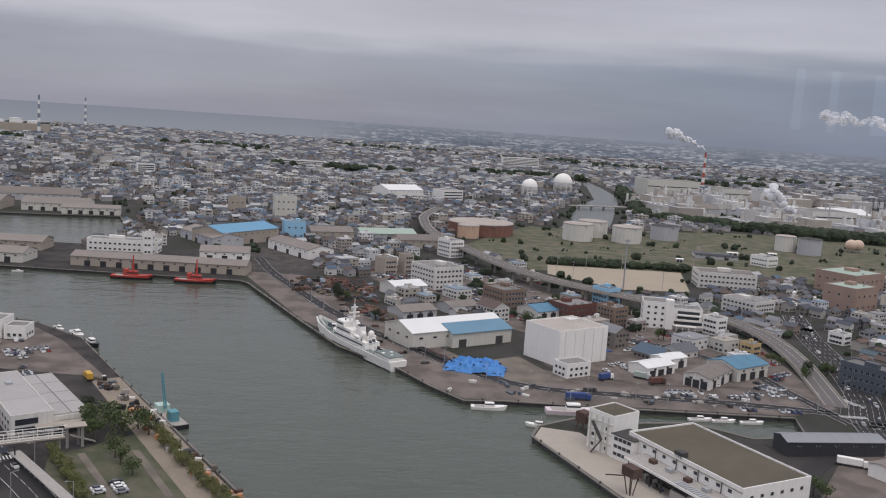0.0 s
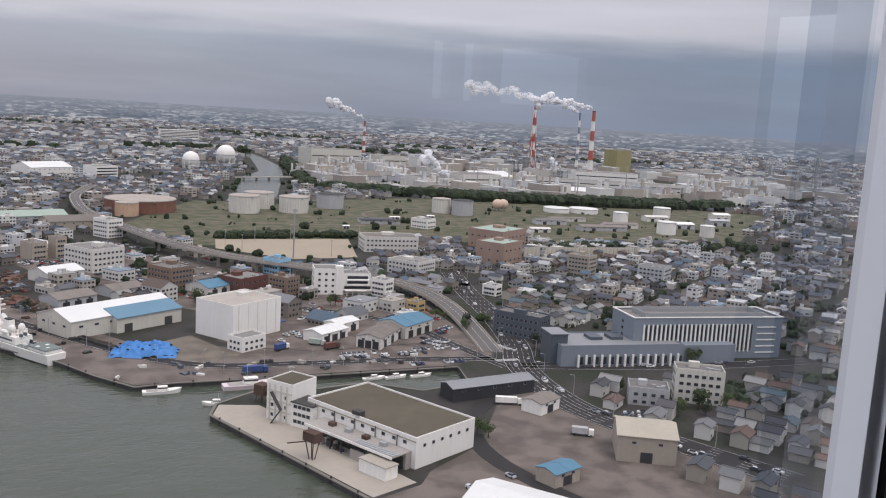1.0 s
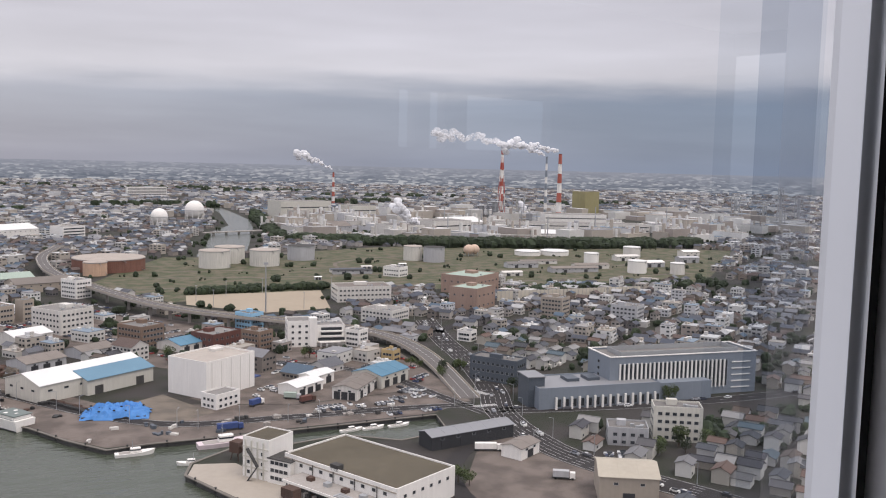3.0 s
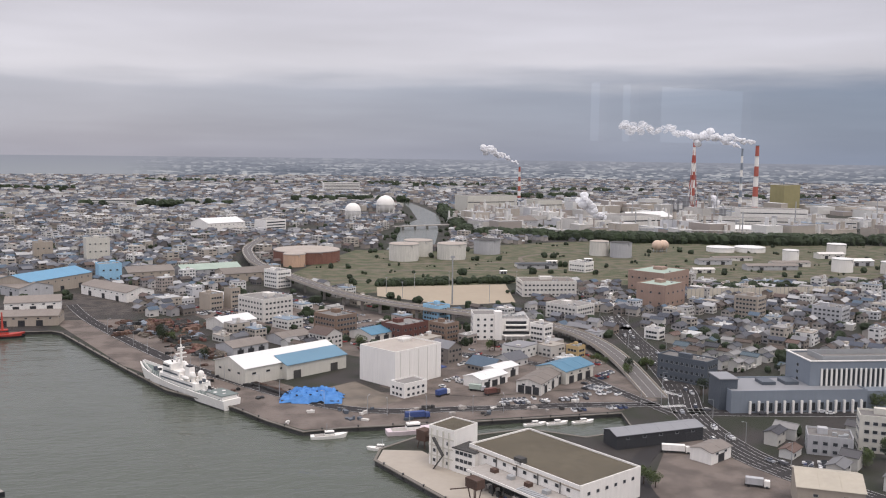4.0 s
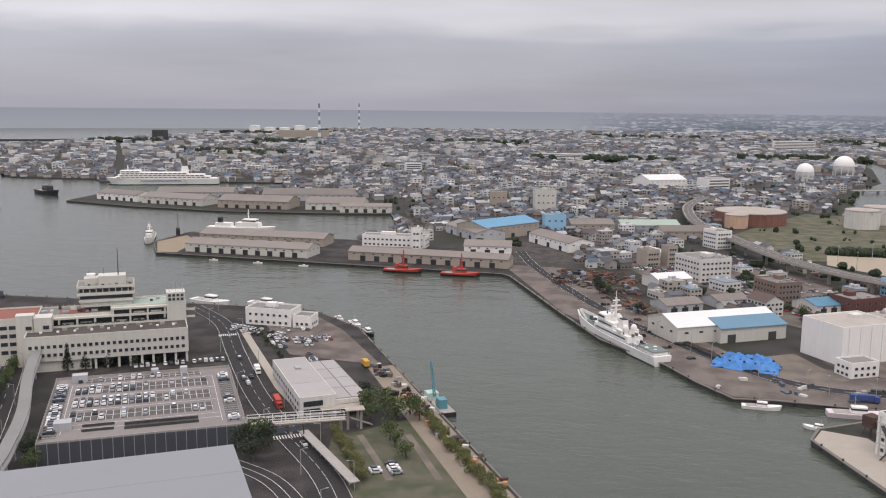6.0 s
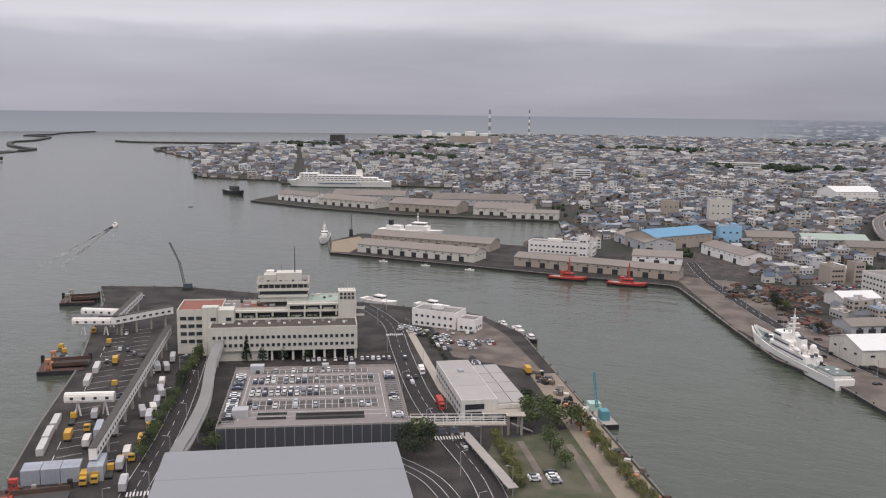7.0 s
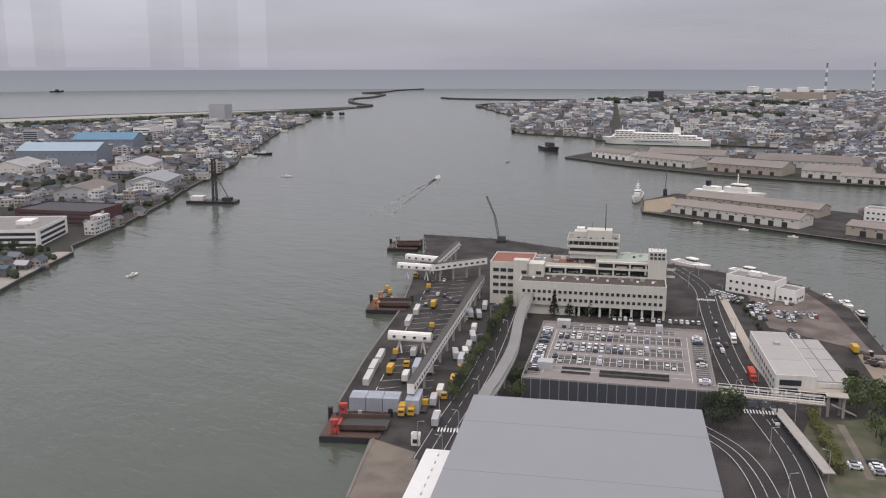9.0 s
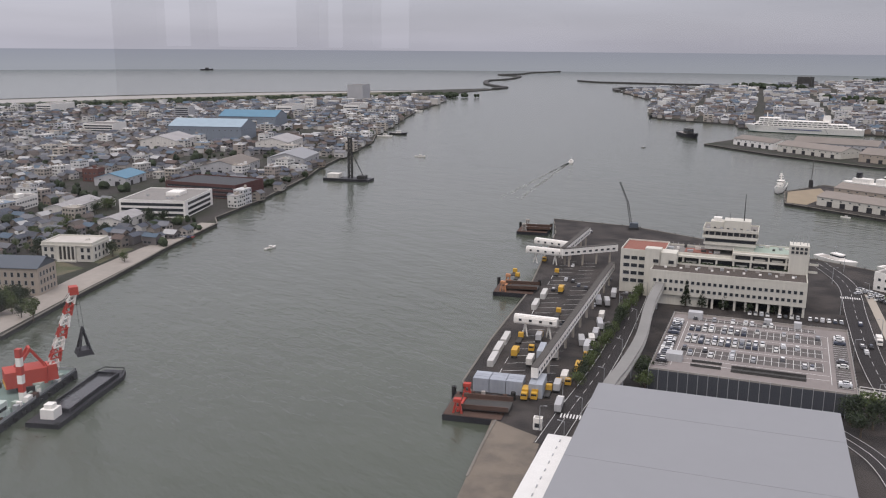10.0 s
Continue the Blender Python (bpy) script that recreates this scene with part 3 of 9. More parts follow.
GRASS_FIELD = [(20, 900), (90, 790), (240, 838), (400, 800), (660, 790), (960, 1080), (700, 1240), (420, 1230), (300, 1180), (250, 1120), (120, 1150), (60, 1010)]
CANAL = [(160, 1150), (222, 1150), (255, 1295), (322, 1600), (358, 1810), (370, 2040), (376, 2300), (350, 2300), (338, 2050), (292, 1675), (236, 1525), (192, 1296)]
patch("grass_field", GRASS_FIELD, 0.06, grass, "rough green ground round the oil tanks")
SPORTS = [(106, 826), (232, 830), (212, 726), (156, 718), (100, 774)]
patch("sports_ground", SPORTS, 0.12, sand, "bare sandy sports ground")
patch("canal", CANAL, 0.10, water_mat, "grey canal running inland")
old_asphalt = blend_ground("old_pale_asphalt", (0.165, 0.137, 0.119), (0.102, 0.084, 0.073), 14)
patch("quay_apron", [(2, 418), (18, 399), (99, 402), (172, 404), (200, 420), (190, 450), (110, 440), (70, 455), (20, 470), (-40, 560), (-100, 690), (-150, 690), (-79, 538), (-13, 443)], 0.05, old_asphalt, "worn grey asphalt quay apron")
patch("service_yards", [(200, 421), (190, 451), (110, 441), (71, 456), (62, 470), (100, 500), (40, 560), (-20, 640), (-60, 720), (0, 800), (60, 735), (120, 655), (190, 600), (206, 540)], 0.045, old_asphalt, "pale worn asphalt of yards and car lots")
patch("depot_road_ground", [(-140, 700), (-60, 722), (-2, 802), (-60, 880), (-200, 800)], 0.042, dirty_asphalt, "worn asphalt between the harbour sheds")
patch("dry_yard", [(22, 462), (50, 482), (62, 455), (70, 440), (48, 424)], 0.09, yard, "dusty yard with dry grass")
patch("market_wharf", [(86, 264), (46, 354), (50, 366), (66, 362), (104, 272)], 0.05, pale_concrete, "pale stained concrete market wharf")
patch("market_yard", [(86, 262), (105, 270), (112, 280), (140, 300), (190, 380), (235, 250), (180, 120), (150, 100)], 0.04, old_asphalt, "grey asphalt yard by the market hall")
patch("pier_apron", [(-434, 652), (-146, 653), (-146, 665), (-434, 660)], 0.05, asphalt, "quay apron in front of the warehouses")
patch("ground_by_warehouses", [(-470, 700), (-434, 661), (-146, 666), (-146, 768), (-300, 770), (-478, 762)], 0.04, asphalt, "asphalt ground between the pier warehouses")
patch("pale_pier_head", [(-474, 702), (-440, 651), (-424, 655), (-440, 712), (-470, 745)], 0.10, mat("packed_sand", (0.27, 0.22, 0.155), 0.95, spread=0.2), "bare sandy pier head")
patch("quay_promenade", [(-417, 52), (-454, 84), (-608, 224), (-615, 216), (-520, 120), (-430, 38)], 0.05, mat("pale_paving", (0.31, 0.28, 0.25), 0.9, spread=0.2, size=6), "pale riverside promenade across the water")
patch("beach", [(-2180, -150), (-2200, 332), (-2225, 590), (-2225, 930), (-2140, 1380), (-2110, 1380), (-2120, 930), (-2105, 590), (-2075, 332), (-2050, -150)], 0.05, beach, "pale sandy beach far off")
patch("pine_belt_ground", [(-2070, 330), (-2100, 590), (-2115, 930), (-2100, 1250), (-1960, 1180), (-2030, 900), (-2020, 590), (-1980, 330)], 0.04, grass, "grassy ground behind the beach")
patch("park_ground", [(-130, 300), (-107, 331), (-62, 268), (-30, 225), (-75, 215), (-118, 262)], 0.05, dark_grass, "car park with grass and hedges")
patch("fish_yard", [(-190, 455), (-225, 488), (-250, 470), (-215, 425), (-196, 400), (-145, 396)], 0.04, old_asphalt, "dusty asphalt yard by the fishing quay")
patch("jetty", [(-226, 178), (-198, 147), (-140, 82), (-128, 92), (-205, 182)], 0.05, yard, "dusty concrete jetty beside the ferry ramp")
patch("riverside_lawn", [(-546, 89), (-549, 106), (-521, 114), (-503, 85)], 0.05, grass, "small lawn before the old hall")
patch("riverside_plot", [(-570, 157), (-616, 208), (-582, 192), (-555, 155)], 0.06, dirty_asphalt, "bare brown plot beside the promenade")
patch("riverside_lawn", [(-528, 124), (-556, 152), (-572, 140), (-545, 116)], 0.055, grass, "strip of lawn behind the promenade")
patch("pier_walk", [(-140, 398), (-56, 274), (-16, 214), (-30, 210), (-70, 268), (-112, 332), (-150, 390)], 0.09, mat("sandy_path", (0.24, 0.20, 0.155), 0.95, spread=0.25, size=3), "dusty quay path with nets and gear")


def road(name, line, width, label, marks=True, z=0.14, lanes=1):
    pts = smooth_line([(x, y, z) for x, y in line])
    setting(name, strip(pts, width, z, 0.12), road_mat, label)
    if marks:
        m = Shape()
        for off in (-width / 2 + 0.5, width / 2 - 0.5):
            for i in range(len(pts) - 1):
                k = (pts[i + 1] - pts[i])
                nrm = Vector((-k.y, k.x, 0)).normalized() * off
                m.beam(pts[i] + nrm + Vector((0, 0, 0.03)), pts[i + 1] + nrm + Vector((0, 0, 0.03)), 0.15, 0.03)
        for c in range(-lanes + 1, lanes):
            dist = 0.0
            for i in range(len(pts) - 1):
                k = pts[i + 1] - pts[i]
                nrm = Vector((-k.y, k.x, 0)).normalized() * (c * width / (2 * lanes))
                steps = max(1, int(k.length / 10))
                for q in range(steps):
                    a = pts[i] + k * (q / steps) + nrm
                    m.beam(a + Vector((0, 0, 0.03)), a + k.normalized() * 5 + Vector((0, 0, 0.03)), 0.15, 0.03)
        ob = setting("road_markings", m, line_paint, "white painted lane lines")
    for p in pts[::2]:
        keep_clear(p.x, p.y, width / 2 + 3)


PEN_ROAD = [(-300, 480), (-261, 447), (-225, 397), (-185, 342), (-152, 303), (-121, 270), (-101, 242), (-60, 180), (-40, 120)]
CITY_ROAD = [(268, 650), (250, 574), (238, 505), (221, 438), (205, 395), (200, 350), (207, 310), (240, 240)]
road("road", PEN_ROAD, 10.5, "two-lane asphalt road past the terminal car park", lanes=1)
setting("pavement", strip([(-243, 438, 0.16), (-213, 398, 0.16), (-176, 349, 0.16), (-148, 318, 0.16)], 4.0, 0.16, 0.15), pale_concrete, "pale paved walk beside the road")
road("road", [(-200, 180), (-217, 206), (-248, 255), (-296, 321), (-325, 358)], 9, "asphalt road beside the truck yard")
road("road", [(-158, 268), (-134, 258), (-112, 236), (-92, 205), (-74, 170)], 8, "curved slip road beside the exhibition hall")
road("road", CITY_ROAD, 17, "wide busy city road with lane markings", lanes=3)
road("road", [(205, 398), (250, 388), (330, 378), (460, 380), (640, 400)], 12, "city street in front of the blue-grey offices", lanes=1)
road("road", [(198, 412), (150, 418), (100, 420), (40, 430), (-20, 500), (-60, 560), (-120, 680), (-150, 760)], 9, "quay road along the harbour")
road("road", [(197, 396), (186, 440), (176, 482), (150, 520), (112, 548)], 8, "side road between the quay sheds", lanes=1)
road("road", [(190, 372), (150, 330), (140, 280), (170, 200)], 8, "side street by the market hall", marks=False)
road("road", [(256, 600), (300, 640), (420, 730), (620, 760), (900, 800)], 9, "street between the houses", marks=False)

setting("canal_bridge", strip([(215, 1462, 5), (318, 1502, 5)], 9, 5, 1.4), concrete, "low concrete road bridge over the canal")
for k in range(4):
    setting("bridge_pier", Shape().box(232 + k * 22, 1469 + k * 8.5, -0.5, 3, 6, 4.5), concrete, "concrete pier of the canal bridge")
# elevated road on piers
HIGH = [(3, 1240, 8), (-14, 1120, 9), (-14, 1036, 10), (-3, 940, 10), (25, 845, 10), (62, 738, 10), (95, 682, 10), (128, 654, 9), (160, 628, 8), (190, 602, 6.8), (208, 572, 5.6), (214, 535, 4.2), (212, 492, 2.4), (206, 452, 0.9), (201, 424, 0.35)]
hp = smooth_line(HIGH, 8)
setting("viaduct", strip(hp, 12, 0, 1.2), concrete, "grey concrete elevated road on piers")
setting("viaduct_surface", strip([p + Vector((0, 0, 0.06)) for p in hp], 10.6, 0, 0.03), mat("worn_grey_asphalt", (0.13, 0.12, 0.115), 0.9, spread=0.15), "asphalt surface of the elevated road")
for sgn in (-1, 1):
    rail = []
    for i, p in enumerate(hp):
        k = hp[min(i + 1, len(hp) - 1)] - hp[max(i - 1, 0)]
        rail.append(p + Vector((-k.y, k.x, 0)).normalized() * 5.75 * sgn + Vector((0, 0, 1.0)))
    setting("viaduct_parapet", strip(rail, 0.35, 0, 1.3), pale_concrete, "pale parapet of the elevated road")
lane = Shape()
for i in range(len(hp) - 1):
    k = hp[i + 1] - hp[i]
    nrm = Vector((-k.y, k.x, 0)).normalized()
    for off in (-4.8, 4.8):
        lane.beam(hp[i] + nrm * off + Vector((0, 0, 0.1)), hp[i + 1] + nrm * off + Vector((0, 0, 0.1)), 0.2, 0.03)
    lane.beam(hp[i] + Vector((0, 0, 0.1)), hp[i] + k * 0.55 + Vector((0, 0, 0.1)), 0.2, 0.03)
setting("viaduct_markings", lane, line_paint, "white lane lines of the elevated road")
for i in range(2, len(hp) - 6, 3):
    p = hp[i]
    if p.z > 3:
        setting("viaduct_pier", Shape().box(p.x, p.y, -0.2, 2.2, 2.2, p.z - 2.4).box(p.x, p.y, p.z - 2.5, 11, 2.4, 1.4), concrete, "concrete pier of the elevated road")
for p in hp[::2]:
    keep_clear(p.x, p.y, 14)


# ---- named buildings ----
GRID = 36
# big exhibition hall under the tower, pale grey sheet roof
hall = thing("exhibition_hall", "huge flat pale grey metal roof of an exhibition hall", "building", -138.3, 180.3, 0, 36.2)
part("wall", Shape().box(0, 0, -0.3, 69, 79, 21.6, bottom=False), offwhite, hall)
part("roof", Shape().box(0, 0, 21.2, 70, 80, 0.8), grey_roof, hall, "pale grey standing-seam roof")
for i in (-3, 4):
    part("roof_seam", Shape().box(0, i * 4.7, 22.0, 70, 0.06, 0.05), grey_roof, hall)
lean = part("side_roof", Shape().box(-41.5, -8, 9.6, 11, 62, 0.5).box(-41.5, -8, -0.3, 10.4, 61, 9.9), white_roof, hall, "lower white roof with skylights")
for i in range(12):
    part("skylight", Shape().box(-42.5, -36 + i * 5.0, 10.1, 0.35, 1.4, 0.25), steel, hall)
for i in range(6):
    part("wall_fin", Shape().box(35.6, -28 + i * 10, 0, 1.6, 3.2, 13), white, hall)

# roof-top car park
deck = thing("parking_structure", "two-storey car park with grey mesh sides and cars on the roof", "car park", -207, 294, 0, 34.2)
DW, DD, DH = 71, 77, 8.4
part("slab", Shape().box(0, 0, DH - 0.7, DW, DD, 0.7), mat("car_park_deck", (0.225, 0.20, 0.19), 0.9, spread=0.2, size=4), deck, "worn grey-brown parking deck")
part("slab", Shape().box(0, 0, 3.6, DW - 1, DD - 1, 0.5), concrete, deck)
mesh_side = mat("dark_mesh_panel", (0.058, 0.063, 0.075), 0.6, spread=0.1)
panel = Shape().box(0, 0, 0, 3.3, 0.12, 7.6).mesh("mesh_panel", mesh_side)
post = Shape().box(0, -0.15, 0, 0.22, 0.3, DH + 1.0).mesh("post", steel)
for side, span, off, deg in (("f", DW, DD / 2, 0), ("r", DD, DW / 2, 90), ("l", DD, DW / 2, -90), ("b", DW, DD / 2, 180)):
    n = int(span / 3.5)
    for i in range(n):
        u = (i + 0.5) / n * span - span / 2
        m = pose(0, 0, 0, 0, 0, deg)
        piece("mesh_panel", panel, deck, m @ pose(u, -off, 1.0))
        piece("post", post, deck, m @ pose(u - span / n / 2, -off, 0))
part("parapet", parapet(Shape(), DW, DD, DH, 0.9, 0.2), concrete, deck)
part("ramp", Shape().box(6, -30, DH, 26, 0.4, 1.0).box(6, -25.5, DH, 26, 0.4, 1.0).box(6, -27.7, DH + 0.02, 26, 4.2, 0.06), dark_concrete, deck, "dark ramp opening")
for hx, hy, hw, hd, hh in ((-28, -24, 6, 5, 3), (-26, 34, 6, 4, 3.2), (4, 36, 3, 3, 2.6), (16, 36, 3, 3, 2.6)):
    part("stair_head", Shape().box(hx, hy, DH, hw, hd, hh), grey_wall, deck)
bay_asphalt = mat("dark_bay_surface", (0.10, 0.09, 0.086), 0.9, spread=0.25, size=3)
for row, u0, n in ((33, -24, 18), (20, -27, 20), (3.5, -27, 20), (-12.5, -27, 20)):
    half = 2.5 if row == 33 else 5.0
    part("bay_strip", Shape().box(u0 + n * 1.3, row, DH + 0.004, n * 2.6 + 0.6, half * 2, 0.02), bay_asphalt, deck, "dark strip of parking bays")
    bay = Shape()
    for i in range(n + 1):
        bay.box(u0 + i * 2.6, row, DH + 0.028, 0.16, half * 2, 0.02)
    bay.box(u0 + n * 1.3, row, DH + 0.030, n * 2.6, 0.2, 0.022)
    part("bay_lines", bay, line_paint, deck)
edge = Shape()
for u in (-32.3, 31.8):
    part("bay_strip", Shape().box(u, -3, DH + 0.004, 5.2, 60, 0.02), bay_asphalt, deck, "dark strip of parking bays")
    for i in range(24):
        edge.box(u, -32 + i * 2.6, DH + 0.028, 5, 0.14, 0.02)
for v_ in (-26, -21, -4.5, 12, 27.5):
    edge.box(0, v_, DH + 0.006, 54, 0.16, 0.02)
for u in (-28.6, 27.5):
    edge.box(u, -1, DH + 0.006, 0.16, 58, 0.02)
part("bay_lines", edge, line_paint, deck)
part("ramp_loop", Shape().box(-16, -29, DH, 11, 0.3, 1.0).box(-16, -24, DH, 11, 0.3, 1.0), dark_concrete, deck, "low dark wall of the ramp head")
keep_clear(-207, 294, 58)

# ferry terminal: stepped white block with towers
term = thing("ferry_terminal", "stepped cream-white ferry terminal with rows of small windows", "terminal", -270, 357, 0, 35.0)
part("front_block", parapet(Shape().box(0, 6, 5.2, 73, 24, 11.3).box(-22, 6, 0, 28, 22, 5.3), 73, 24, 16.45, 0.8, 0.4, 0, 6), cream, term)
# Shade of the open ground floor, drawn as a dark glass block.
part("entrance_glass", Shape().box(14, 10, 0, 44, 14, 5.3), glass, term, "shaded ground-floor voids drawn in dark glass")
part("roof", Shape().box(0, 6, 16.3, 72, 23, 0.3), mat("terrace_floor", (0.085, 0.072, 0.064), 0.9, spread=0.25, size=3), term, "dark flat roof terrace")
for i in range(9):
    part("column", Shape().box(-6 + i * 5.2, -4.6, 0, 1.1, 1.6, 5.3), cream, term)
windows(term, 73, 24, 7.4, 2, 4.0, 27, (1.4, 1.5), "f", cy=6)
windows(term, 73, 24, 7.4, 2, 4.0, 8, (1.4, 1.5), "r", cy=6)
part("middle_block", parapet(Shape().box(-16, 27, 0, 34, 20, 21.2), 34, 20, 21.2, 0.9, 0.4, -16, 27), cream, term)
part("middle_block", parapet(Shape().box(19, 27, 0, 36, 20, 24.2), 36, 20, 24.2, 0.9, 0.4, 19, 27), cream, term)
part("roof", Shape().box(19, 27, 24.1, 35, 19, 0.3), green_roof, term, "pale green flat roof")
part("roof", Shape().box(-16, 27, 21.1, 33, 19, 0.3), flat_roof, term, "dark flat roof with roof plant")
part("recess", Shape().box(2, 16.9, 16.9, 66, 0.4, 3.2), glass, term, "dark recessed window band")
part("recess", Shape().box(19, 16.9, 20.7, 34, 0.4, 2.6), glass, term, "dark recessed window band")
part("balcony", Shape().box(2, 15.8, 20.0, 68, 2.6, 0.9), cream, term)
part("balcony", Shape().box(19, 15.8, 23.4, 36, 2.6, 0.9), cream, term)
for r, n, u0 in ((16.9, 9, -31), (20.7, 5, 2)):
    for i in range(n):
        part("bay_divider", Shape().box(u0 + i * 8.2, 15.9, r, 0.9, 2.4, 3.2), cream, term)
        if i % 3:
            part("bay_panel", Shape().box(u0 + 4 + i * 8.2, 16.5, r, 5.2, 0.3, 1.1), cream, term)
terrace_planting = Shape()
tq = random.Random(4)
for i in range(90):
    terrace_planting.ball(tq.uniform(-32, 34), tq.uniform(13.6, 15), 16.9 + tq.uniform(0, 0.5), tq.uniform(0.5, 1.1), 0.6, tq.uniform(0.4, 1.0), 6, 4, 0.3, i)
part("terrace_planting", terrace_planting, dark_leaf, term, "dark planting along the roof terrace")
part("terrace_kerb", Shape().box(0, 12.6, 16.6, 70, 0.4, 0.9), cream, term)
for i in range(12):
    part("terrace_unit", Shape().box(-31 + i * 5.6, 8 + tq.uniform(-3, 3), 16.6, tq.uniform(0.8, 2.4), tq.uniform(0.8, 1.8), tq.uniform(0.6, 1.4)), steel if i % 2 else concrete, term)
for i in range(9):
    part("roof_plant", Shape().box(-30 + i * 3.3, 27 + tq.uniform(-6, 6), 21.4, tq.uniform(1, 3), tq.uniform(1, 3), tq.uniform(0.6, 1.8)), (steel, offwhite, dark_concrete)[i % 3], term)
for i in range(7):
    part("roof_plant", Shape().box(14 + i * 3.2, 30 + tq.uniform(-4, 4), 24.4, tq.uniform(1, 2.6), tq.uniform(1, 2), tq.uniform(0.5, 1.4)), (steel, offwhite, dark_concrete)[i % 3], term)
for i in range(26):
    part("parapet_post", Shape().box(-33 + i * 2.7, 36.8, 25.0 if i > 12 else 22.0, 0.2, 0.2, 1.1), steel, term)
part("left_block", parapet(Shape().box(-43, 24, 0, 22, 26, 22), 22, 26, 22, 0.9, 0.4, -43, 24), cream, term)
part("roof", Shape().box(-43, 24, 21.9, 21, 25, 0.3), red_roof, term, "red-brown flat roof")
part("stair_tower", Shape().box(-37, 9, 0, 8, 6, 25), cream, term)
windows(term, 22, 26, 5.5, 4, 4.0, 5, (3.0, 1.8), "fl", cx=-43, cy=24)
part("roof_terrace", Shape().box(-16, 26, 21.45, 14, 10, 0.2), red_roof, term, "red-brown roof court")
part("stair_tower", Shape().box(-29.5, 10.5, 0, 8.5, 9, 23.5), cream, term)
for i in range(4):
    for u in (-35.4, -27.8):
        part("stair_window", Shape().box(u, 5.9, 6 + i * 4.0, 2.6, 0.3, 1.7), glass, term)
rt = part("right_tower", Shape().box(32, 17, 16, 9, 9, 15), cream, term)
for i in range(4):
    for r in range(2):
        part("opening", Shape().box(29 + i * 2.0, 12.4, 27.0 + r * 2.0, 1.3, 0.3, 1.2), glass, term)
for i in range(5):
    part("roof_mast", Shape().cyl(29 + i * 1.6, 15 + i % 2 * 4, 31, 0.15, 3 + i % 3, 6), steel, term)
part("tower_core", Shape().box(-1, 29, 24, 24, 14, 9.6), cream, term)
part("window_band", Shape().box(-1, 29, 28.0, 24.3, 14.3, 1.5), glass, term, "dark control-room window band")
part("window_band", Shape().box(-1, 29, 31.4, 24.3, 14.3, 1.7), glass, term, "dark control-room window band")
for zz, w, d in ((26.4, 25.5, 15.5), (30.0, 27, 17), (33.6, 27, 17)):
    part("deck_ring", parapet(Shape().box(-1, 29, zz, w, d, 0.5), w, d, zz + 0.5, 0.9, 0.25, -1, 29), cream, term)
part("tower_roof", Shape().box(-1, 29, 34.1, 26, 16, 0.15), flat_roof, term)
part("tower_house", Shape().box(2, 29, 34.2, 13, 9, 4.6).box(-8, 30, 34.2, 6.5, 7, 3.4), cream, term)
part("tower_house", Shape().box(-8, 30, 37.6, 4, 4, 1.8), white, term)
for i in range(8):
    part("tower_mullion", Shape().box(-11.5 + i * 3, 21.8, 31.2, 0.5, 0.4, 2.2), cream, term)
    part("roof_unit", Shape().box(-12 + i * 3.2, 23 + i % 3, 34.2, 1.2, 1.0, 1.0), (steel, dark_concrete)[i % 2], term)
for i in range(3):
    part("aerial", Shape().cyl(-9 + i * 7, 31, 38.5, 0.1, 2.5 + i, 6), dark_steel, term)
part("antenna", Shape().cyl(5, 27, 38.8, 0.28, 14, 8, 0.12), dark_steel, term, "slim dark antenna mast")
for k in range(9):
    part("roof_light", Shape().box(-30 + k * 7.5, 3, 16.7, 1.2, 1.2, 0.7), white, term)
keep_clear(-270, 360, 62)

# peninsula, east side
flat_block("harbour_office", "two-storey white office with dark flat roof", -234, 458, 2, 28, 15, 9, white, flat_roof, 2, 7, (1.4, 1.3))
flat_block("harbour_office_annex", "low white annex beside the office", -213, 456, 2, 11, 11, 6.5, white, flat_roof, 1, 3, (1.4, 1.3), unit=False)
wh = thing("fish_warehouse", "low white warehouse with pale grey panelled roof", "warehouse", -157, 347, 0, -52.5)
part("wall", parapet(Shape().box(0, -6.5, -0.3, 58, 15, 8.6, bottom=False), 58, 15, 8.3, 0.4, 0.3, 0, -6.5), offwhite, wh)
part("low_wall", Shape().box(0, 7.7, -0.3, 56, 13.3, 6.2, bottom=False), offwhite, wh)
sheet_roof = mat("warm_grey_roof", (0.36, 0.34, 0.325), 0.7, spread=0.1, size=6, random_tint=0.12)
for i in range(3):
    part("roof_sheet", Shape().box(-19.1 + i * 19.1, -6.5, 8.2, 18.9, 14.2, 0.3), sheet_roof, wh)
for i in range(4):
    for j in range(2):
        part("roof_panel", Shape().box(-21 + i * 13.9, 4.4 + j * 6.8, 5.9, 13.4, 6.4, 0.5), sheet_roof, wh, "paler raised roof panel")
part("skylight_unit", Shape().box(-12, -6, 8.5, 3.4, 2.4, 0.8), steel, wh)
part("end_windows", Shape().box(29.02, -8.5, 1.0, 0.2, 8, 2.6).box(29.02, -8.5, 4.6, 0.2, 8, 2.2), glass, wh, "dark office windows in the end wall")
part("end_canopy", Shape().box(30.5, 4, 3.6, 4.5, 20, 0.35), pale_concrete, wh)
windows(wh, 58, 28, 1.4, 2, 3.2, 12, (2.0, 1.3), "f")
part("door", Shape().box(28.05, 7.7, 0, 0.2, 9, 4), black_wall, wh)
keep_clear(-157, 347, 34)

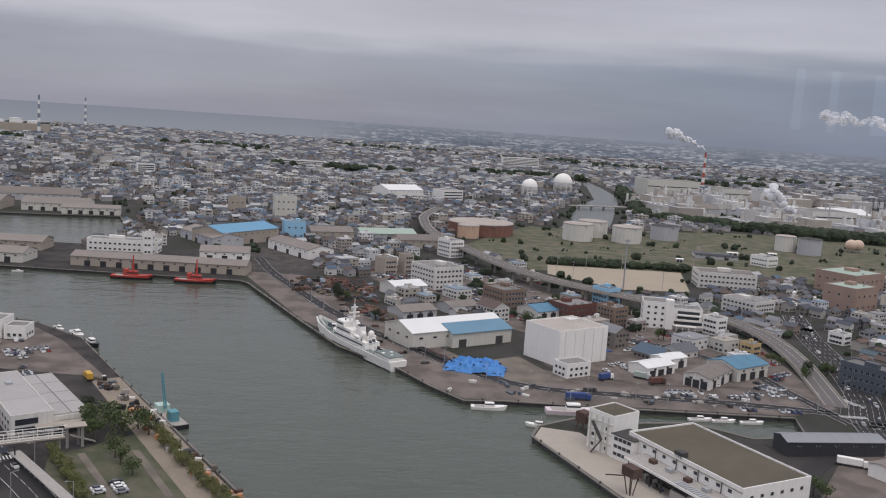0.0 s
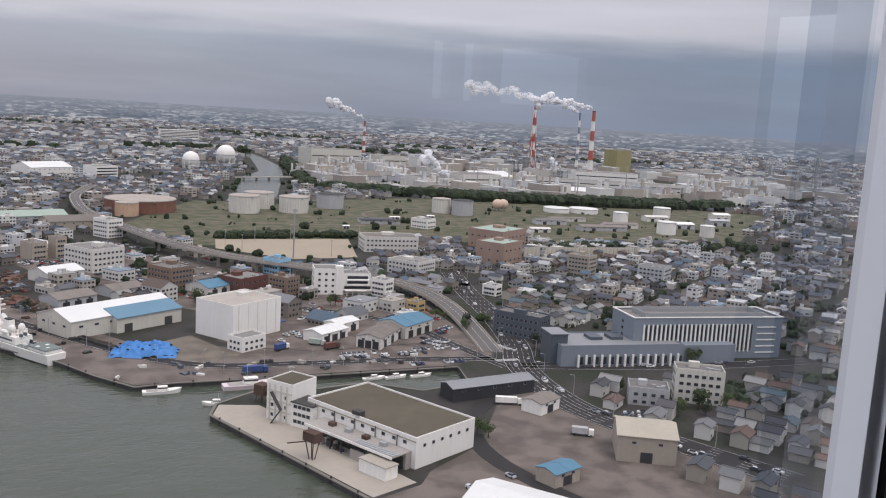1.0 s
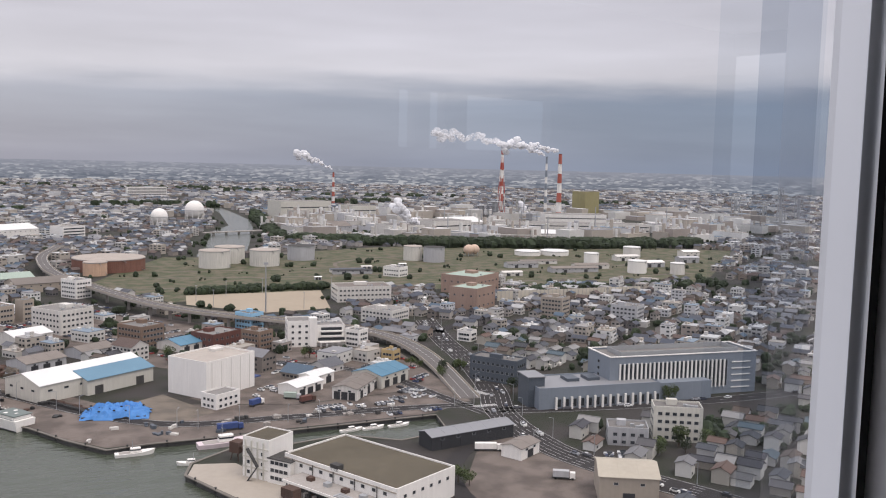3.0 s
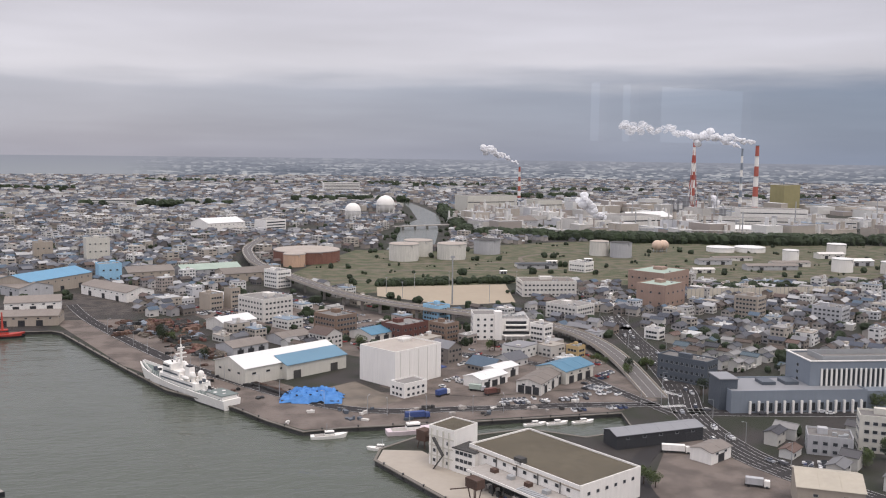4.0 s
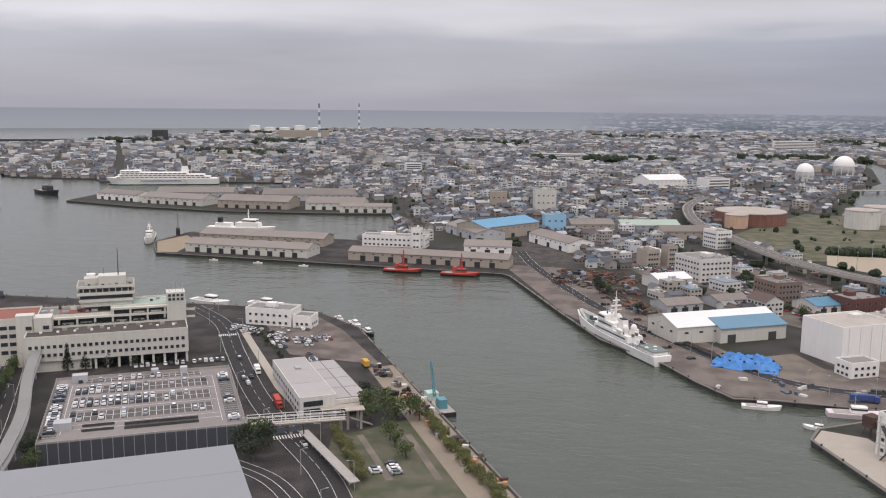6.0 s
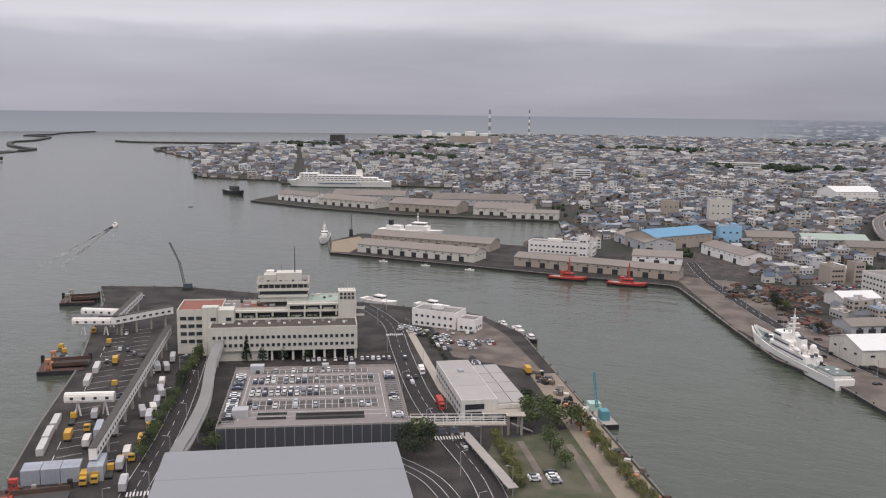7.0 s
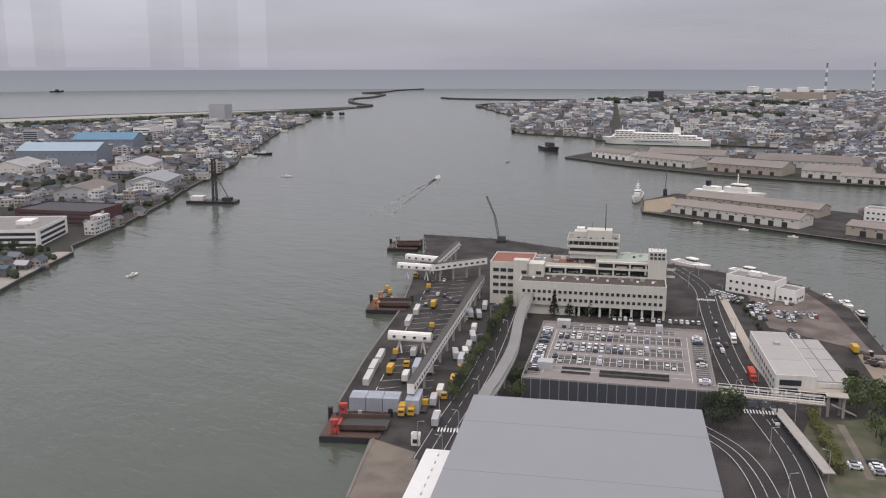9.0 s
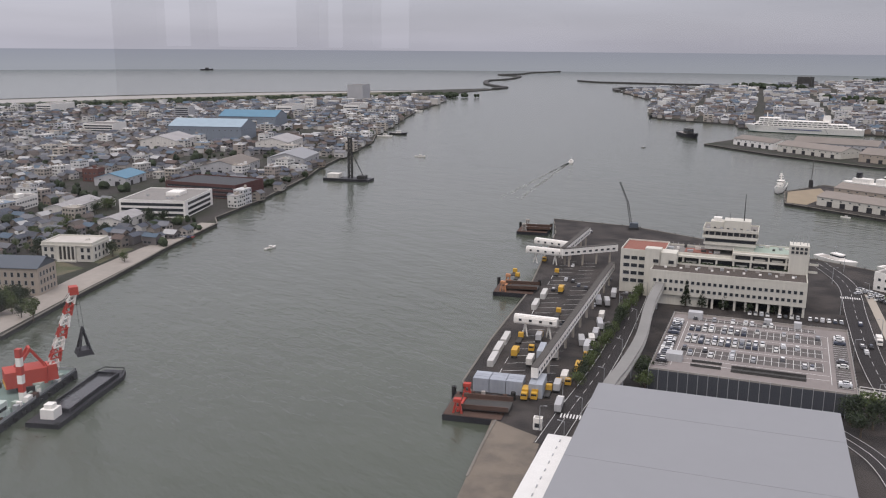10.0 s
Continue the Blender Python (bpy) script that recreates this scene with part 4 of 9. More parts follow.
# quay sheds and the big cold store
bs = thing("quay_shed", "long white shed with white roof and pale blue facing slope", "warehouse", 10, 512, 0, 34)
part("wall", Shape().box(0, 0, -0.3, 66, 30, 9.3, bottom=False).ends(0, 0, 9, 66, 30, 4.5), cream, bs)
ro = Shape().gable(0, 0, 9, 66, 30, 4.5, 0.5, 0.3)
part("roof", ro, white_roof, bs, "white sheet roof")
part("blue_roof_slope", Shape().add([(-9.5, -20.2, 7.9), (33.5, -20.2, 7.9), (33.5, -8.0, 11.6), (-9.5, -8.0, 11.6), (-9.5, -20.2, 8.2), (33.5, -20.2, 8.2), (33.5, -8.0, 11.9), (-9.5, -8.0, 11.9)], [(4, 5, 6, 7), (0, 1, 5, 4), (1, 2, 6, 5), (3, 0, 4, 7), (2, 3, 7, 6), (3, 2, 1, 0)]), mat("pale_blue_sheet", (0.13, 0.24, 0.325), 0.6, spread=0.1), bs, "pale blue sheet roof")
part("front_bay", Shape().box(12, -17, -0.3, 42, 5, 8.6, bottom=False), cream, bs)
for u in (-2, 24):
    part("door", Shape().box(u, -19.6, 0, 5, 0.2, 4.5), dark_concrete, bs)
windows(bs, 66, 30, 5.5, 1, 1, 7, (2.4, 1.0), "fl")
keep_clear(10, 512, 38)
cs = thing("cold_store", "tall plain white cold-store block with grey roof", "warehouse", 76, 486, 0, GRID)
part("wall", parapet(Shape().box(0, 0, -0.3, 36, 28, 19, bottom=False), 36, 28, 18.7, 1.0), white, cs)
part("roof", Shape().box(0, 0, 18.6, 35, 27, 0.3), mat("warm_flat_roof", (0.40, 0.36, 0.32), 0.9, spread=0.2), cs)
part("machine_room", Shape().box(9, 6, 18.8, 7, 5, 1.6), offwhite, cs)
for i in range(5):
    part("wall_rib", Shape().box(-14 + i * 7, -14.05, 0, 0.3, 0.25, 18.6), offwhite, cs)
for i in range(4):
    part("downpipe", Shape().cyl(18.2, -9 + i * 6, 0, 0.15, 18.5, 6), offwhite, cs)
part("canopy", Shape().box(21, 0, 4.2, 6, 26, 0.6), deep_blue, cs, "dark blue loading canopy")
keep_clear(76, 486, 27)
flat_block("cold_store_office", "small white two-storey office", 75, 452, 33, 16, 11, 6.8, white, flat_roof, 2, 4, (1.5, 1.2), unit=False)

# fish market on the near wharf
mk = thing("fish_market", "white fish market hall with mossy brown flat roof", "market hall", 108, 316, 0, -62)
part("wall", parapet(Shape().box(0, 0, -0.3, 58, 33, 11.3, bottom=False), 58, 33, 11.0, 0.8, 0.4), white, mk)
part("roof", Shape().box(0, 0, 10.9, 57, 32, 0.3), brown_roof, mk, "mossy brown flat roof")
for i in range(10):
    piece("window", window_mesh(1.6, 1.2), mk, pose(-25 + i * 5.4, -16.5, 8.2))
part("lower_roof", Shape().box(4, -21.5, 6.0, 46, 10, 0.4).box(4, -18, 0, 46, 3, 6), MATS["concrete"], mk, "pale lean-to roof over the loading side")
part("lower_wall", Shape().box(16, -26, 0, 20, 1, 3.5), concrete, mk)
for i in range(8):
    part("canopy_post", Shape().box(-17 + i * 6, -26, 0, 0.4, 0.4, 6), dark_steel, mk)
for i in range(14):
    part("loading_crate", Shape().box(8 + i * 1.4, -24.5, 6.4, 0.9, 3.4, 0.35), steel, mk)
part("roof_vent", Shape().box(-2, -15, 11, 4, 3, 2.2), dark_concrete, mk)
# A dark sheet on the wall paints the shade inside the loading bays.
part("loading_bay", Shape().box(4, -19.6, 0.1, 44, 0.3, 4.6), dark_concrete, mk, "shade of open loading bays under the canopy, drawn as a dark sheet")
part("canopy_fascia", Shape().box(4, -26.6, 5.6, 46, 0.3, 0.9), white, mk)
part("eaves_band", Shape().box(0, -16.6, 9.9, 58, 0.3, 0.5), pale_concrete, mk)
part("low_annex", Shape().box(23, -29, 0, 13, 6, 4.6), white, mk, "low white loading annex")
part("annex_roof", Shape().box(23, -29, 4.6, 13.6, 6.6, 0.3), pale_concrete, mk)
mq = random.Random(31)
for i in range(26):
    part("pallet_stack", Shape().box(mq.uniform(-16, 26), mq.uniform(-25.4, -21.2), 0.05, mq.uniform(0.8, 2.2), mq.uniform(0.8, 1.6), mq.uniform(0.5, 2.4), mq.uniform(-10, 10)), (rust, offwhite, deep_blue, concrete, dark_steel)[i % 5], mk)
for i in range(5):
    part("roof_pipe", Shape().beam((-24 + i * 11, -16.9, 1), (-24 + i * 11, -16.9, 10.6), 0.25), dark_concrete, mk)
for i in range(4):
    part("canopy_duct", Shape().box(-10 + i * 9, -20.5, 6.4, 2.6, 2.2, 1.4), steel if i % 2 else rust, mk)
for i in range(6):
    piece("window", window_mesh(1.3, 1.1), mk, pose(29, -12 + i * 4.8, 7.5, 0, 0, 90))
keep_clear(108, 316, 36)
tw = thing("market_tower", "white ice tower with outside conveyor at the fish market", "building", 76, 346, 0, -52)
part("wall", parapet(Shape().box(0, 0, -0.3, 13, 15, 16, bottom=False), 13, 15, 15.7, 0.6), white, tw)
part("roof", Shape().box(0, 0, 15.6, 12.4, 14.4, 0.3), brown_roof, tw)
part("office_block", Shape().box(12, -3, 0, 11, 10, 9.5), white, tw)
part("roof", Shape().box(12, -3, 9.5, 11.6, 10.6, 0.4), dark_concrete, tw)
windows(tw, 11, 10, 1.6, 3, 3.0, 4, (1.7, 1.3), "f", cx=12, cy=-3)
for i in range(4):
    part("downpipe", Shape().box(-5 + i * 3, -7.7, 0, 0.5, 0.5, 15), cream, tw)
for z in (4, 8, 12):
    part("floor_band", Shape().box(0, -7.65, z, 13, 0.3, 0.5), cream, tw)
    piece("window", window_mesh(1.2, 1.3), tw, pose(-3.6, -7.5, z - 2.4))
    piece("window", window_mesh(1.2, 1.3), tw, pose(3.4, -7.5, z - 2.4))
part("outside_stair", Shape().beam((-3, -9, 12), (3, -10, 6), 1.4, 0.3).beam((3, -10, 6), (-1, -11, 0), 1.4, 0.3), dark_steel, tw)
part("conveyor", Shape().beam((-6, 2, 7), (-21, 6, 6), 1.4, 1.0), rust, tw, "rusty ice conveyor")
part("conveyor_house", Shape().box(-21, 6, 3.5, 5, 5, 4.5), rust, tw)
for dx, dy in ((-1.5, -1.5), (1.5, -1.5), (1.5, 1.5), (-1.5, 1.5)):
    part("leg", Shape().beam((-21 + dx, 6 + dy, 3.5), (-21 + dx * 1.4, 6 + dy * 1.4, 0), 0.35), rust, tw)
keep_clear(76, 346, 16)
hp2 = thing("ice_hoist", "rusty ice hoist on legs at the quay", "hoist", 74, 300, 0, -60)
part("cabin", Shape().box(0, 0, 7, 6, 4, 3.4), rust, hp2)
part("boom", Shape().beam((-3, 0, 6), (-12, -1, 3), 0.4), rust, hp2)
for dx, dy in ((-2, -1.5), (2, -1.5), (2, 1.5), (-2, 1.5)):
    part("leg", Shape().beam((dx, dy, 7), (dx * 0.4, dy * 0.4, 0), 0.35), rust, hp2)

# blue-grey government offices
of = thing("government_office", "blue-grey tiled office block with tall white fins", "office building", 318, 405, 0, -6)
part("wall", parapet(Shape().box(0, 0, -0.3, 92, 26, 22.3, bottom=False), 92, 26, 22, 1.2, 0.5), slate_wall, of)
part("roof", Shape().box(0, 0, 21.9, 91, 25, 0.3), flat_roof, of)
part("roof_trim", parapet(Shape(), 92.6, 26.6, 23.1, 0.5, 0.9), white, of, "white roof edge")
part("roof_screen", parapet(Shape(), 74, 16, 22.2, 2.6, 0.3), steel, of, "pale screen round the roof plant")
for i in range(26):
    part("fin", Shape().box(-40 + i * 2.6, -13.3, 4, 0.9, 0.7, 15.5), white, of)
    piece("window", window_mesh(1.5, 14.5), of, pose(-38.7 + i * 2.6, -13, 4.5))
windows(of, 92, 26, 3.5, 5, 3.6, 3, (2.2, 1.5), "lr")
for i in range(5):
    part("louvre", Shape().box(36, -13.2, 3 + i * 3.6, 12, 0.4, 0.5), white, of)
part("podium", parapet(Shape().box(-56, -9, 0, 70, 28, 10.5), 70, 28, 10.5, 0.8, 0.4, -56, -9), slate_wall, of)
part("podium_roof", Shape().box(-56, -9, 10.4, 69, 27, 0.3), grey_roof, of)
part("podium_front", Shape().box(-8, -16, 0, 40, 10, 10), slate_wall, of)
part("corner_tower", Shape().box(-90, -10, 0, 9, 14, 15.5), slate_dark, of)
part("corner_cap", Shape().box(-90, -10, 15.5, 10, 15, 0.5), grey_roof, of)
for i in range(14):
    part("colonnade_post", Shape().box(-82 + i * 4.4, -24.5, 0, 1.0, 1.0, 6.5), white, of)
    piece("window", window_mesh(2.6, 4.0), of, pose(-80 + i * 4.4, -23.02, 1.0))
for i in range(3):
    part("roof_plant", Shape().box(-66 + i * 12, -6, 10.7, 7, 9, 1.6), slate_dark, of)
keep_clear(318, 400, 55)
keep_clear(250, 405, 50)

# everyday blocks and sheds: x, y, turn, width, depth, height
BLOCKS = [
    ("apartment_block", "grey-white apartment block with balcony rows", 3, 684, 36, 27, 32, 16, offwhite, 4, 7),
    ("office_block", "tall white five-storey office block", 15, 841, 36, 16, 20, 15.6, white, 4, 5),
    ("office_block", "tan four-storey office block", -39, 726, 36, 12, 15, 12.4, tan_wall, 3, 4),
    ("office_block", "narrow tan concrete block", -23, 733, 36, 9, 10, 15.3, tan_wall, 4, 3),
    ("apartment_block", "brown tiled apartment block", 50, 613, 36, 19, 23, 14.3, brown_wall, 4, 6),
    ("factory_block", "dark red metal-clad block", 97, 602, 36, 26, 20, 9.1, red_wall, 2, 5),
    ("apartment_block", "brown block with open balconies", 119, 577, 36, 13, 16, 13.3, brown_wall, 4, 4),
    ("apartment_block", "pale sky-blue house block", 130, 658, 36, 13, 16, 11.1, blue_wall, 3, 4),
    ("hospital_wing", "white three-storey hospital wing", 186, 574, 36, 10, 12, 10.9, white, 3, 3),
    ("school", "long white school with three rows of windows", 252, 766, -5, 49, 28, 13, offwhite, 3, 13),
    ("office_block", "small white two-storey office on the green", 341, 917, 36, 17, 21, 9.9, white, 2, 5),
    ("assembly_hall", "pinkish brick assembly hall", 333, 702, 36, 34, 27, 18, mat("pink_brick", (0.33, 0.235, 0.19), 0.85, spread=0.12, streaks=0.15), 2, 4),
    ("assembly_hall", "wide hall with pale green roof", 372, 790, 36, 48, 38, 17, MATS["pink_brick"], 2, 6),
    ("office_block", "pale grey office with flat roof", 235, 654, 36, 24, 29, 10.5, offwhite, 3, 7),
    ("house_block", "yellow three-storey corner house", 192, 522, 36, 8, 9, 6.7, yellow_wall, 2, 3),
    ("house_block", "white house with bright roof", 266, 568, 36, 9, 11, 6.9, white, 2, 3),
    ("apartment_block", "tan apartment block among houses", 376, 633, 36, 16, 19, 17.1, tan_wall, 5, 5),
    ("apartment_block", "grey apartment block among houses", 424, 600, 36, 18, 22, 13.6, grey_wall, 4, 5),
    ("apartment_block", "white four-storey apartment block", 263, 330, -30, 22, 12, 15.3, cream, 4, 6),
    ("house_block", "grey house with dark windows", 238, 333, -30, 18, 14, 7.5, grey_wall, 2, 4),
    ("office_block", "dark grey office with dark roof", 234, 456, 36, 13, 30, 13.2, slate_dark, 3, 4),
    ("silo_tower", "tan concrete plant tower", -244, 1088, 20, 20, 16, 19, tan_wall, 2, 3),
    ("silo_tower", "cream and orange plant tower", -181, 1060, 20, 25, 18, 26, cream, 3, 4),
    ("silo_tower", "pale blue plant block", -143, 898, 20, 21, 17, 16.7, blue_wall, 2, 3),
    ("harbour_building", "white harbour building on the pier", -262, 752, 4, 58, 16, 9.5, white, 2, 14),
    ("harbour_tower", "small white control tower", -238, 740, 4, 8, 8, 18, white, 3, 2),
    ("apartment_block", "white apartment slab in the far town", -521, 1592, 30, 30, 14, 17.6, white, 5, 8),
    ("apartment_block", "white far apartment slab", -332, 2107, 10, 110, 16, 15, white, 4, 20),
    ("apartment_block", "group of white towers in the far town", 256, 2902, 10, 120, 20, 28, white, 6, 18),
    ("office_block", "white office in the middle town", 15, 1439, 36, 38, 30, 18, white, 4, 9),
    ("apartment_block", "grey tower across the river", -1509, 512, 48, 25, 25, 20, grey_wall, 6, 6),
    ("house_block", "red-walled block across the river", -863, 204, 48, 15, 13, 11, red_wall, 2, 3),
    ("office_block", "white office across the river", -745, 117, 48, 19, 30, 8.6, white, 2, 5),
    ("apartment_block", "white apartment block across the river", -1318, 332, 48, 44, 40, 14, white, 4, 8),
    ("factory_block", "long white plant by the river mouth", -1583, 743, 48, 30, 90, 12, white, 2, 8),
    ("factory_block", "white shed by the river mouth", -1545, 863, 48, 30, 80, 12, white, 2, 8),
    ("factory_block", "small white tower by the river mouth", -1649, 818, 48, 18, 22, 18, white, 3, 4),
    ("hospital_block", "white far hospital across the river", -1795, 366, 48, 30, 80, 14, white, 3, 8),
    ("grain_tower", "tall grey silo block at the river mouth", -1790, 1008, 40, 36, 48, 37, grey_wall, 0, 0),
    ("power_house", "grey-tan power plant block", -1420, 3050, 20, 180, 60, 28, tan_wall, 0, 0),
    ("grey_tower", "dark grey block tower near the shore", -1812, 2725, 20, 45, 40, 30, dark_concrete, 0, 0),
    ("boiler_house", "tall olive-tan boiler house", 1227, 1935, 20, 58, 40, 60, mat("olive_cladding", (0.30, 0.27, 0.14), 0.8, streaks=0.2), 0, 0),
    ("paper_mill", "large cream mill building", 478, 1881, 14, 120, 60, 36, cream, 2, 14),
    ("paper_mill", "cream wing of the mill", 600, 1860, 14, 60, 60, 28, cream, 2, 6),
    ("mill_hall", "pale walled mill hall", 527, 1400, 14, 60, 60, 20, offwhite, 2, 6),
    ("mill_hall", "pale mill hall with plant on the roof", 625, 1446, 14, 80, 60, 24, offwhite, 2, 8),
    ("mill_hall", "very long white mill hall", 900, 1500, -20, 330, 50, 14, offwhite, 2, 40),
    ("mill_hall", "white block of the mill", 1010, 1640, -20, 130, 60, 22, white, 2, 14),
]
ROOFS = {"assembly_hall": green_roof, "school": shed_roof, "apartment_block": flat_roof, "silo_tower": flat_roof}
for nm, lab, x, y, deg, w, d, h, wall, rows, cols in BLOCKS:
    near = math.hypot(x, y) < 1300
    ribbon = (w - 3.0, 1.7)
    flat_block(nm, lab, x, y, deg, w, d, h, wall, ROOFS.get(nm, flat_roof), rows, cols if near else 1, (1.8, 1.4) if near else ribbon, ("fl" if x > 0 else "fr") if near else "f", unit=near)


# white stepped clinic by the elevated road
hc = thing("clinic", "white stepped four-storey clinic with recessed balconies", "clinic", 160, 586, 0, -8)
part("wall", parapet(Shape().box(-11, 0, -0.3, 16, 18, 17.3, bottom=False), 16, 18, 17, 0.8, 0.3, -11, 0), white, hc)
part("stair_tower", Shape().box(-2, -6, 0, 5, 7, 19.5), white, hc)
part("low_wing", parapet(Shape().box(9.5, 1, -0.3, 20, 16, 13.8, bottom=False), 20, 16, 13.5, 0.8, 0.3, 9.5, 1), white, hc)
for z, w in ((3.6, 18), (7.4, 14), (10.6, 14)):
    part("recess", Shape().box(10.5, -7.1, z, w, 0.3, 2.0), glass, hc, "dark recessed windows")
    part("balcony", Shape().box(10.5, -8.2, z - 0.9, w + 1, 2.4, 0.9), white, hc)
part("porch", Shape().box(9, -9.5, 3.0, 14, 5, 0.5), white, hc)
for i in range(4):
    part("porch_post", Shape().box(3 + i * 4, -11.5, 0, 0.5, 0.5, 3.0), white, hc)
windows(hc, 16, 18, 1.4, 4, 4.0, 3, (1.5, 1.4), "fl", cx=-11)
part("roof", Shape().box(-11, 0, 16.9, 15, 17, 0.3), flat_roof, hc)
part("roof", Shape().box(9.5, 1, 13.4, 19, 15, 0.3), flat_roof, hc)
for i in range(6):
    part("roof_unit", Shape().box(3 + i * 2.8, 2 + i % 3 * 2, 13.7, 1.6, 1.4, 1.3), steel, hc)
keep_clear(160, 586, 24)
# terraced wharf building and ribbon-windowed offices across the river
flat_block("wharf_building", "dark maroon terraced wharf building with window bands", -734, 272, 35, 68, 44, 11, mat("maroon_cladding", (0.10, 0.045, 0.042), 0.75, streaks=0.2), black_wall, 3, 1, (64, 1.5), "f", unit=False)
flat_block("office_block", "white offices with black ribbon windows across the river", -675, 212, 50, 50, 58, 12, white, flat_roof, 3, 1, (47, 2.0), "fr")
# old stone hall with a columned porch
oh = thing("classic_hall", "old cream stone hall with columned porch and pale roof", "hall", -551.5, 117, 0, 50)
part("wall", Shape().box(0, 0, -0.3, 31, 21, 10.8, bottom=False), cream, oh)
part("cornice", Shape().box(0, 0, 9.3, 32, 22, 0.6), cream, oh)
part("parapet", parapet(Shape(), 31, 21, 10.4, 1.1, 0.5), cream, oh)
part("roof", Shape().box(0, 0, 10.45, 30, 20, 0.3), mat("pale_flat_roof", (0.50, 0.47, 0.43), 0.9, spread=0.2), oh, "pale flat roof")
# Porch shade is painted: a dark sheet flush with the cream wall.
part("porch_recess", Shape().box(0, -10.55, 1.2, 10, 0.3, 7.6), dark_concrete, oh, "painted shade behind the columns, a dark flush sheet")
for i in range(5):
    part("column", Shape().cyl(-5 + i * 2.5, -11.1, 1.0, 0.5, 8.2, 10), cream, oh)
part("plinth", Shape().box(0, -11.2, 0, 12, 2.4, 1.0), cream, oh)
for u in (-13, -9.2, 9.2, 13):
    for z in (1.6, 5.8):
        piece("window", window_mesh(1.7, 2.4), oh, pose(u, -10.5, z))
for v_ in (-7, -2.5, 2.5, 7):
    for z in (1.6, 5.8):
        piece("window", window_mesh(1.7, 2.4), oh, pose(15.5, v_, z, 0, 0, 90))
keep_clear(-551.5, 117, 22)
so = flat_block("stone_hall", "old stone building with tall windows and dark slate roof", -492, 74, 50, 34, 18, 13, tan_wall, flat_roof, 3, 9, (1.3, 2.2), "fr", unit=False)
part("slate_roof", Shape().gable(0, 0, 13.9, 34, 18, 4.5, 0.6, 0.3).ends(0, 0, 13.9, 34, 18, 4.5), slate_dark, so, "dark slate pitched roof")
# roofed walk beside the park
cw = thing("covered_walkway", "long grey roofed walkway beside the park", "walkway", 0, 0)
part("roof", strip([(-140, 296.5, 3.2), (-104, 258.5, 3.2)], 3.6, 3.2, 0.3), concrete, cw)
for i in range(12):
    part("post", Shape().box(-139.5 + i * 3.2, 296 - i * 3.38, 0, 0.25, 0.25, 3.0), steel, cw)
for line in ([(-121, 306), (-96, 270)], [(-103.5, 312), (-80, 275)]):
    setting("parking_strip", strip([(*q, 0.1) for q in line], 2.6, 0.1, 0.04), yard, "pale gravel parking strip in the park")

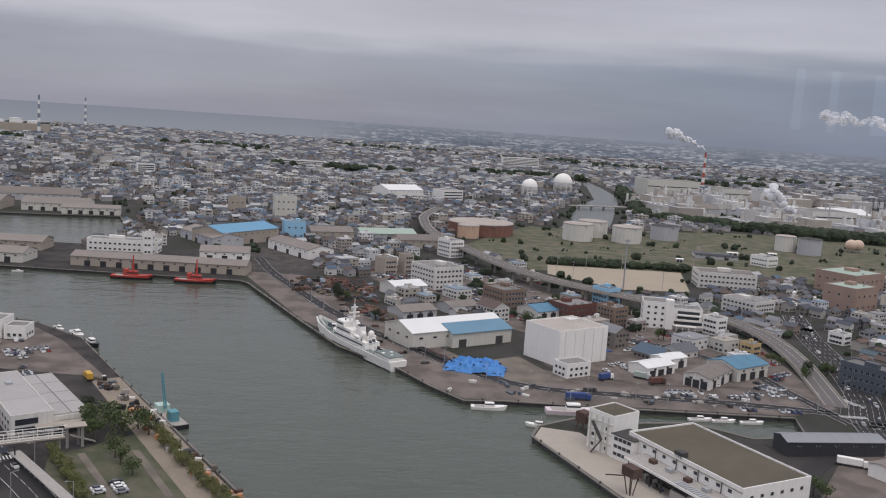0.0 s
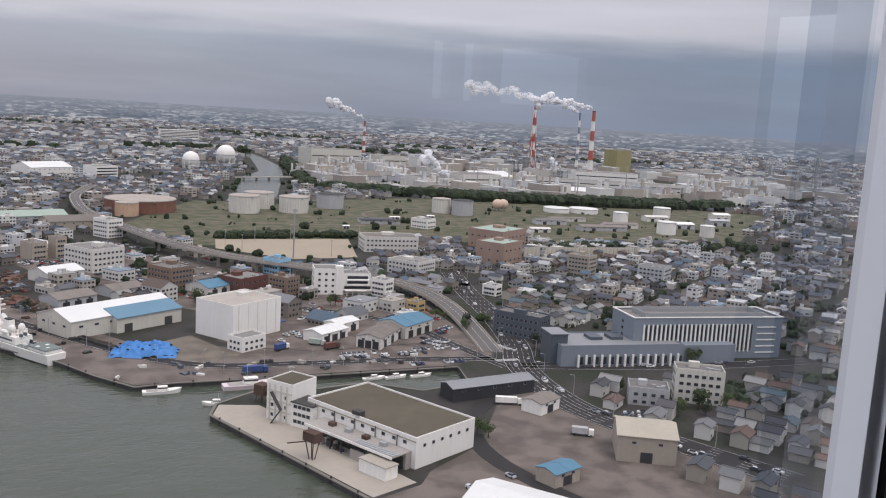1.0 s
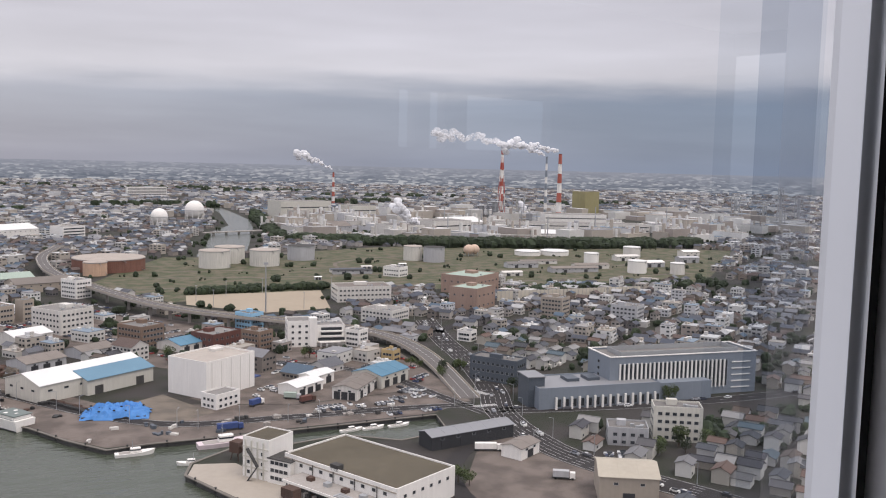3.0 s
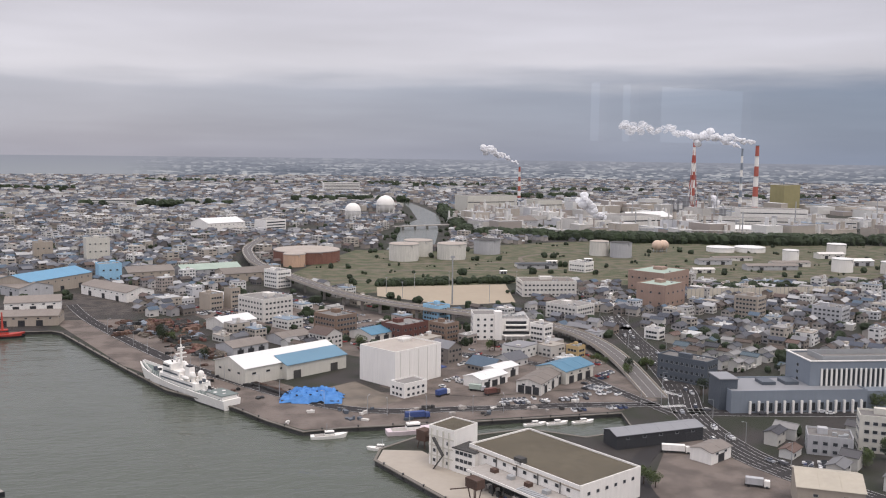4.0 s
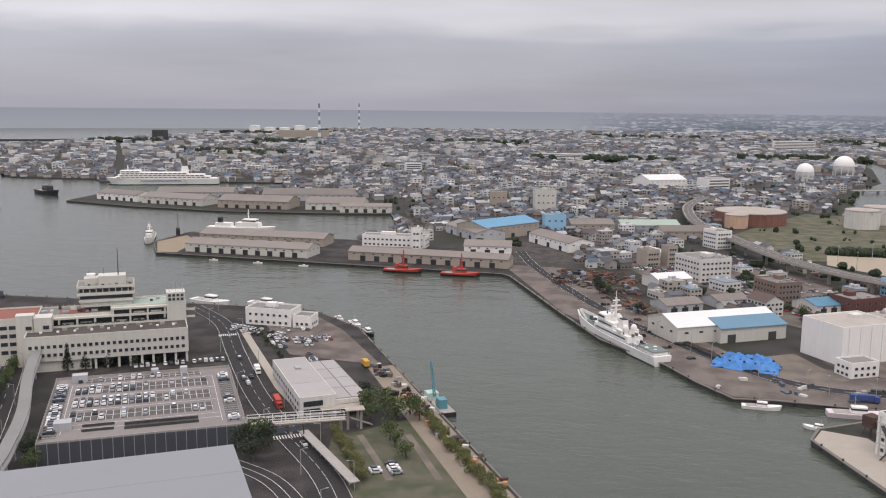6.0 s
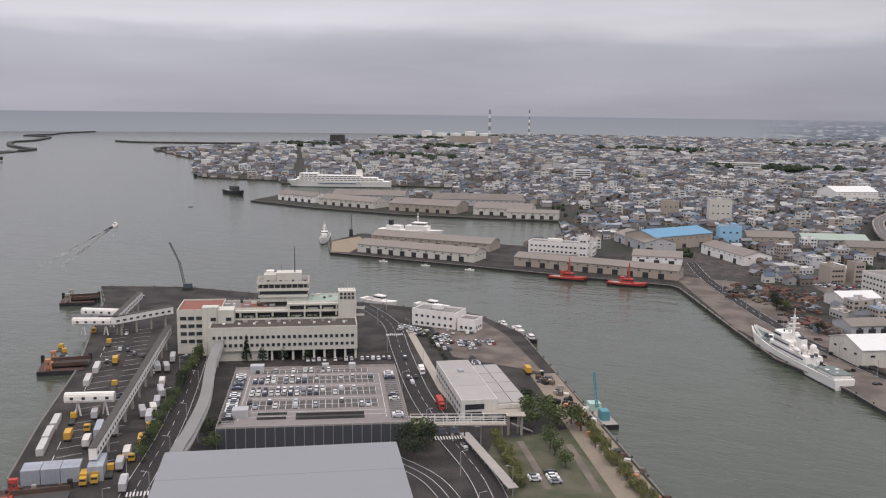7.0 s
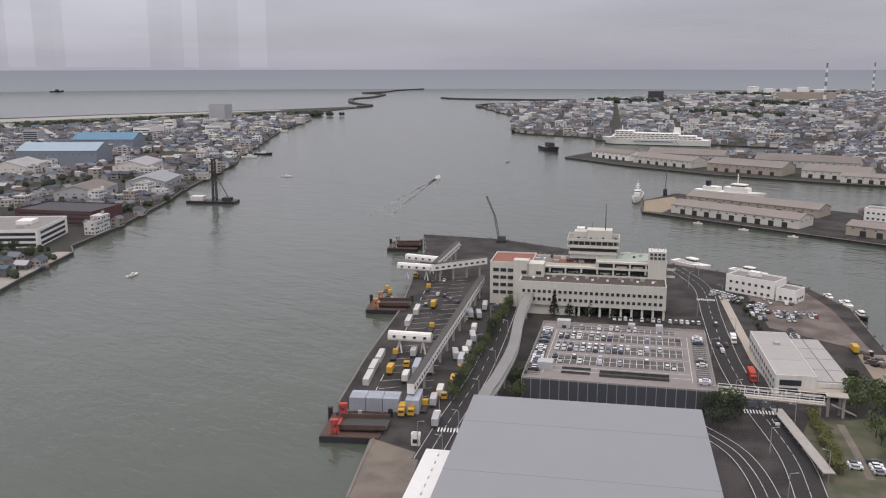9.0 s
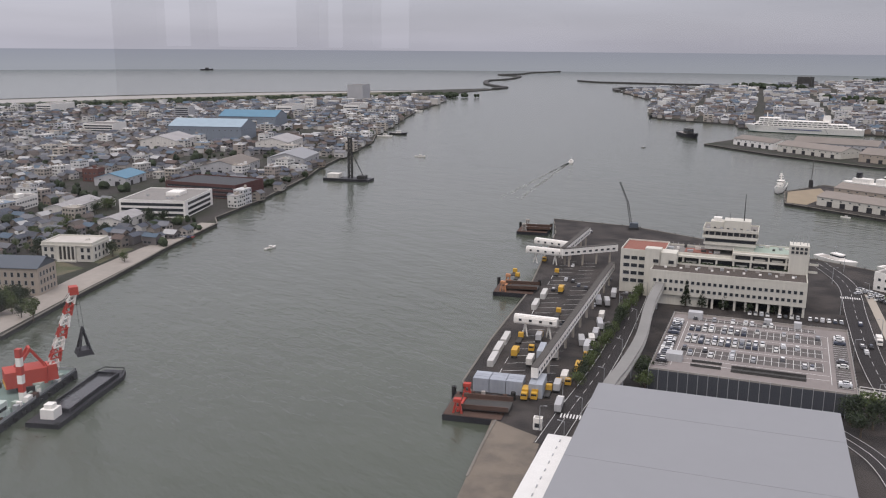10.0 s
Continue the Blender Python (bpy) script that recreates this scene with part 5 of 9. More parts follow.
weathered_roof = mat("weathered_grey_roof", (0.33, 0.32, 0.32), 0.8, spread=0.2, size=4)
SHEDS = [
    ("white warehouse with white roof", -21, 644, 36, 27, 22, 6.5, offwhite, white_roof, 3),
    ("long low blue-roofed shed", 76, 600, 36, 27, 22, 4.5, offwhite, blue_roof, 3),
    ("grey workshop with low roof", -12, 566, 36, 26, 19, 5.5, grey_wall, shed_roof, 3),
    ("grey workshop with sheet roof", 18, 594, 36, 24, 18, 4.5, grey_wall, shed_roof, 3),
    ("small white shed with white roof", 120, 466, 36, 22, 13, 5, white, white_roof, 3),
    ("white shed with low roof", 133, 482, 36, 18, 11, 5.5, white, white_roof, 2),
    ("long pale grey shed", 148, 455, -40, 14, 34, 6, offwhite, shed_roof, 3),
    ("cream shed with blue roof", 168, 473, 36, 27, 20, 7, cream, blue_roof, 3),
    ("black-clad warehouse with grey roof", 169, 358, 9, 44, 11, 6.0, black_wall, grey_roof, 4),
    ("small white-walled store shed", 183, 333, 30, 15, 10, 5, white, shed_roof, 1),
    ("tan square warehouse with pale roof", 199, 278, -28, 22, 22, 10, mat("beige_wall", (0.33, 0.29, 0.24), 0.8, streaks=0.1), mat("cream_roof", (0.42, 0.38, 0.31), 0.7), 1),
    ("small shed with blue roof", 153, 262, 20, 13, 9, 5, tan_wall, blue_roof, 1),
    ("wide white-roofed shed near the market", 128, 232, -50, 40, 26, 6, offwhite, white_roof, 2),
    ("long shed with tan roof", -109, 914, 20, 44, 30, 8, tan_wall, shed_roof, 3),
    ("wide shed with pale green roof", -53, 935, 20, 60, 30, 7, grey_wall, green_roof, 3),
    ("wide hall with brown roof", -15, 894, 20, 52, 30, 8, tan_wall, shed_roof, 3),
    ("long curved-roof shed with white end", -121, 800, -50, 70, 26, 8, white, shed_roof, 3),
    ("grey shed behind the pier", -210, 835, -50, 70, 30, 8, grey_wall, shed_roof, 3),
    ("white-walled shed with grey roof", -175, 745, 10, 40, 26, 7, white, shed_roof, 3),
    ("pier warehouse with white walls and brown roof", -364, 676, 1, 112, 26, 7, cream, shed_roof, 9),
    ("pier warehouse with brown roof", -208, 681, 1, 132, 22, 7, tan_wall, shed_roof, 10),
    ("rear pier warehouse with dark roof", -380, 733, 3, 120, 26, 7, tan_wall, shed_roof, 6),
    ("blue-grey waterside factory hall", -1177, 437, 48, 100, 60, 18, slate_wall, mat("blue_grey_roof", (0.30, 0.38, 0.44), 0.7), 3),
    ("blue-roofed factory hall behind another", -1330, 560, 48, 90, 60, 16, slate_wall, blue_roof, 3),
    ("white riverside storage shed", -1021, 463, 48, 40, 64, 10, offwhite, weathered_roof, 3),
    ("white riverside shed with pale roof", -1105, 353, 48, 46, 60, 10, offwhite, weathered_roof, 3),
    ("white low shed near the river", -631, 166, 46, 18, 34, 7, offwhite, weathered_roof, 2),
    ("white low building with trees", -704, 150, 48, 20, 47, 7, offwhite, weathered_roof, 3),
    ("grey riverside storage shed", -885, 417, 48, 40, 60, 8, grey_wall, grey_roof, 3),
    ("grey shed behind the wharf", -860, 336, 48, 40, 60, 8, grey_wall, shed_roof, 3),
    ("blue-roofed shed behind the wharf", -836, 221, 48, 30, 40, 7, grey_wall, blue_roof, 2),
    ("white market shed in the town", -67, 1477, 36, 68, 50, 12, white, white_roof, 3),
    ("wharf warehouse with pale roof", -720, 1000, -10, 70, 30, 8, white, shed_roof, 5),
    ("wharf warehouse with grey roof", -630, 985, -5, 90, 34, 8, cream, shed_roof, 6),
    ("wharf warehouse with tan doors", -520, 985, 5, 90, 40, 9, tan_wall, shed_roof, 6),
    ("wharf warehouse with white walls", -425, 1005, 12, 70, 40, 8, cream, shed_roof, 5),
    ("pale wharf warehouse with doors", -380, 985, 16, 60, 22, 7, cream, shed_roof, 5),
    ("grey rear wharf warehouse", -650, 1060, 20, 100, 40, 8, grey_wall, shed_roof, 4),
    ("rear wharf warehouse with pale roof", -500, 1090, 20, 120, 45, 8, grey_wall, shed_roof, 4),
    ("low pale mill shed", 800, 1330, -20, 120, 40, 9, offwhite, white_roof, 4),
    ("grey store of the mill", 430, 1500, 14, 70, 50, 12, grey_wall, shed_roof, 3),
    ("mill store with white roof", 700, 1560, 14, 90, 60, 14, offwhite, white_roof, 3),
]
for lab, x, y, deg, w, d, h, wall, roof, doors in SHEDS:
    shed("warehouse", lab, x, y, deg, w, d, h, wall, roof, doors=doors, along="x" if w >= d else "y", sides="f" if w >= d else "fr")
# wide hall with a bright blue roof
shed("warehouse", "tan hall with bright sky-blue roof", -190, 850, 58, 74, 40, 12, tan_wall, sky_roof, rise=5)

# ---- vehicles ----
def car_mesh(name, length=4.3, wide=1.7, tall=0.75):
    s = Shape()
    s.prism([(-length / 2, -wide / 2), (length / 2, -wide / 2), (length / 2, wide / 2), (-length / 2, wide / 2)], 0.28, 0.28 + tall, 0.95, True)
    body = len(s.f)
    for x in (-length * 0.31, length * 0.31):
        for y in (-wide / 2 + 0.05, wide / 2 - 0.05):
            s.box(x, y, 0, 0.62, 0.2, 0.62)
    me = s.mesh(name, car_paint)
    me.materials.append(rubber)
    me.polygons.foreach_set("material_index", [0] * body + [1] * (len(s.f) - body))
    return me


CAR, VAN = car_mesh("car"), car_mesh("van", 4.6, 1.8, 1.0)
_top = Shape().prism([(-1.5, -0.78), (1.0, -0.78), (1.0, 0.78), (-1.5, 0.78)], 1.0, 1.46, 0.8).prism([(-1.2, -0.62), (0.72, -0.62), (0.72, 0.62), (-1.2, 0.62)], 1.462, 1.5, 0.97)
CABIN = _top.mesh("cabin", glass)
CABIN.materials.append(car_paint)
CABIN.polygons.foreach_set("material_index", [0] * 5 + [1] * 5)
cars = 0


def car(x, y, deg, z=0.0, group="parked cars"):
    global cars
    if cars >= 400:
        return
    cars += 1
    ob = new("car", CAR if cars % 4 else VAN)
    ob.matrix_basis = pose(x, y, z, 0, 0, deg)
    tagged(ob, "small parked passenger car with dark windows" if "road" not in group else "small passenger car standing on the road", "car", group)
    piece("cabin", CABIN, ob, Matrix())


vr = random.Random(3)
# on the roof deck
M = pose(-207, 294, DH + 0.02, 0, 0, 34.2)
for row, fill in ((33, 0.3), (22.4, 0.62), (17.6, 0.5), (6, 0.5), (1, 0.62), (-10, 0.3), (-15, 0.3)):
    for i in range(20):
        if vr.random() < (fill * 1.35 if i < 11 else fill * 0.45):
            p = M @ Vector((-25.7 + i * 2.6, row, 0))
            car(p.x, p.y, 34.2 + 90 + vr.choice((0, 180)) + vr.uniform(-2, 2), p.z, "cars on the parking deck")
for i in range(23):
    for u in (-32.3, 31.8):
        if vr.random() < (0.85 if u < 0 else 0.3):
            p = M @ Vector((u, -30.7 + i * 2.6, 0))
            car(p.x, p.y, 34.2 + vr.choice((0, 180)), p.z, "cars on the parking deck")


def lot(x, y, deg, cols, rows, fill, group):
    m = pose(x, y, 0.16, 0, 0, deg)
    for r in range(rows):
        for i in range(cols):
            if vr.random() < fill:
                p = m @ Vector((i * 2.7, r * 6.5, 0))
                car(p.x, p.y, deg + 90 + vr.uniform(-3, 3), p.z, group)


lot(-262, 352, 35, 22, 1, 0.6, "cars in front of the terminal")
lot(-252, 436, -15, 16, 2, 0.6, "cars by the harbour office")
lot(-208, 408, 35, 9, 3, 0.5, "cars on the fishing quay")
lot(-222, 440, 30, 8, 2, 0.6, "cars on the fishing quay")
lot(-110, 285, -55, 7, 2, 0.5, "cars in the small park lot")
lot(118, 424, 5, 20, 1, 0.6, "cars along the quay")
lot(136, 446, 5, 9, 1, 0.4, "cars along the quay")
lot(95, 462, 36, 8, 2, 0.4, "cars by the cold store")
lot(296, 690, 75, 22, 3, 0.6, "vehicles in the school lot")
lot(120, 262, 20, 8, 1, 0.5, "cars by the market")
for line, n, w in ((CITY_ROAD, 44, 5.5), (PEN_ROAD, 9, 3), ([(p[0], p[1]) for p in HIGH[4:]], 0, 2), ([(205, 398), (250, 388), (330, 378), (460, 380)], 12, 3)):
    pts = smooth_line([(x, y, 0.16) for x, y in line])
    for _ in range(n):
        i = vr.randrange(len(pts) - 1)
        k = pts[i + 1] - pts[i]
        p = pts[i] + k * vr.random()
        side = vr.choice((-1, 1)) * vr.uniform(0.3, 1) * w
        nrm = Vector((-k.y, k.x, 0)).normalized()
        p = p + nrm * side
        car(p.x, p.y, math.degrees(math.atan2(k.y, k.x)), p.z, "cars on the road")


def truck(x, y, deg, cab, box, length=7.0, label="", load=True):
    b = thing("truck", label, "truck", x, y, 0.05, deg, "trucks of the ferry yard")
    part("cab", Shape().prism([(length / 2 - 2.2, -1.2), (length / 2, -1.2), (length / 2, 1.2), (length / 2 - 2.2, 1.2)], 0.6, 2.9, 0.93, True), cab, b)
    part("windscreen", Shape().box(length / 2 - 0.1, 0, 1.7, 0.12, 2.0, 0.8), glass, b)
    part("chassis", Shape().box(-0.2, 0, 0.6, length, 2.2, 0.45), dark_steel, b)
    if load:
        part("box_body", Shape().box(-1.2, 0, 1.05, length - 2.5, 2.4, 2.5), box, b)
    for wx in (length / 2 - 1.1, -length / 2 + 1.2):
        for wy in (-1.05, 1.05):
            part("wheel", Shape().box(wx, wy, 0, 0.95, 0.3, 0.9), rubber, b)
    return b


YARD = 131
for i, (x, y) in enumerate([(-232.7, 202.8), (-232.2, 208.5), (-234.3, 215.2), (-236.3, 222.6), (-272.2, 225.7), (-285.3, 238.8), (-273.7, 236.2), (-282.0, 247.2), (-244.3, 235.1), (-254.5, 249.4), (-363.2, 329.2), (-304.3, 277.7), (-234.7, 199.8), (-368.1, 304.8), (-376.1, 309.4), (-392.2, 346.1), (-335.2, 307.8)]):
    truck(x, y, YARD if i % 3 else YARD + 180, yellow, yellow if i % 4 == 0 else grey_wall, 7 + i % 3, "yellow yard truck with dark chassis" if i % 4 else "yellow yard truck with yellow box body", load=i % 4 == 0 or i % 5 == 2)
for i, (x, y) in enumerate([(-269.7, 211.3), (-277.2, 221.3), (-285.3, 231.9), (-261.0, 224.4), (-267.7, 258.6), (-260.9, 255.6), (-266.7, 263.5), (-271.3, 270.5), (-280.6, 282.1), (-289.5, 292.1), (-305.2, 311.0), (-314.3, 325.0), (-332.9, 296.5), (-320.6, 278.5), (-261.9, 238.2), (-220.0, 203.1), (-309.3, 309.2), (-239.4, 223.3)][3:12] + [(-269.7, 211.3), (-277.2, 221.3), (-285.3, 231.9), (-261.0, 224.4), (-267.7, 258.6), (-260.9, 255.6), (-266.7, 263.5), (-271.3, 270.5), (-280.6, 282.1), (-289.5, 292.1), (-305.2, 311.0), (-314.3, 325.0), (-332.9, 296.5), (-320.6, 278.5), (-261.9, 238.2), (-220.0, 203.1), (-309.3, 309.2), (-239.4, 223.3)][14:]):
    truck(x, y, YARD + (8 if i % 2 else 0), white, grey_wall if i % 3 else offwhite, 9 + i % 3 * 1.5, "white lorry with closed box body")
for x, y in [(-351.0, 325.5), (-346.7, 326.7), (-338.5, 323.2), (-332.3, 322.4), (-339.5, 306.2), (-372.7, 350.7), (-437.6, 427.5), (-337.9, 345.6), (-312.6, 332.5), (-308.6, 324.3), (-306.8, 304.0)]:
    car(x, y, YARD, 0.05, "cars in the ferry yard")
truck(-166, 327, -54, signal_red, signal_red, 11, "red city bus on the terminal road")
truck(-196, 366, -54, white, white, 7, "white delivery van on the terminal road")
truck(172, 342, -20, white, white, 12, "white trailer lorry by the black warehouse")
truck(185, 300, -30, white, grey_wall, 9, "grey lorry parked on the side street")
truck(92, 446, 36, white, deep_blue, 9, "blue and white lorry by the cold store")
truck(112, 452, -30, grey_wall, green_wall, 9, "pale lorry by the cold store")
truck(72, 408, 5, deep_blue, deep_blue, 12, "dark blue lorry on the quay")
truck(118, 444, 20, rust, red_wall, 9, "rusty red lorry in the yard")
truck(-152, 392, 125, yellow, yellow, 8, "yellow lorry on the fishing quay")

for i in range(8):
    truck(305 + i % 4 * 8.5, 727 + i // 4 * 16 - i % 4 * 4.5, 62, white, white, 11, "white bus parked in a row in the lot")

# containers
cont_blue = mat("grey_blue_container", (0.34, 0.365, 0.41), 0.6, streaks=0.15, random_tint=0.2)
CONT = Shape().box(0, 0, 0, 12, 2.45, 2.6)
for k in range(13):
    CONT.box(-5.6 + k * 0.93, -1.26, 0.1, 0.35, 0.08, 2.4).box(-5.6 + k * 0.93, 1.26, 0.1, 0.35, 0.08, 2.4)
CONT = CONT.mesh("container", cont_blue)


def container(x, y, z, deg, lab="grey-blue steel freight container"):
    ob = new("container", CONT)
    ob.matrix_basis = pose(x, y, z, 0, 0, deg)
    tagged(ob, lab, "container", "freight containers")


CONT_SHORT = Shape().box(0, 0, 0, 6.0, 2.45, 2.6)
for k in range(7):
    CONT_SHORT.box(-2.7 + k * 0.9, -1.26, 0.1, 0.35, 0.08, 2.4).box(-2.7 + k * 0.9, 1.26, 0.1, 0.35, 0.08, 2.4)
CONT_SHORT = CONT_SHORT.mesh("container", cont_blue)
cm = pose(-250.5, 187.5, 0.05, 0, 0, 41)
for i in range(3):
    for j in range(3):
        for lev in range(2):
            ob = new("container", CONT_SHORT)
            ob.matrix_basis = cm @ pose(3.2 + i * 6.2, 1.3 + j * 2.6, lev * 2.62)
            tagged(ob, "stacked short grey-blue freight container", "container", "freight containers")
for k in range(2):
    for lev in range(2):
        container(-237 + k * 1.9, 206 + k * 1.7, 0.05 + lev * 2.62, YARD)
pale_box = mat("pale_grey_container", (0.50, 0.49, 0.47), 0.6, streaks=0.15)
CONT_PALE = CONT.copy()
CONT_PALE.materials[0] = pale_box
for x, y in ((-271, 213), (-280, 223), (-289, 234), (-322, 279), (-334, 295)):
    ob = new("container", CONT_PALE)
    ob.matrix_basis = pose(x, y, 0.05, 0, 0, YARD)
    tagged(ob, "pale grey container standing along the quay", "container", "freight containers")
container(-263, 232, 0.05, YARD, "weathered brown-grey container on the yard")
container(-263, 232, 2.65, YARD, "weathered brown-grey container on the yard")
for x, y in [(-211.4, 185.9)]:
    flat_block("guard_hut", "small white hut on the jetty", x, y, YARD, 2.4, 3, 3.2, white, flat_roof, 1, 1, unit=False)

# ---- ferry berths ----
def linkspan(x, y, deg, colour, label):
    b = thing("linkspan", label, "loading ramp", x, y, SEA, deg)
    part("pontoon", Shape().box(0, 0, -0.5, 21, 22, 2.6), hull_black, b)
    part("deck", Shape().box(0, 0, 2.1, 20.4, 21.4, 0.2), rust, b, "rusty dark pontoon deck")
    part("ramp", Shape().beam((-5, -2, 2.9), (12, -2, 3.5), 9, 0.5), dark_concrete, b)
    part("ramp_truss", Shape().beam((-6, -7, 4.2), (12, -7, 4.6), 0.5, 1.6).beam((-6, 3, 4.2), (12, 3, 4.6), 0.5, 1.6), rust, b)
    for sy in (-9, 6):
        part("gantry_leg", Shape().beam((-7, sy, 2.2), (-6, sy, 7), 0.7).beam((-4, sy, 2.2), (-5, sy, 7), 0.7).beam((-7, sy, 4.5), (-4, sy, 4.5), 0.5).box(-5.5, sy, 6.6, 2.6, 2.0, 1.2), colour, b)
    part("gantry_beam", Shape().beam((-5.5, -9, 3.2), (-5.5, 6, 3.2), 0.9), colour, b)
    for k in range(5):
        part("deck_gear", Shape().box(-8 + k * 4, 8.4, 2.3, 1.4, 1.2, 1.0 + k % 3 * 0.5), (dark_steel, rust, concrete)[k % 3], b)
    for sx in (-11, 11):
        part("dolphin_pile", Shape().cyl(sx, 8.6, -1, 0.9, 6, 10), rubber, b)


dull_orange = mat("dull_orange_paint", (0.48, 0.23, 0.12), 0.7, spread=0.2)
linkspan(-238, 181, 41, signal_red, "floating ferry ramp with red gantry and ramp")
linkspan(-354, 293, 41, dull_orange, "floating ferry ramp with orange gantry")
linkspan(-468, 402, 41, concrete, "grey floating ferry ramp")

gal = thing("passenger_gallery", "long raised white boarding gallery on legs", "walkway", 0, 0)


def gallery(p, q, w=2.6, h=4.0, n=10, wallmat=white):
    P, Q = Vector(p), Vector(q)
    part("gallery_wall", Shape().beam(P + Vector((0, 0, h / 2)), Q + Vector((0, 0, h / 2)), w, h), wallmat, gal)
    part("gallery_roof", Shape().beam(P + Vector((0, 0, h + 0.15)), Q + Vector((0, 0, h + 0.15)), w + 0.2, 0.25), mat("gallery_roof_felt", (0.085, 0.078, 0.072), 0.9) if "gallery_roof_felt" not in MATS else MATS["gallery_roof_felt"], gal)
    L = (Q - P).length
    k = (Q - P).normalized()
    sd = Vector((k.y, -k.x, 0))
    deg = math.degrees(math.atan2(k.y, k.x))
    for i in range(int(L / 4)):
        for sg in (-1, 1):
            c = P + k * (2 + i * 4) + sd * sg * (w / 2)
            piece("window", window_mesh(1.8, 1.0), gal, pose(c.x, c.y, c.z + 1.2, 0, 0, deg + (0 if sg > 0 else 180)))
    for i in range(n):
        c = P + k * (L * (i + 0.5) / n)
        part("leg", Shape().box(c.x, c.y, 0, 0.8, 0.8, c.z), pale_concrete, gal)


gallery((-236, 205, 6), (-335, 344, 7), n=11)
gallery((-375, 344, 7), (-367, 380, 7), n=4)
gallery((-375, 344, 7), (-413, 401, 7), n=5)
for a, b_, z in (((-294, 243), (-278, 254), 6), ((-409, 353), (-389, 361), 7), ((-397, 336), (-378, 347), 6)):
    tube = thing("boarding_bridge", "white rounded boarding bridge with round windows", "gangway", 0, 0)
    P, Q = Vector((*a, z)), Vector((*b_, z))
    part("tube", Shape().beam(P + Vector((0, 0, 1.6)), Q + Vector((0, 0, 1.6)), 3.2, 3.2).beam(P + Vector((0, 0, 1.6)), Q + Vector((0, 0, 1.6)), 4.0, 2.0).beam(P + Vector((0, 0, 1.6)), Q + Vector((0, 0, 1.6)), 2.0, 4.0), white, tube)
    k = (Q - P).normalized()
    for i in range(5):
        c = P + k * (3 + i * 4.6)
        for sg in (-1, 1):
            part("porthole", Shape().box(c.x + k.y * 2.0 * sg, c.y - k.x * 2.0 * sg, z + 1.2, 1.3, 0.3, 1.0, math.degrees(math.atan2(k.y, k.x))), glass, tube)
    for i in (0.25, 0.8):
        c = P.lerp(Q, i)
        part("leg", Shape().beam((c.x - 1.5, c.y, 0), (c.x, c.y, z), 0.5).beam((c.x + 1.5, c.y, 0), (c.x, c.y, z), 0.5), white, tube)

# roofed footbridge from the terminal past the car park
fb = thing("footbridge", "long grey roofed footbridge bending past the car park", "footbridge", 0, 0)
fpts = smooth_line([(-299, 344, 8), (-270, 303, 8), (-239, 264, 8), (-218, 232, 8), (-209, 217, 8.5), (-192, 192, 9)])
part("roof", strip([p + Vector((0, 0, 3)) for p in fpts], 4.4, 0, 0.35), mat("footbridge_roof", (0.22, 0.215, 0.205), 0.7), fb)
part("deck", strip(fpts, 4.0, 0, 0.5), concrete, fb)
part("side_wall", strip([p + Vector((0, 0, 1.1)) for p in fpts], 4.1, 0, 1.1), offwhite, fb)
for p in fpts[::3]:
    part("post", Shape().box(p.x, p.y, 0, 0.6, 0.6, p.z + 2.7), steel, fb)
cb = thing("road_footbridge", "white railed footbridge across the terminal road", "footbridge", 0, 0)
for off in (-1.6, 1.6):
    for z in (5.2, 6.0, 7.0, 8.4):
        part("rail", Shape().beam((-161, 290 + off, z), (-128, 309 + off, z), 0.18), white, cb)
    for i in range(9):
        t_ = i / 8
        part("rail_post", Shape().box(-161 + 33 * t_, 290 + 19 * t_ + off, 5.0, 0.2, 0.2, 3.5), white, cb)
part("deck", Shape().beam((-161, 290, 4.9), (-128, 309, 4.9), 3.2, 0.5), pale_concrete, cb)
for t_ in (0.05, 0.45, 0.95):
    part("pier", Shape().box(-161 + 33 * t_, 290 + 19 * t_, 0, 0.9, 0.9, 4.8), pale_concrete, cb)
part("stair_tower", Shape().box(-127.5, 310, 0, 0.8, 0.8, 8).box(-123, 312.5, 0, 0.8, 0.8, 8).box(-125, 314, 0, 0.8, 0.8, 8).beam((-126, 310, 5), (-121, 318, 0.3), 2.2, 0.5), concrete, cb, "grey open stair of the footbridge")
part("stair_roof", Shape().box(-125.5, 312, 8, 7.5, 5, 0.35, 30), pale_concrete, cb)
# gantry sign over the road
sg = thing("road_sign_gantry", "dark direction sign gantry over the road", "road sign", -144, 289, 0, -54)
for u in (-7, 7):
    part("post", Shape().cyl(0, u, 0, 0.25, 6.5, 8), dark_steel, sg)
part("beam", Shape().beam((0, -7, 6.4), (0, 7, 6.4), 0.35), dark_steel, sg)
part("sign", Shape().box(0.2, -2, 4.6, 0.15, 4, 2), slate_dark, sg)
part("sign", Shape().box(0.2, 3, 4.6, 0.15, 3, 2), slate_dark, sg)

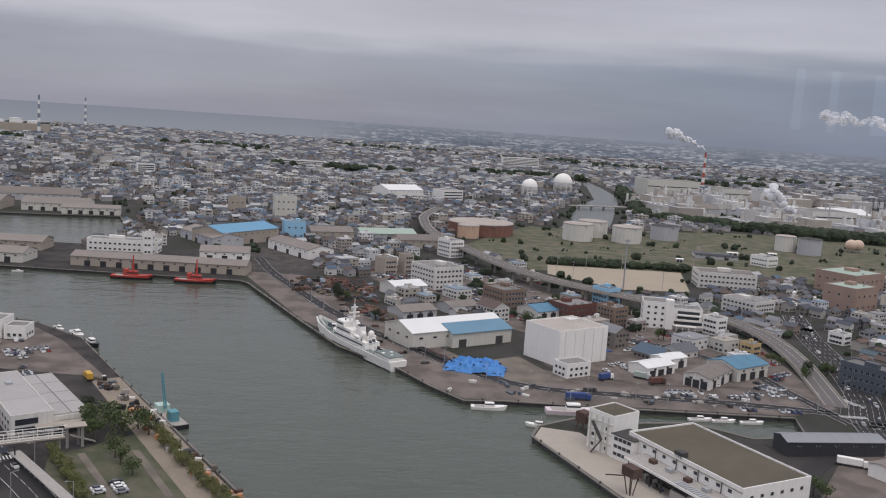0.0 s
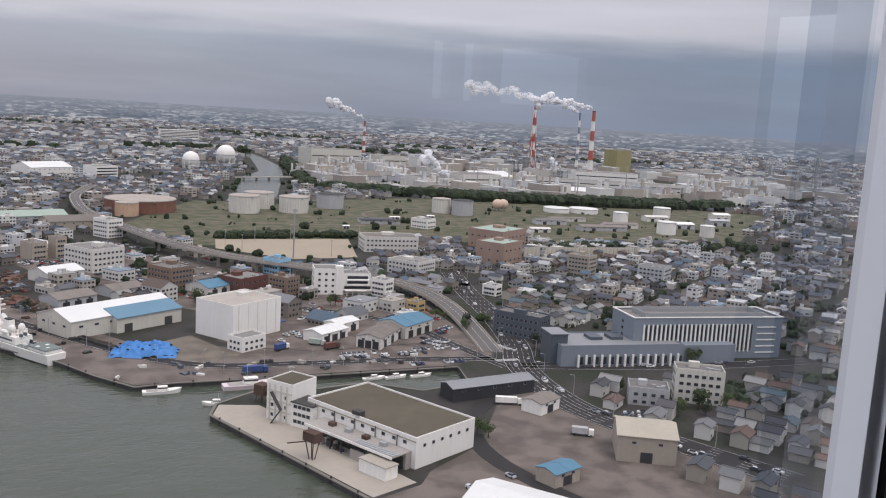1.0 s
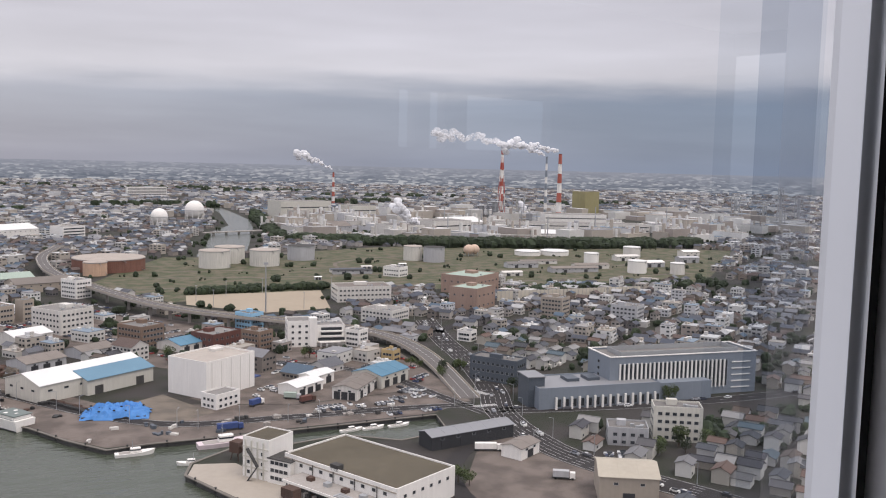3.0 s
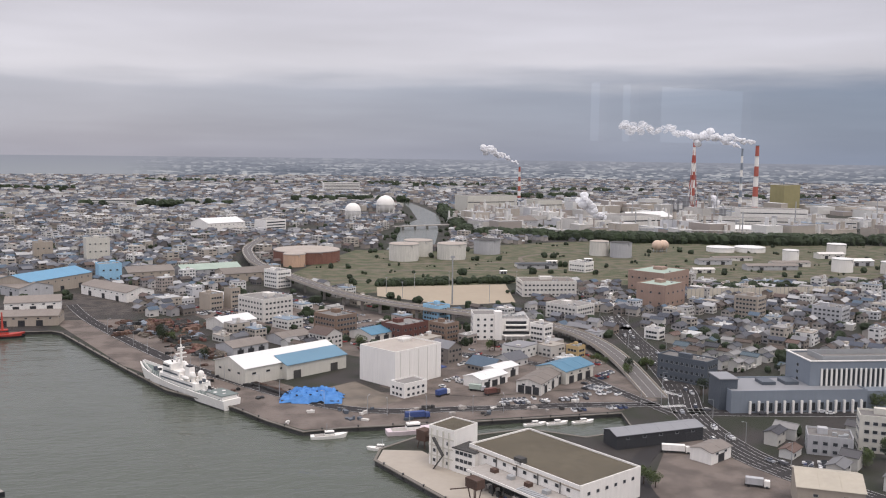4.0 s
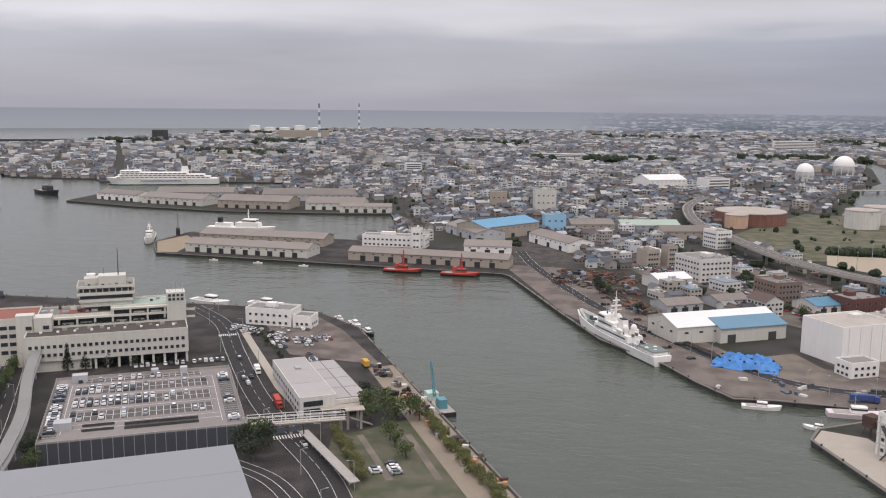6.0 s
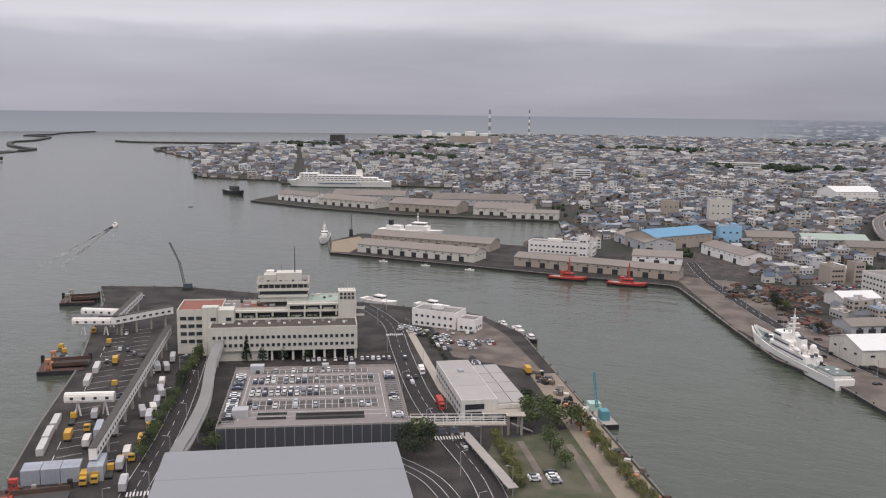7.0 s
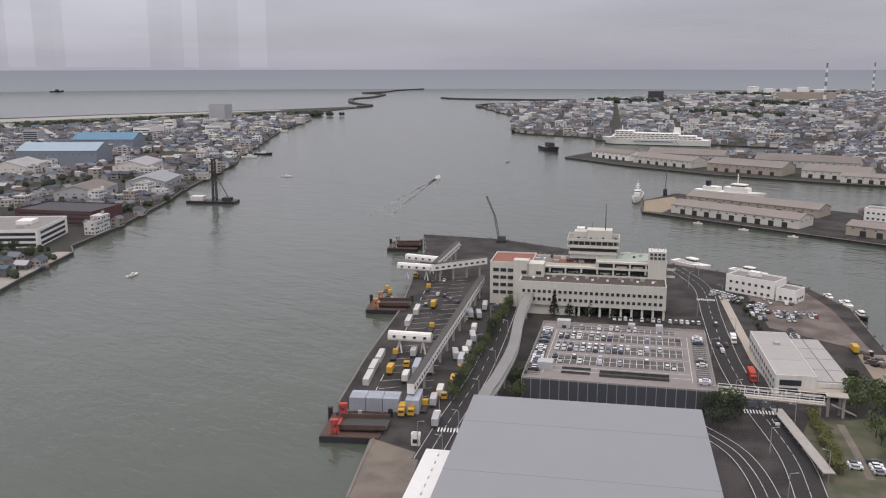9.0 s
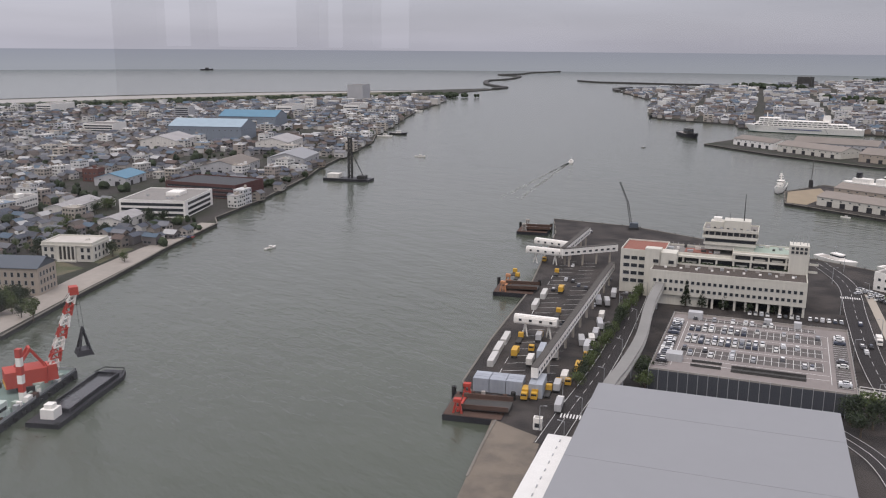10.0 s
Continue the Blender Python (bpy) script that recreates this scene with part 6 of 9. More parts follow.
# ---- ships and boats ----
def patrol_ship(x, y, deg, L=88, beam=11.5):
    b = thing("patrol_ship", "white patrol ship with mast, domes and helicopter deck alongside the quay", "ship", x, y, SEA, deg)
    k = L / 88
    part("hull", Shape().hull(L, beam, 4.2 * k, 0.42, 3.4 * k, 0.9), white, b)
    part("boot_stripe", Shape().hull(L * 0.992, beam * 0.985, 0.35, 0.42, 0, 0.9), hull_black, b)
    part("deckhouse", Shape().prism([(-18 * k, -4.6 * k), (18 * k, -4.6 * k), (20 * k, -3 * k), (20 * k, 3 * k), (18 * k, 4.6 * k), (-18 * k, 4.6 * k)], 4 * k, 7.2 * k, 0.98), white, b)
    part("upper_house", Shape().prism([(-2 * k, -4.2 * k), (15 * k, -4.2 * k), (17 * k, -2 * k), (17 * k, 2 * k), (15 * k, 4.2 * k), (-2 * k, 4.2 * k)], 7.2 * k, 10 * k, 0.96), white, b)
    br = part("bridge", Shape().prism([(5 * k, -5 * k), (13 * k, -5 * k), (15 * k, -3 * k), (15 * k, 3 * k), (13 * k, 5 * k), (5 * k, 5 * k)], 10 * k, 12.6 * k, 0.95), white, b)
    part("bridge_windows", Shape().prism([(6.5 * k, -4.95 * k), (13.1 * k, -4.95 * k), (15.05 * k, -3 * k), (15.05 * k, 3 * k), (13.1 * k, 4.95 * k), (6.5 * k, 4.95 * k)], 11 * k, 11.9 * k, 0.995), glass, br)
    part("funnel", Shape().prism([(-8 * k, -1.8 * k), (-3 * k, -1.8 * k), (-3 * k, 1.8 * k), (-8 * k, 1.8 * k)], 7 * k, 12.5 * k, 0.85), white, b)
    part("funnel_top", Shape().box(-5.5 * k, 0, 12.5 * k, 3.6 * k, 2.8 * k, 0.5), hull_black, b)
    m = part("mast", Shape().cyl(3 * k, 0, 12 * k, 0.9 * k, 9 * k, 8, 0.5 * k).box(3 * k, 0, 17 * k, 1.2, 6 * k, 0.5).box(3 * k, 0, 19.5 * k, 1.2, 4 * k, 0.4), white, b)
    part("radar", Shape().box(3.8 * k, 0, 18.2 * k, 0.4, 3.2 * k, 0.7), white, m)
    for dx, dy in ((-12, -2.5), (-12, 2.5)):
        part("dome", Shape().cyl(dx * k, dy * k, 7 * k, 1.2 * k, 1.5 * k, 10).ball(dx * k, dy * k, 9.8 * k, 1.7 * k, 1.7 * k, 1.7 * k), white, b)
    part("gun_mount", Shape().cyl(25 * k, 0, 6.2 * k, 1.5 * k, 1.6 * k, 10).beam((25 * k, 0, 7.2 * k), (29 * k, 0, 7.8 * k), 0.3), white, b)
    for sy in (-1, 1):
        part("lifeboat", Shape().ball(-9 * k, sy * 4.8 * k, 8.6 * k, 3.2 * k, 1.1 * k, 1.0 * k), orange_red if sy < 0 else white, b)
        part("stern_winch", Shape().cyl(-33 * k, sy * 2.5 * k, 4.2 * k, 1.0 * k, 1.8 * k, 8), white, b)
        for i in range(24):
            u = -42 + i * 3.2
            part("rail_post", Shape().box(u * k, sy * 5.2 * k * min(1, (44 - u) / 26), 4.2 * k + (max(0, u + 4) / 48) ** 2 * 3.4 * k, 0.12, 0.12, 1.1), white, b)
    part("after_deck", Shape().box(-30 * k, 0, 4.2 * k, 20 * k, 9.4 * k, 0.15), mat("grey_green_deck", (0.16, 0.19, 0.18), 0.8) if "grey_green_deck" not in MATS else MATS["grey_green_deck"], b)
    part("crane", Shape().beam((-20 * k, 3 * k, 7 * k), (-27 * k, 2 * k, 9.5 * k), 0.5), white, b)
    for i in range(11):
        part("porthole", Shape().box((-16 + i * 3.2) * k, -4.62 * k, 5.4 * k, 0.9, 0.12, 0.8), glass, b)
    sr = random.Random(int(L))
    part("deck_plate", Shape().hull(L * 0.955, beam * 0.88, 4.2 * k + 0.12, 0.42, 3.4 * k, 0.9), MATS["grey_green_deck"], b)
    part("bulwark", Shape().beam((26 * k, -4.7 * k, 6.3 * k), (43 * k, -0.4, 8.2 * k), 0.2, 1.4).beam((26 * k, 4.7 * k, 6.3 * k), (43 * k, 0.4, 8.2 * k), 0.2, 1.4), white, b)
    for z, x0, x1, y0 in ((5.4, -17, 18, 4.66), (8.2, -1, 15, 4.2)):
        for sy in (-1, 1):
            part("window_row", Shape().box((x0 + x1) / 2 * k, sy * y0 * k, z * k, (x1 - x0) * 0.9 * k, 0.12, 0.7 * k), slate_dark, b, "dark row of cabin windows")
    for i in range(46):
        x = sr.uniform(-40, 24)
        z = 7.2 if -17 < x < -3 else 10.0 if -1 < x < 4 else 4.35 if x < -19 else 12.5 if 6 < x < 13 else 7.2
        part("deck_gear", Shape().box(x * k, sr.uniform(-3.8, 3.8) * k, z * k, sr.uniform(0.5, 2.2), sr.uniform(0.5, 1.6), sr.uniform(0.5, 2.2)), (white, steel, dark_steel, white, offwhite, slate_dark)[i % 6], b)
    part("yard_arm", Shape().beam((3 * k, -3.4 * k, 15.4 * k), (3 * k, 3.4 * k, 15.4 * k), 0.35).beam((1.4 * k, 0, 12 * k), (3 * k, 0, 18 * k), 0.4).beam((3 * k, 0, 21 * k), (3 * k, 0, 24 * k), 0.25), white, b)
    part("satellite_dome", Shape().ball(-1.5 * k, 0, 12.2 * k, 1.5 * k, 1.5 * k, 1.6 * k), white, b)
    part("flight_deck", Shape().box(-35 * k, 0, 5.6 * k, 15 * k, 9.6 * k, 0.3), MATS["grey_green_deck"], b, "grey-green flight deck")
    part("deck_support", Shape().box(-35 * k, 0, 4.2 * k, 14 * k, 8.6 * k, 1.4 * k), white, b)
    b.scale = (1, 1, 1.2)
    return b


patrol_ship(-40, 480, 125.3)
patrol_ship(-492, 717, -60, 56, 9)


def motor_boat(x, y, deg, L, hullmat, label, housemat=None, mast=True, z=SEA):
    housemat = housemat or white
    b = thing("boat", label, "boat", x, y, z, deg)
    part("hull", Shape().hull(L, L * 0.28, L * 0.085, 0.5, L * 0.05), hullmat, b)
    part("deck", Shape().box(-L * 0.1, 0, L * 0.086, L * 0.6, L * 0.2, 0.12), concrete, b)
    h = part("wheelhouse", Shape().prism([(-L * 0.12, -L * 0.08), (L * 0.14, -L * 0.08), (L * 0.17, 0), (L * 0.14, L * 0.08), (-L * 0.12, L * 0.08)], L * 0.09, L * 0.2, 0.92), housemat, b)
    part("windows", Shape().prism([(-L * 0.115, -L * 0.08), (L * 0.145, -L * 0.08), (L * 0.172, 0), (L * 0.145, L * 0.08), (-L * 0.115, L * 0.08)], L * 0.145, L * 0.175, 0.97), glass, h)
    if mast:
        part("mast", Shape().cyl(-L * 0.05, 0, L * 0.19, 0.12, L * 0.22, 6).box(-L * 0.05, 0, L * 0.33, 0.15, L * 0.1, 0.15), steel, b)
    return b


def tug(x, y, deg):
    b = motor_boat(x, y, deg, 29, signal_red, "red harbour tug moored at the pier", signal_red)
    part("funnel", Shape().box(-4, 0, 2.5, 3, 4, 4.5), orange_red, b)
    part("tall_mast", Shape().cyl(1, 0, 5.5, 0.9, 12, 8, 0.4).box(1, 0, 12, 0.4, 4, 0.4), orange_red, b)
    part("fender", Shape().cyl(14, 0, 1.6, 1.6, 1.0, 10), rubber, b)
    part("boot_stripe", Shape().hull(29.3, 8.4, 1.4, 0.5, 0), hull_black, b)


tug(-218, 641, 2)
tug(-172, 641, 2)
motor_boat(29, 392, 2, 16, white, "small white work boat at the quay")
motor_boat(67, 393, 4, 24, mat("pinkish_white_hull", (0.66, 0.56, 0.58), 0.5), "white and pink coaster at the quay")
motor_boat(50, 372, 170, 12, white, "small white boat behind the market wharf")
for bx in (126, 137, 150):
    motor_boat(bx, 395, 8, 11, white, "small white fishing boat in the basin", mast=False)
motor_boat(-298, 497, -12, 30, white, "white passenger jetfoil moored by the terminal")
motor_boat(-262, 503, -8, 26, white, "white excursion boat by the office")
motor_boat(-190, 474, -50, 16, white, "white pilot boat at the fishing quay")
motor_boat(-176, 458, -50, 17, hull_black, "dark work boat at the fishing quay")
motor_boat(-204, 484, -50, 12, white, "small white boat at the quay head")
motor_boat(-184, 112, 130, 26, white, "white vessel with mast lying by the jetty")
motor_boat(-520, 227, 110, 9, white, "small white motor boat on the river")
motor_boat(-871, 571, 40, 13, white, "small white boat on the river")
motor_boat(-740, 687, 133, 18, white, "white boat under way with a pale wake")
motor_boat(-802, 869, 60, 6, hull_black, "tiny dark boat far off")
motor_boat(-1110, 690, 40, 26, hull_black, "dark coaster at the far quay")
motor_boat(-1090, 655, 40, 22, white, "white boat at the far quay")
motor_boat(-1470, 950, 40, 34, white, "white work ship by the river mouth")
motor_boat(-870, 1035, -28, 60, hull_black, "long dark barge off the wharf", dark_concrete)
motor_boat(-1150, 1270, -70, 40, hull_black, "dark ship at the outer quay", dark_concrete)
motor_boat(-4300, 1580, 65, 60, hull_black, "far dark freighter on the sea", dark_concrete)
motor_boat(-285, 806, 70, 30, white, "white boat at the basin end")
for k in range(3):
    motor_boat(-320 + k * 40 - 60, 640, 0, 8, white, "small white skiff by the pier", mast=False)
# wake: foam on the water
wk = Shape()
wr = random.Random(8)
for i in range(320):
    t_ = wr.random() ** 1.5
    cx, cy = -735 + 150 * t_, 678 - 205 * t_
    sd = wr.choice((-1, 1)) * (1 + 9 * t_) * wr.uniform(0.5, 1.1)
    wk.box(cx + 0.8 * sd, cy + 0.6 * sd, SEA + 0.03, wr.uniform(5, 14) * (1 - 0.5 * t_), 0.7, 0.05, 126 + wr.uniform(-14, 14))
tagged(new("wake_foam", wk.mesh("wake_foam", mat("foam", (0.34, 0.35, 0.33), 0.7))), "pale foam wake behind a boat", "foam", kind="stuff")

fe = thing("car_ferry", "very large white car ferry with dark window bands", "ship", -812, 1229, SEA, 27)
part("hull", Shape().hull(188, 27, 11, 0.22, 2, 1.0), white, fe)
part("hull_stripe", Shape().box(5, -13.55, 6.5, 70, 0.15, 1.2), deep_blue, fe)
for zz, a, b_ in ((11, -80, 84), (14.5, -70, 80), (18, -40, 76), (21.5, 40, 76)):
    part("superstructure", Shape().prism([(-a * -1, -12.5), (b_ - 6, -12.5), (b_, 0), (b_ - 6, 12.5), (a, 12.5)], zz, zz + 3.6, 0.995), white, fe)
    for i in range(int((b_ - a) / 8)):
        part("window", Shape().box(a + 5 + i * 8, -12.55, zz + 1.3, 6, 0.2, 1.2), glass, fe)
part("funnel", Shape().prism([(-42, -4), (-30, -4), (-28, 4), (-42, 4)], 18, 33, 0.8), white, fe)
part("funnel_top", Shape().prism([(-41, -3.2), (-31, -3.2), (-30, 3.2), (-41, 3.2)], 31, 34, 0.95), hull_black, fe)
part("mast", Shape().cyl(62, 0, 25, 0.8, 9, 8), white, fe)
part("boot_stripe", Shape().hull(188.3, 27.2, 1.2, 0.22, 0, 1.0), deck_green, fe)
part("stern_ramp", Shape().box(-92, 0, 2, 2, 20, 10), grey_wall, fe)
part("black_stroke", Shape().beam((-40, -13.7, 2), (-34, -13.7, 11), 0.8, 0.3), hull_black, fe)
fe.scale = (-0.88, 0.88, 0.88)

sv = thing("research_ship", "white ship with cream crane behind the pier sheds", "ship", -440, 795, SEA, 5)
part("hull", Shape().hull(70, 12, 5, 0.35, 2), white, sv)
part("deckhouse", Shape().box(8, 0, 5, 24, 10, 5).box(10, 0, 10, 14, 9, 3.4), white, sv)
part("bridge_windows", Shape().box(10, 0, 11.4, 14.2, 9.2, 1.0), glass, sv)
part("mast", Shape().cyl(8, 0, 13, 0.5, 10, 8).box(8, 0, 19, 0.5, 5, 0.5), white, sv)
part("funnel", Shape().box(-22, 0, 5, 4, 4, 9), hull_black, sv)
part("after_house", Shape().box(-18, 0, 5, 16, 9, 4), white, sv)
cr = thing("quay_crane", "slim dark jib crane on the pier", "crane", -478, 742, 0, 120)
part("base", Shape().cyl(0, 0, 0, 2, 4, 10), dark_steel, cr)
part("cab", Shape().box(0, 0, 4, 4, 3.4, 3), dark_steel, cr)
part("jib", Shape().beam((1, 0, 6), (17, 0, 26), 0.7), dark_steel, cr)

def lattice(p, q, w, mat_, parent, name, bays=8, bar=0.25):
    """A square lattice boom from p to q."""
    P, Q = Vector(p), Vector(q)
    k = (Q - P).normalized()
    u = k.cross(Vector((0, 0, 1)))
    u = (u if u.length > 0.01 else Vector((1, 0, 0))).normalized() * w / 2
    v = u.cross(k).normalized() * w / 2
    s = Shape()
    cs = [u + v, u - v, -u - v, -u + v]
    for c in cs:
        s.beam(P + c, Q + c * 0.7, bar)
    for i in range(bays):
        a, b_ = P.lerp(Q, i / bays), P.lerp(Q, (i + 1) / bays)
        for j in range(4):
            s.beam(a + cs[j], b_ + cs[(j + 1) % 4], bar * 0.7)
    return part(name, s, mat_, parent)


jc = thing("mobile_crane", "dark lattice-boom crane on the terminal pier", "crane", -431, 462, 0, 223)
part("tracks", Shape().box(0, -2, 0, 7, 1.2, 1.4).box(0, 2, 0, 7, 1.2, 1.4), dark_steel, jc)
part("cab", Shape().box(0, 0, 1.4, 6, 4, 3), slate_dark, jc)
lattice((2, 0, 3), (5, 0, 19), 1.4, dark_steel, jc, "lower_boom")
lattice((5, 0, 19), (11, 0, 33), 1.0, dark_steel, jc, "upper_boom")

gc = thing("crane_barge", "teal crane barge moored by the quay path", "barge", -103, 350, SEA, -54)
part("hull", Shape().box(0, 0, -0.5, 24, 8, 2.4), hull_black, gc)
part("deck", Shape().box(0, 0, 1.9, 23.6, 7.6, 0.15), concrete, gc)
part("cab", Shape().box(5, 0, 2, 4.5, 3.5, 4), teal, gc)
part("stern_house", Shape().box(-8, 0, 2, 5, 5, 3), mat("pale_green_paint", (0.42, 0.55, 0.50), 0.6), gc)
lattice((-4, 0, 4), (-9, 0, 18), 0.9, teal, gc, "boom")
part("winch", Shape().cyl(0, 0, 2, 1.1, 1.8, 8), yellow, gc)

# red and white floating grab crane and its hopper barge
rc = thing("floating_crane", "red and white floating grab crane on a green-decked barge", "crane barge", -339, 47, SEA, 140)
part("hull", Shape().box(-4, 0, -0.5, 58, 21, 3.2).box(26, 0, -0.5, 4, 17, 3.0), hull_black, rc)
part("deck", Shape().box(-4, 0, 2.7, 57, 20, 0.12), deck_green, rc)
part("house", Shape().box(-24, -3, 2.8, 12, 10, 5).box(-26, -3, 7.8, 7, 7, 3), mat("pale_grey_green", (0.50, 0.56, 0.52), 0.6), rc)
part("deck_house", Shape().box(6, -6, 2.8, 7, 5, 3).box(-12, 6, 2.8, 6, 5, 2.4), green_wall, rc)
part("turntable", Shape().cyl(6, -3, 2.8, 5.5, 2.2, 20), dark_steel, rc)
hs = part("machine_house", Shape().box(-2, 0, 5, 14, 8.4, 6).prism([(5, -3.6), (9, -3), (9, 3), (5, 3.6)], 5.4, 11, 0.8), orange_red, rc)
part("chevron", Shape().box(-9.1, 0, 5.2, 0.2, 8, 1.2), yellow, hs)
part("window", Shape().box(9.0, 0, 8, 0.3, 4, 1.6), glass, hs)
for k in range(6):
    part("mast_band", Shape().box(-6, -6.4, 2.8 + k * 3.2, 1.9, 1.9, 3.2), white if k % 2 == 0 else signal_red, rc)
part("back_stay", Shape().beam((-5, -2, 11), (0, -2, 18), 0.9).beam((-5, 2, 11), (0, 2, 18), 0.9).beam((0, -2, 18), (0, 2, 18), 0.9).beam((0, -2, 18), (6, -2, 9), 0.7).beam((0, 2, 18), (6, 2, 9), 0.7), signal_red, rc)
boom0, boom1 = Vector((7, 0, 8)), Vector((17, 0, 37))
for k in range(7):
    a, b_ = boom0.lerp(boom1, k / 7), boom0.lerp(boom1, (k + 1) / 7)
    lattice(a, b_, 3.6 - k * 0.2, white if k % 2 == 0 else signal_red, rc, "boom_band", 2, 0.55)
part("boom_head", Shape().box(17, 0, 36, 3, 3.4, 3), orange_red, rc)
part("cable", Shape().beam((18.5, 0, 37), (19.5, 0, 23), 0.12).beam((17.5, 0, 37), (18, 0, 23), 0.12).beam((0, 2, 18), (16, 1, 37), 0.1).beam((0, -2, 18), (16, -1, 37), 0.1), dark_steel, rc)
part("grab", Shape().beam((19, -0.5, 23), (17, -2.4, 14), 0.6).beam((19, 0.5, 23), (21, 2.4, 14), 0.6).beam((19, 0, 23), (21, -2.4, 14), 0.6).beam((19, 0, 23), (17, 2.4, 14), 0.6).prism([(16, -3.4), (22, -3.4), (22, 3.4), (16, 3.4)], 12.5, 14.5, 0.8, True), hull_black, rc)
for ob in rc.children:
    if ob.name.split(".")[0] in ("machine_house", "back_stay", "boom_band", "boom_head", "cable", "grab"):
        ob.matrix_basis = pose(6, -3, 0, 0, 0, -52)
part("rail", parapet(Shape(), 57, 20, 2.8, 1.0, 0.1, -4, 0), steel, rc)
cq = random.Random(9)
for i in range(34):
    part("deck_gear", Shape().box(cq.uniform(-30, 20), cq.choice((-8.4, -7, 6.6, 8)) + cq.uniform(-1, 1), 2.8, cq.uniform(0.8, 3.4), cq.uniform(0.7, 2.2), cq.uniform(0.5, 2.6)), (MATS["pale_grey_green"], white, dark_steel, rust, green_wall, steel)[i % 6], rc)
for i in range(10):
    part("tyre_fender", Shape().cyl(-30 + i * 5.6, -10.7, 0.8, 0.8, 1.2, 10), rubber, rc)
part("crane_mast", Shape().cyl(-26, -3, 10.8, 0.35, 9, 8).box(-26, -3, 16, 0.4, 4, 0.4), white, rc)
part("house_window", Shape().box(-24, -8.1, 5.0, 10, 0.2, 1.1), glass, rc)
hb = thing("hopper_barge", "low black hopper barge with wet hold and white deckhouse", "barge", -327, 67, SEA, 138)
part("hull", Shape().prism([(-26, -6), (20, -6), (26, -4), (26, 4), (20, 6), (-26, 6)], -0.5, 1.7, 1.0, True), hull_black, hb)
part("coaming", parapet(Shape(), 36, 9, 1.7, 1.5, 0.5, 2, 0), hull_black, hb)
part("hold", Shape().box(2, 0, 1.72, 35, 8, 0.5), mat("wet_dark_hold", (0.05, 0.05, 0.055), 0.15), hb)
part("deckhouse", Shape().box(-20, 0, 1.7, 5, 5, 3.4).box(-20, 0, 5.1, 3, 3, 1.5), white, hb)
part("tyre_fender", Shape().cyl(-25, -5, 1.0, 0.8, 0.9, 10), rubber, hb)
part("bow_rail", Shape().beam((20, -5.5, 2.9), (25.5, -4, 2.9), 0.3).beam((25.5, -4, 2.9), (25.5, 4, 2.9), 0.3).beam((25.5, 4, 2.9), (20, 5.5, 2.9), 0.3), rubber, hb)

db = thing("derrick_barge", "dark derrick barge with a tall black tower in the river", "barge", -752, 411, SEA, 40)
part("hull", Shape().box(0, 0, -0.5, 46, 16, 2.8), hull_black, db)
part("deckhouse", Shape().box(-14, 0, 2.3, 12, 9, 4), offwhite, db)
part("winch_house", Shape().box(14, 0, 2.3, 8, 8, 3), dark_steel, db)
lattice((2, 0, 2), (2, 0, 41), 3.6, dark_steel, db, "tower", 10, 0.7)
part("brace", Shape().beam((2, 0, 30), (16, 0, 3), 0.6), dark_steel, db)

# ---- oil depot, chimneys, mills ----
def tank(x, y, r, h, body, top, label, group="oil tanks"):
    b = thing("storage_tank", label, "tank", x, y, 0, 0, group)
    part("shell", Shape().cyl(0, 0, 0, r, h, 32), body, b)
    part("roof", Shape().cyl(0, 0, h, r + 0.2, 0.5, 32, r - 0.4).cyl(0, 0, h + 0.5, r * 0.96, r * 0.06, 32, 1.0), top, b)
    part("rim", Shape().cyl(0, 0, h - 0.6, r + 0.35, 0.4, 32), steel, b)
    part("stair", Shape().beam((r * 0.95, -r * 0.4, 0.2), (r * 0.3, -r * 1.0, h), 0.9, 0.3), steel, b)
    keep_clear(x, y, r + 4)


light_rust = mat("pale_rust_roof", (0.38, 0.335, 0.295), 0.85, spread=0.25)
tank(165, 1036, 17.6, 19.5, tank_white, light_rust, "stained white oil tank with rusty roof")
tank(190, 1082, 17.8, 19, tank_white, light_rust, "stained white oil tank with rusty roof behind another")
tank(224, 1044, 17.3, 18.5, tank_white, light_rust, "rust-streaked white oil tank")
tank(281, 1096, 16.9, 17.6, grey_wall, dark_concrete, "grey open-top oil tank")
tank(438, 1040, 13.5, 18.5, grey_wall, dark_concrete, "grey oil tank with dark rim")
tank(418, 1062, 12, 18, tank_white, light_rust, "pale oil tank behind a grey one")
tank(52, 1040, 38, 13.5, tank_rust, light_rust, "huge brown rusty oil tank")
tank(36, 992, 12, 14, tank_orange, light_rust, "pale orange rusty oil tank")
tank(632, 978, 9.5, 13.6, white, white_roof, "small white storage tank")
tank(633, 880, 11.2, 14.5, white, white_roof, "white storage tank beside the green")
tank(674, 857, 8.5, 13.2, offwhite, white_roof, "small off-white storage tank")
tank(640, 1085, 20, 6.2, white, white_roof, "low wide white storage tank")
tank(600, 1090, 18, 6, white, white_roof, "low wide white tank beside another")
tank(738, 1040, 11.9, 13.9, offwhite, white_roof, "off-white storage tank beside houses")
for k in range(5):
    tank(-1886 + k * 62, 3549 + k * 20, 24, 30 if k in (0, 3) else 22, white, white_roof, "far white storage tank by the shore", "far shore tanks")
gh = thing("gas_holder_drum", "pale orange horizontal gas drums", "tank", 515, 1092, 0, 10)
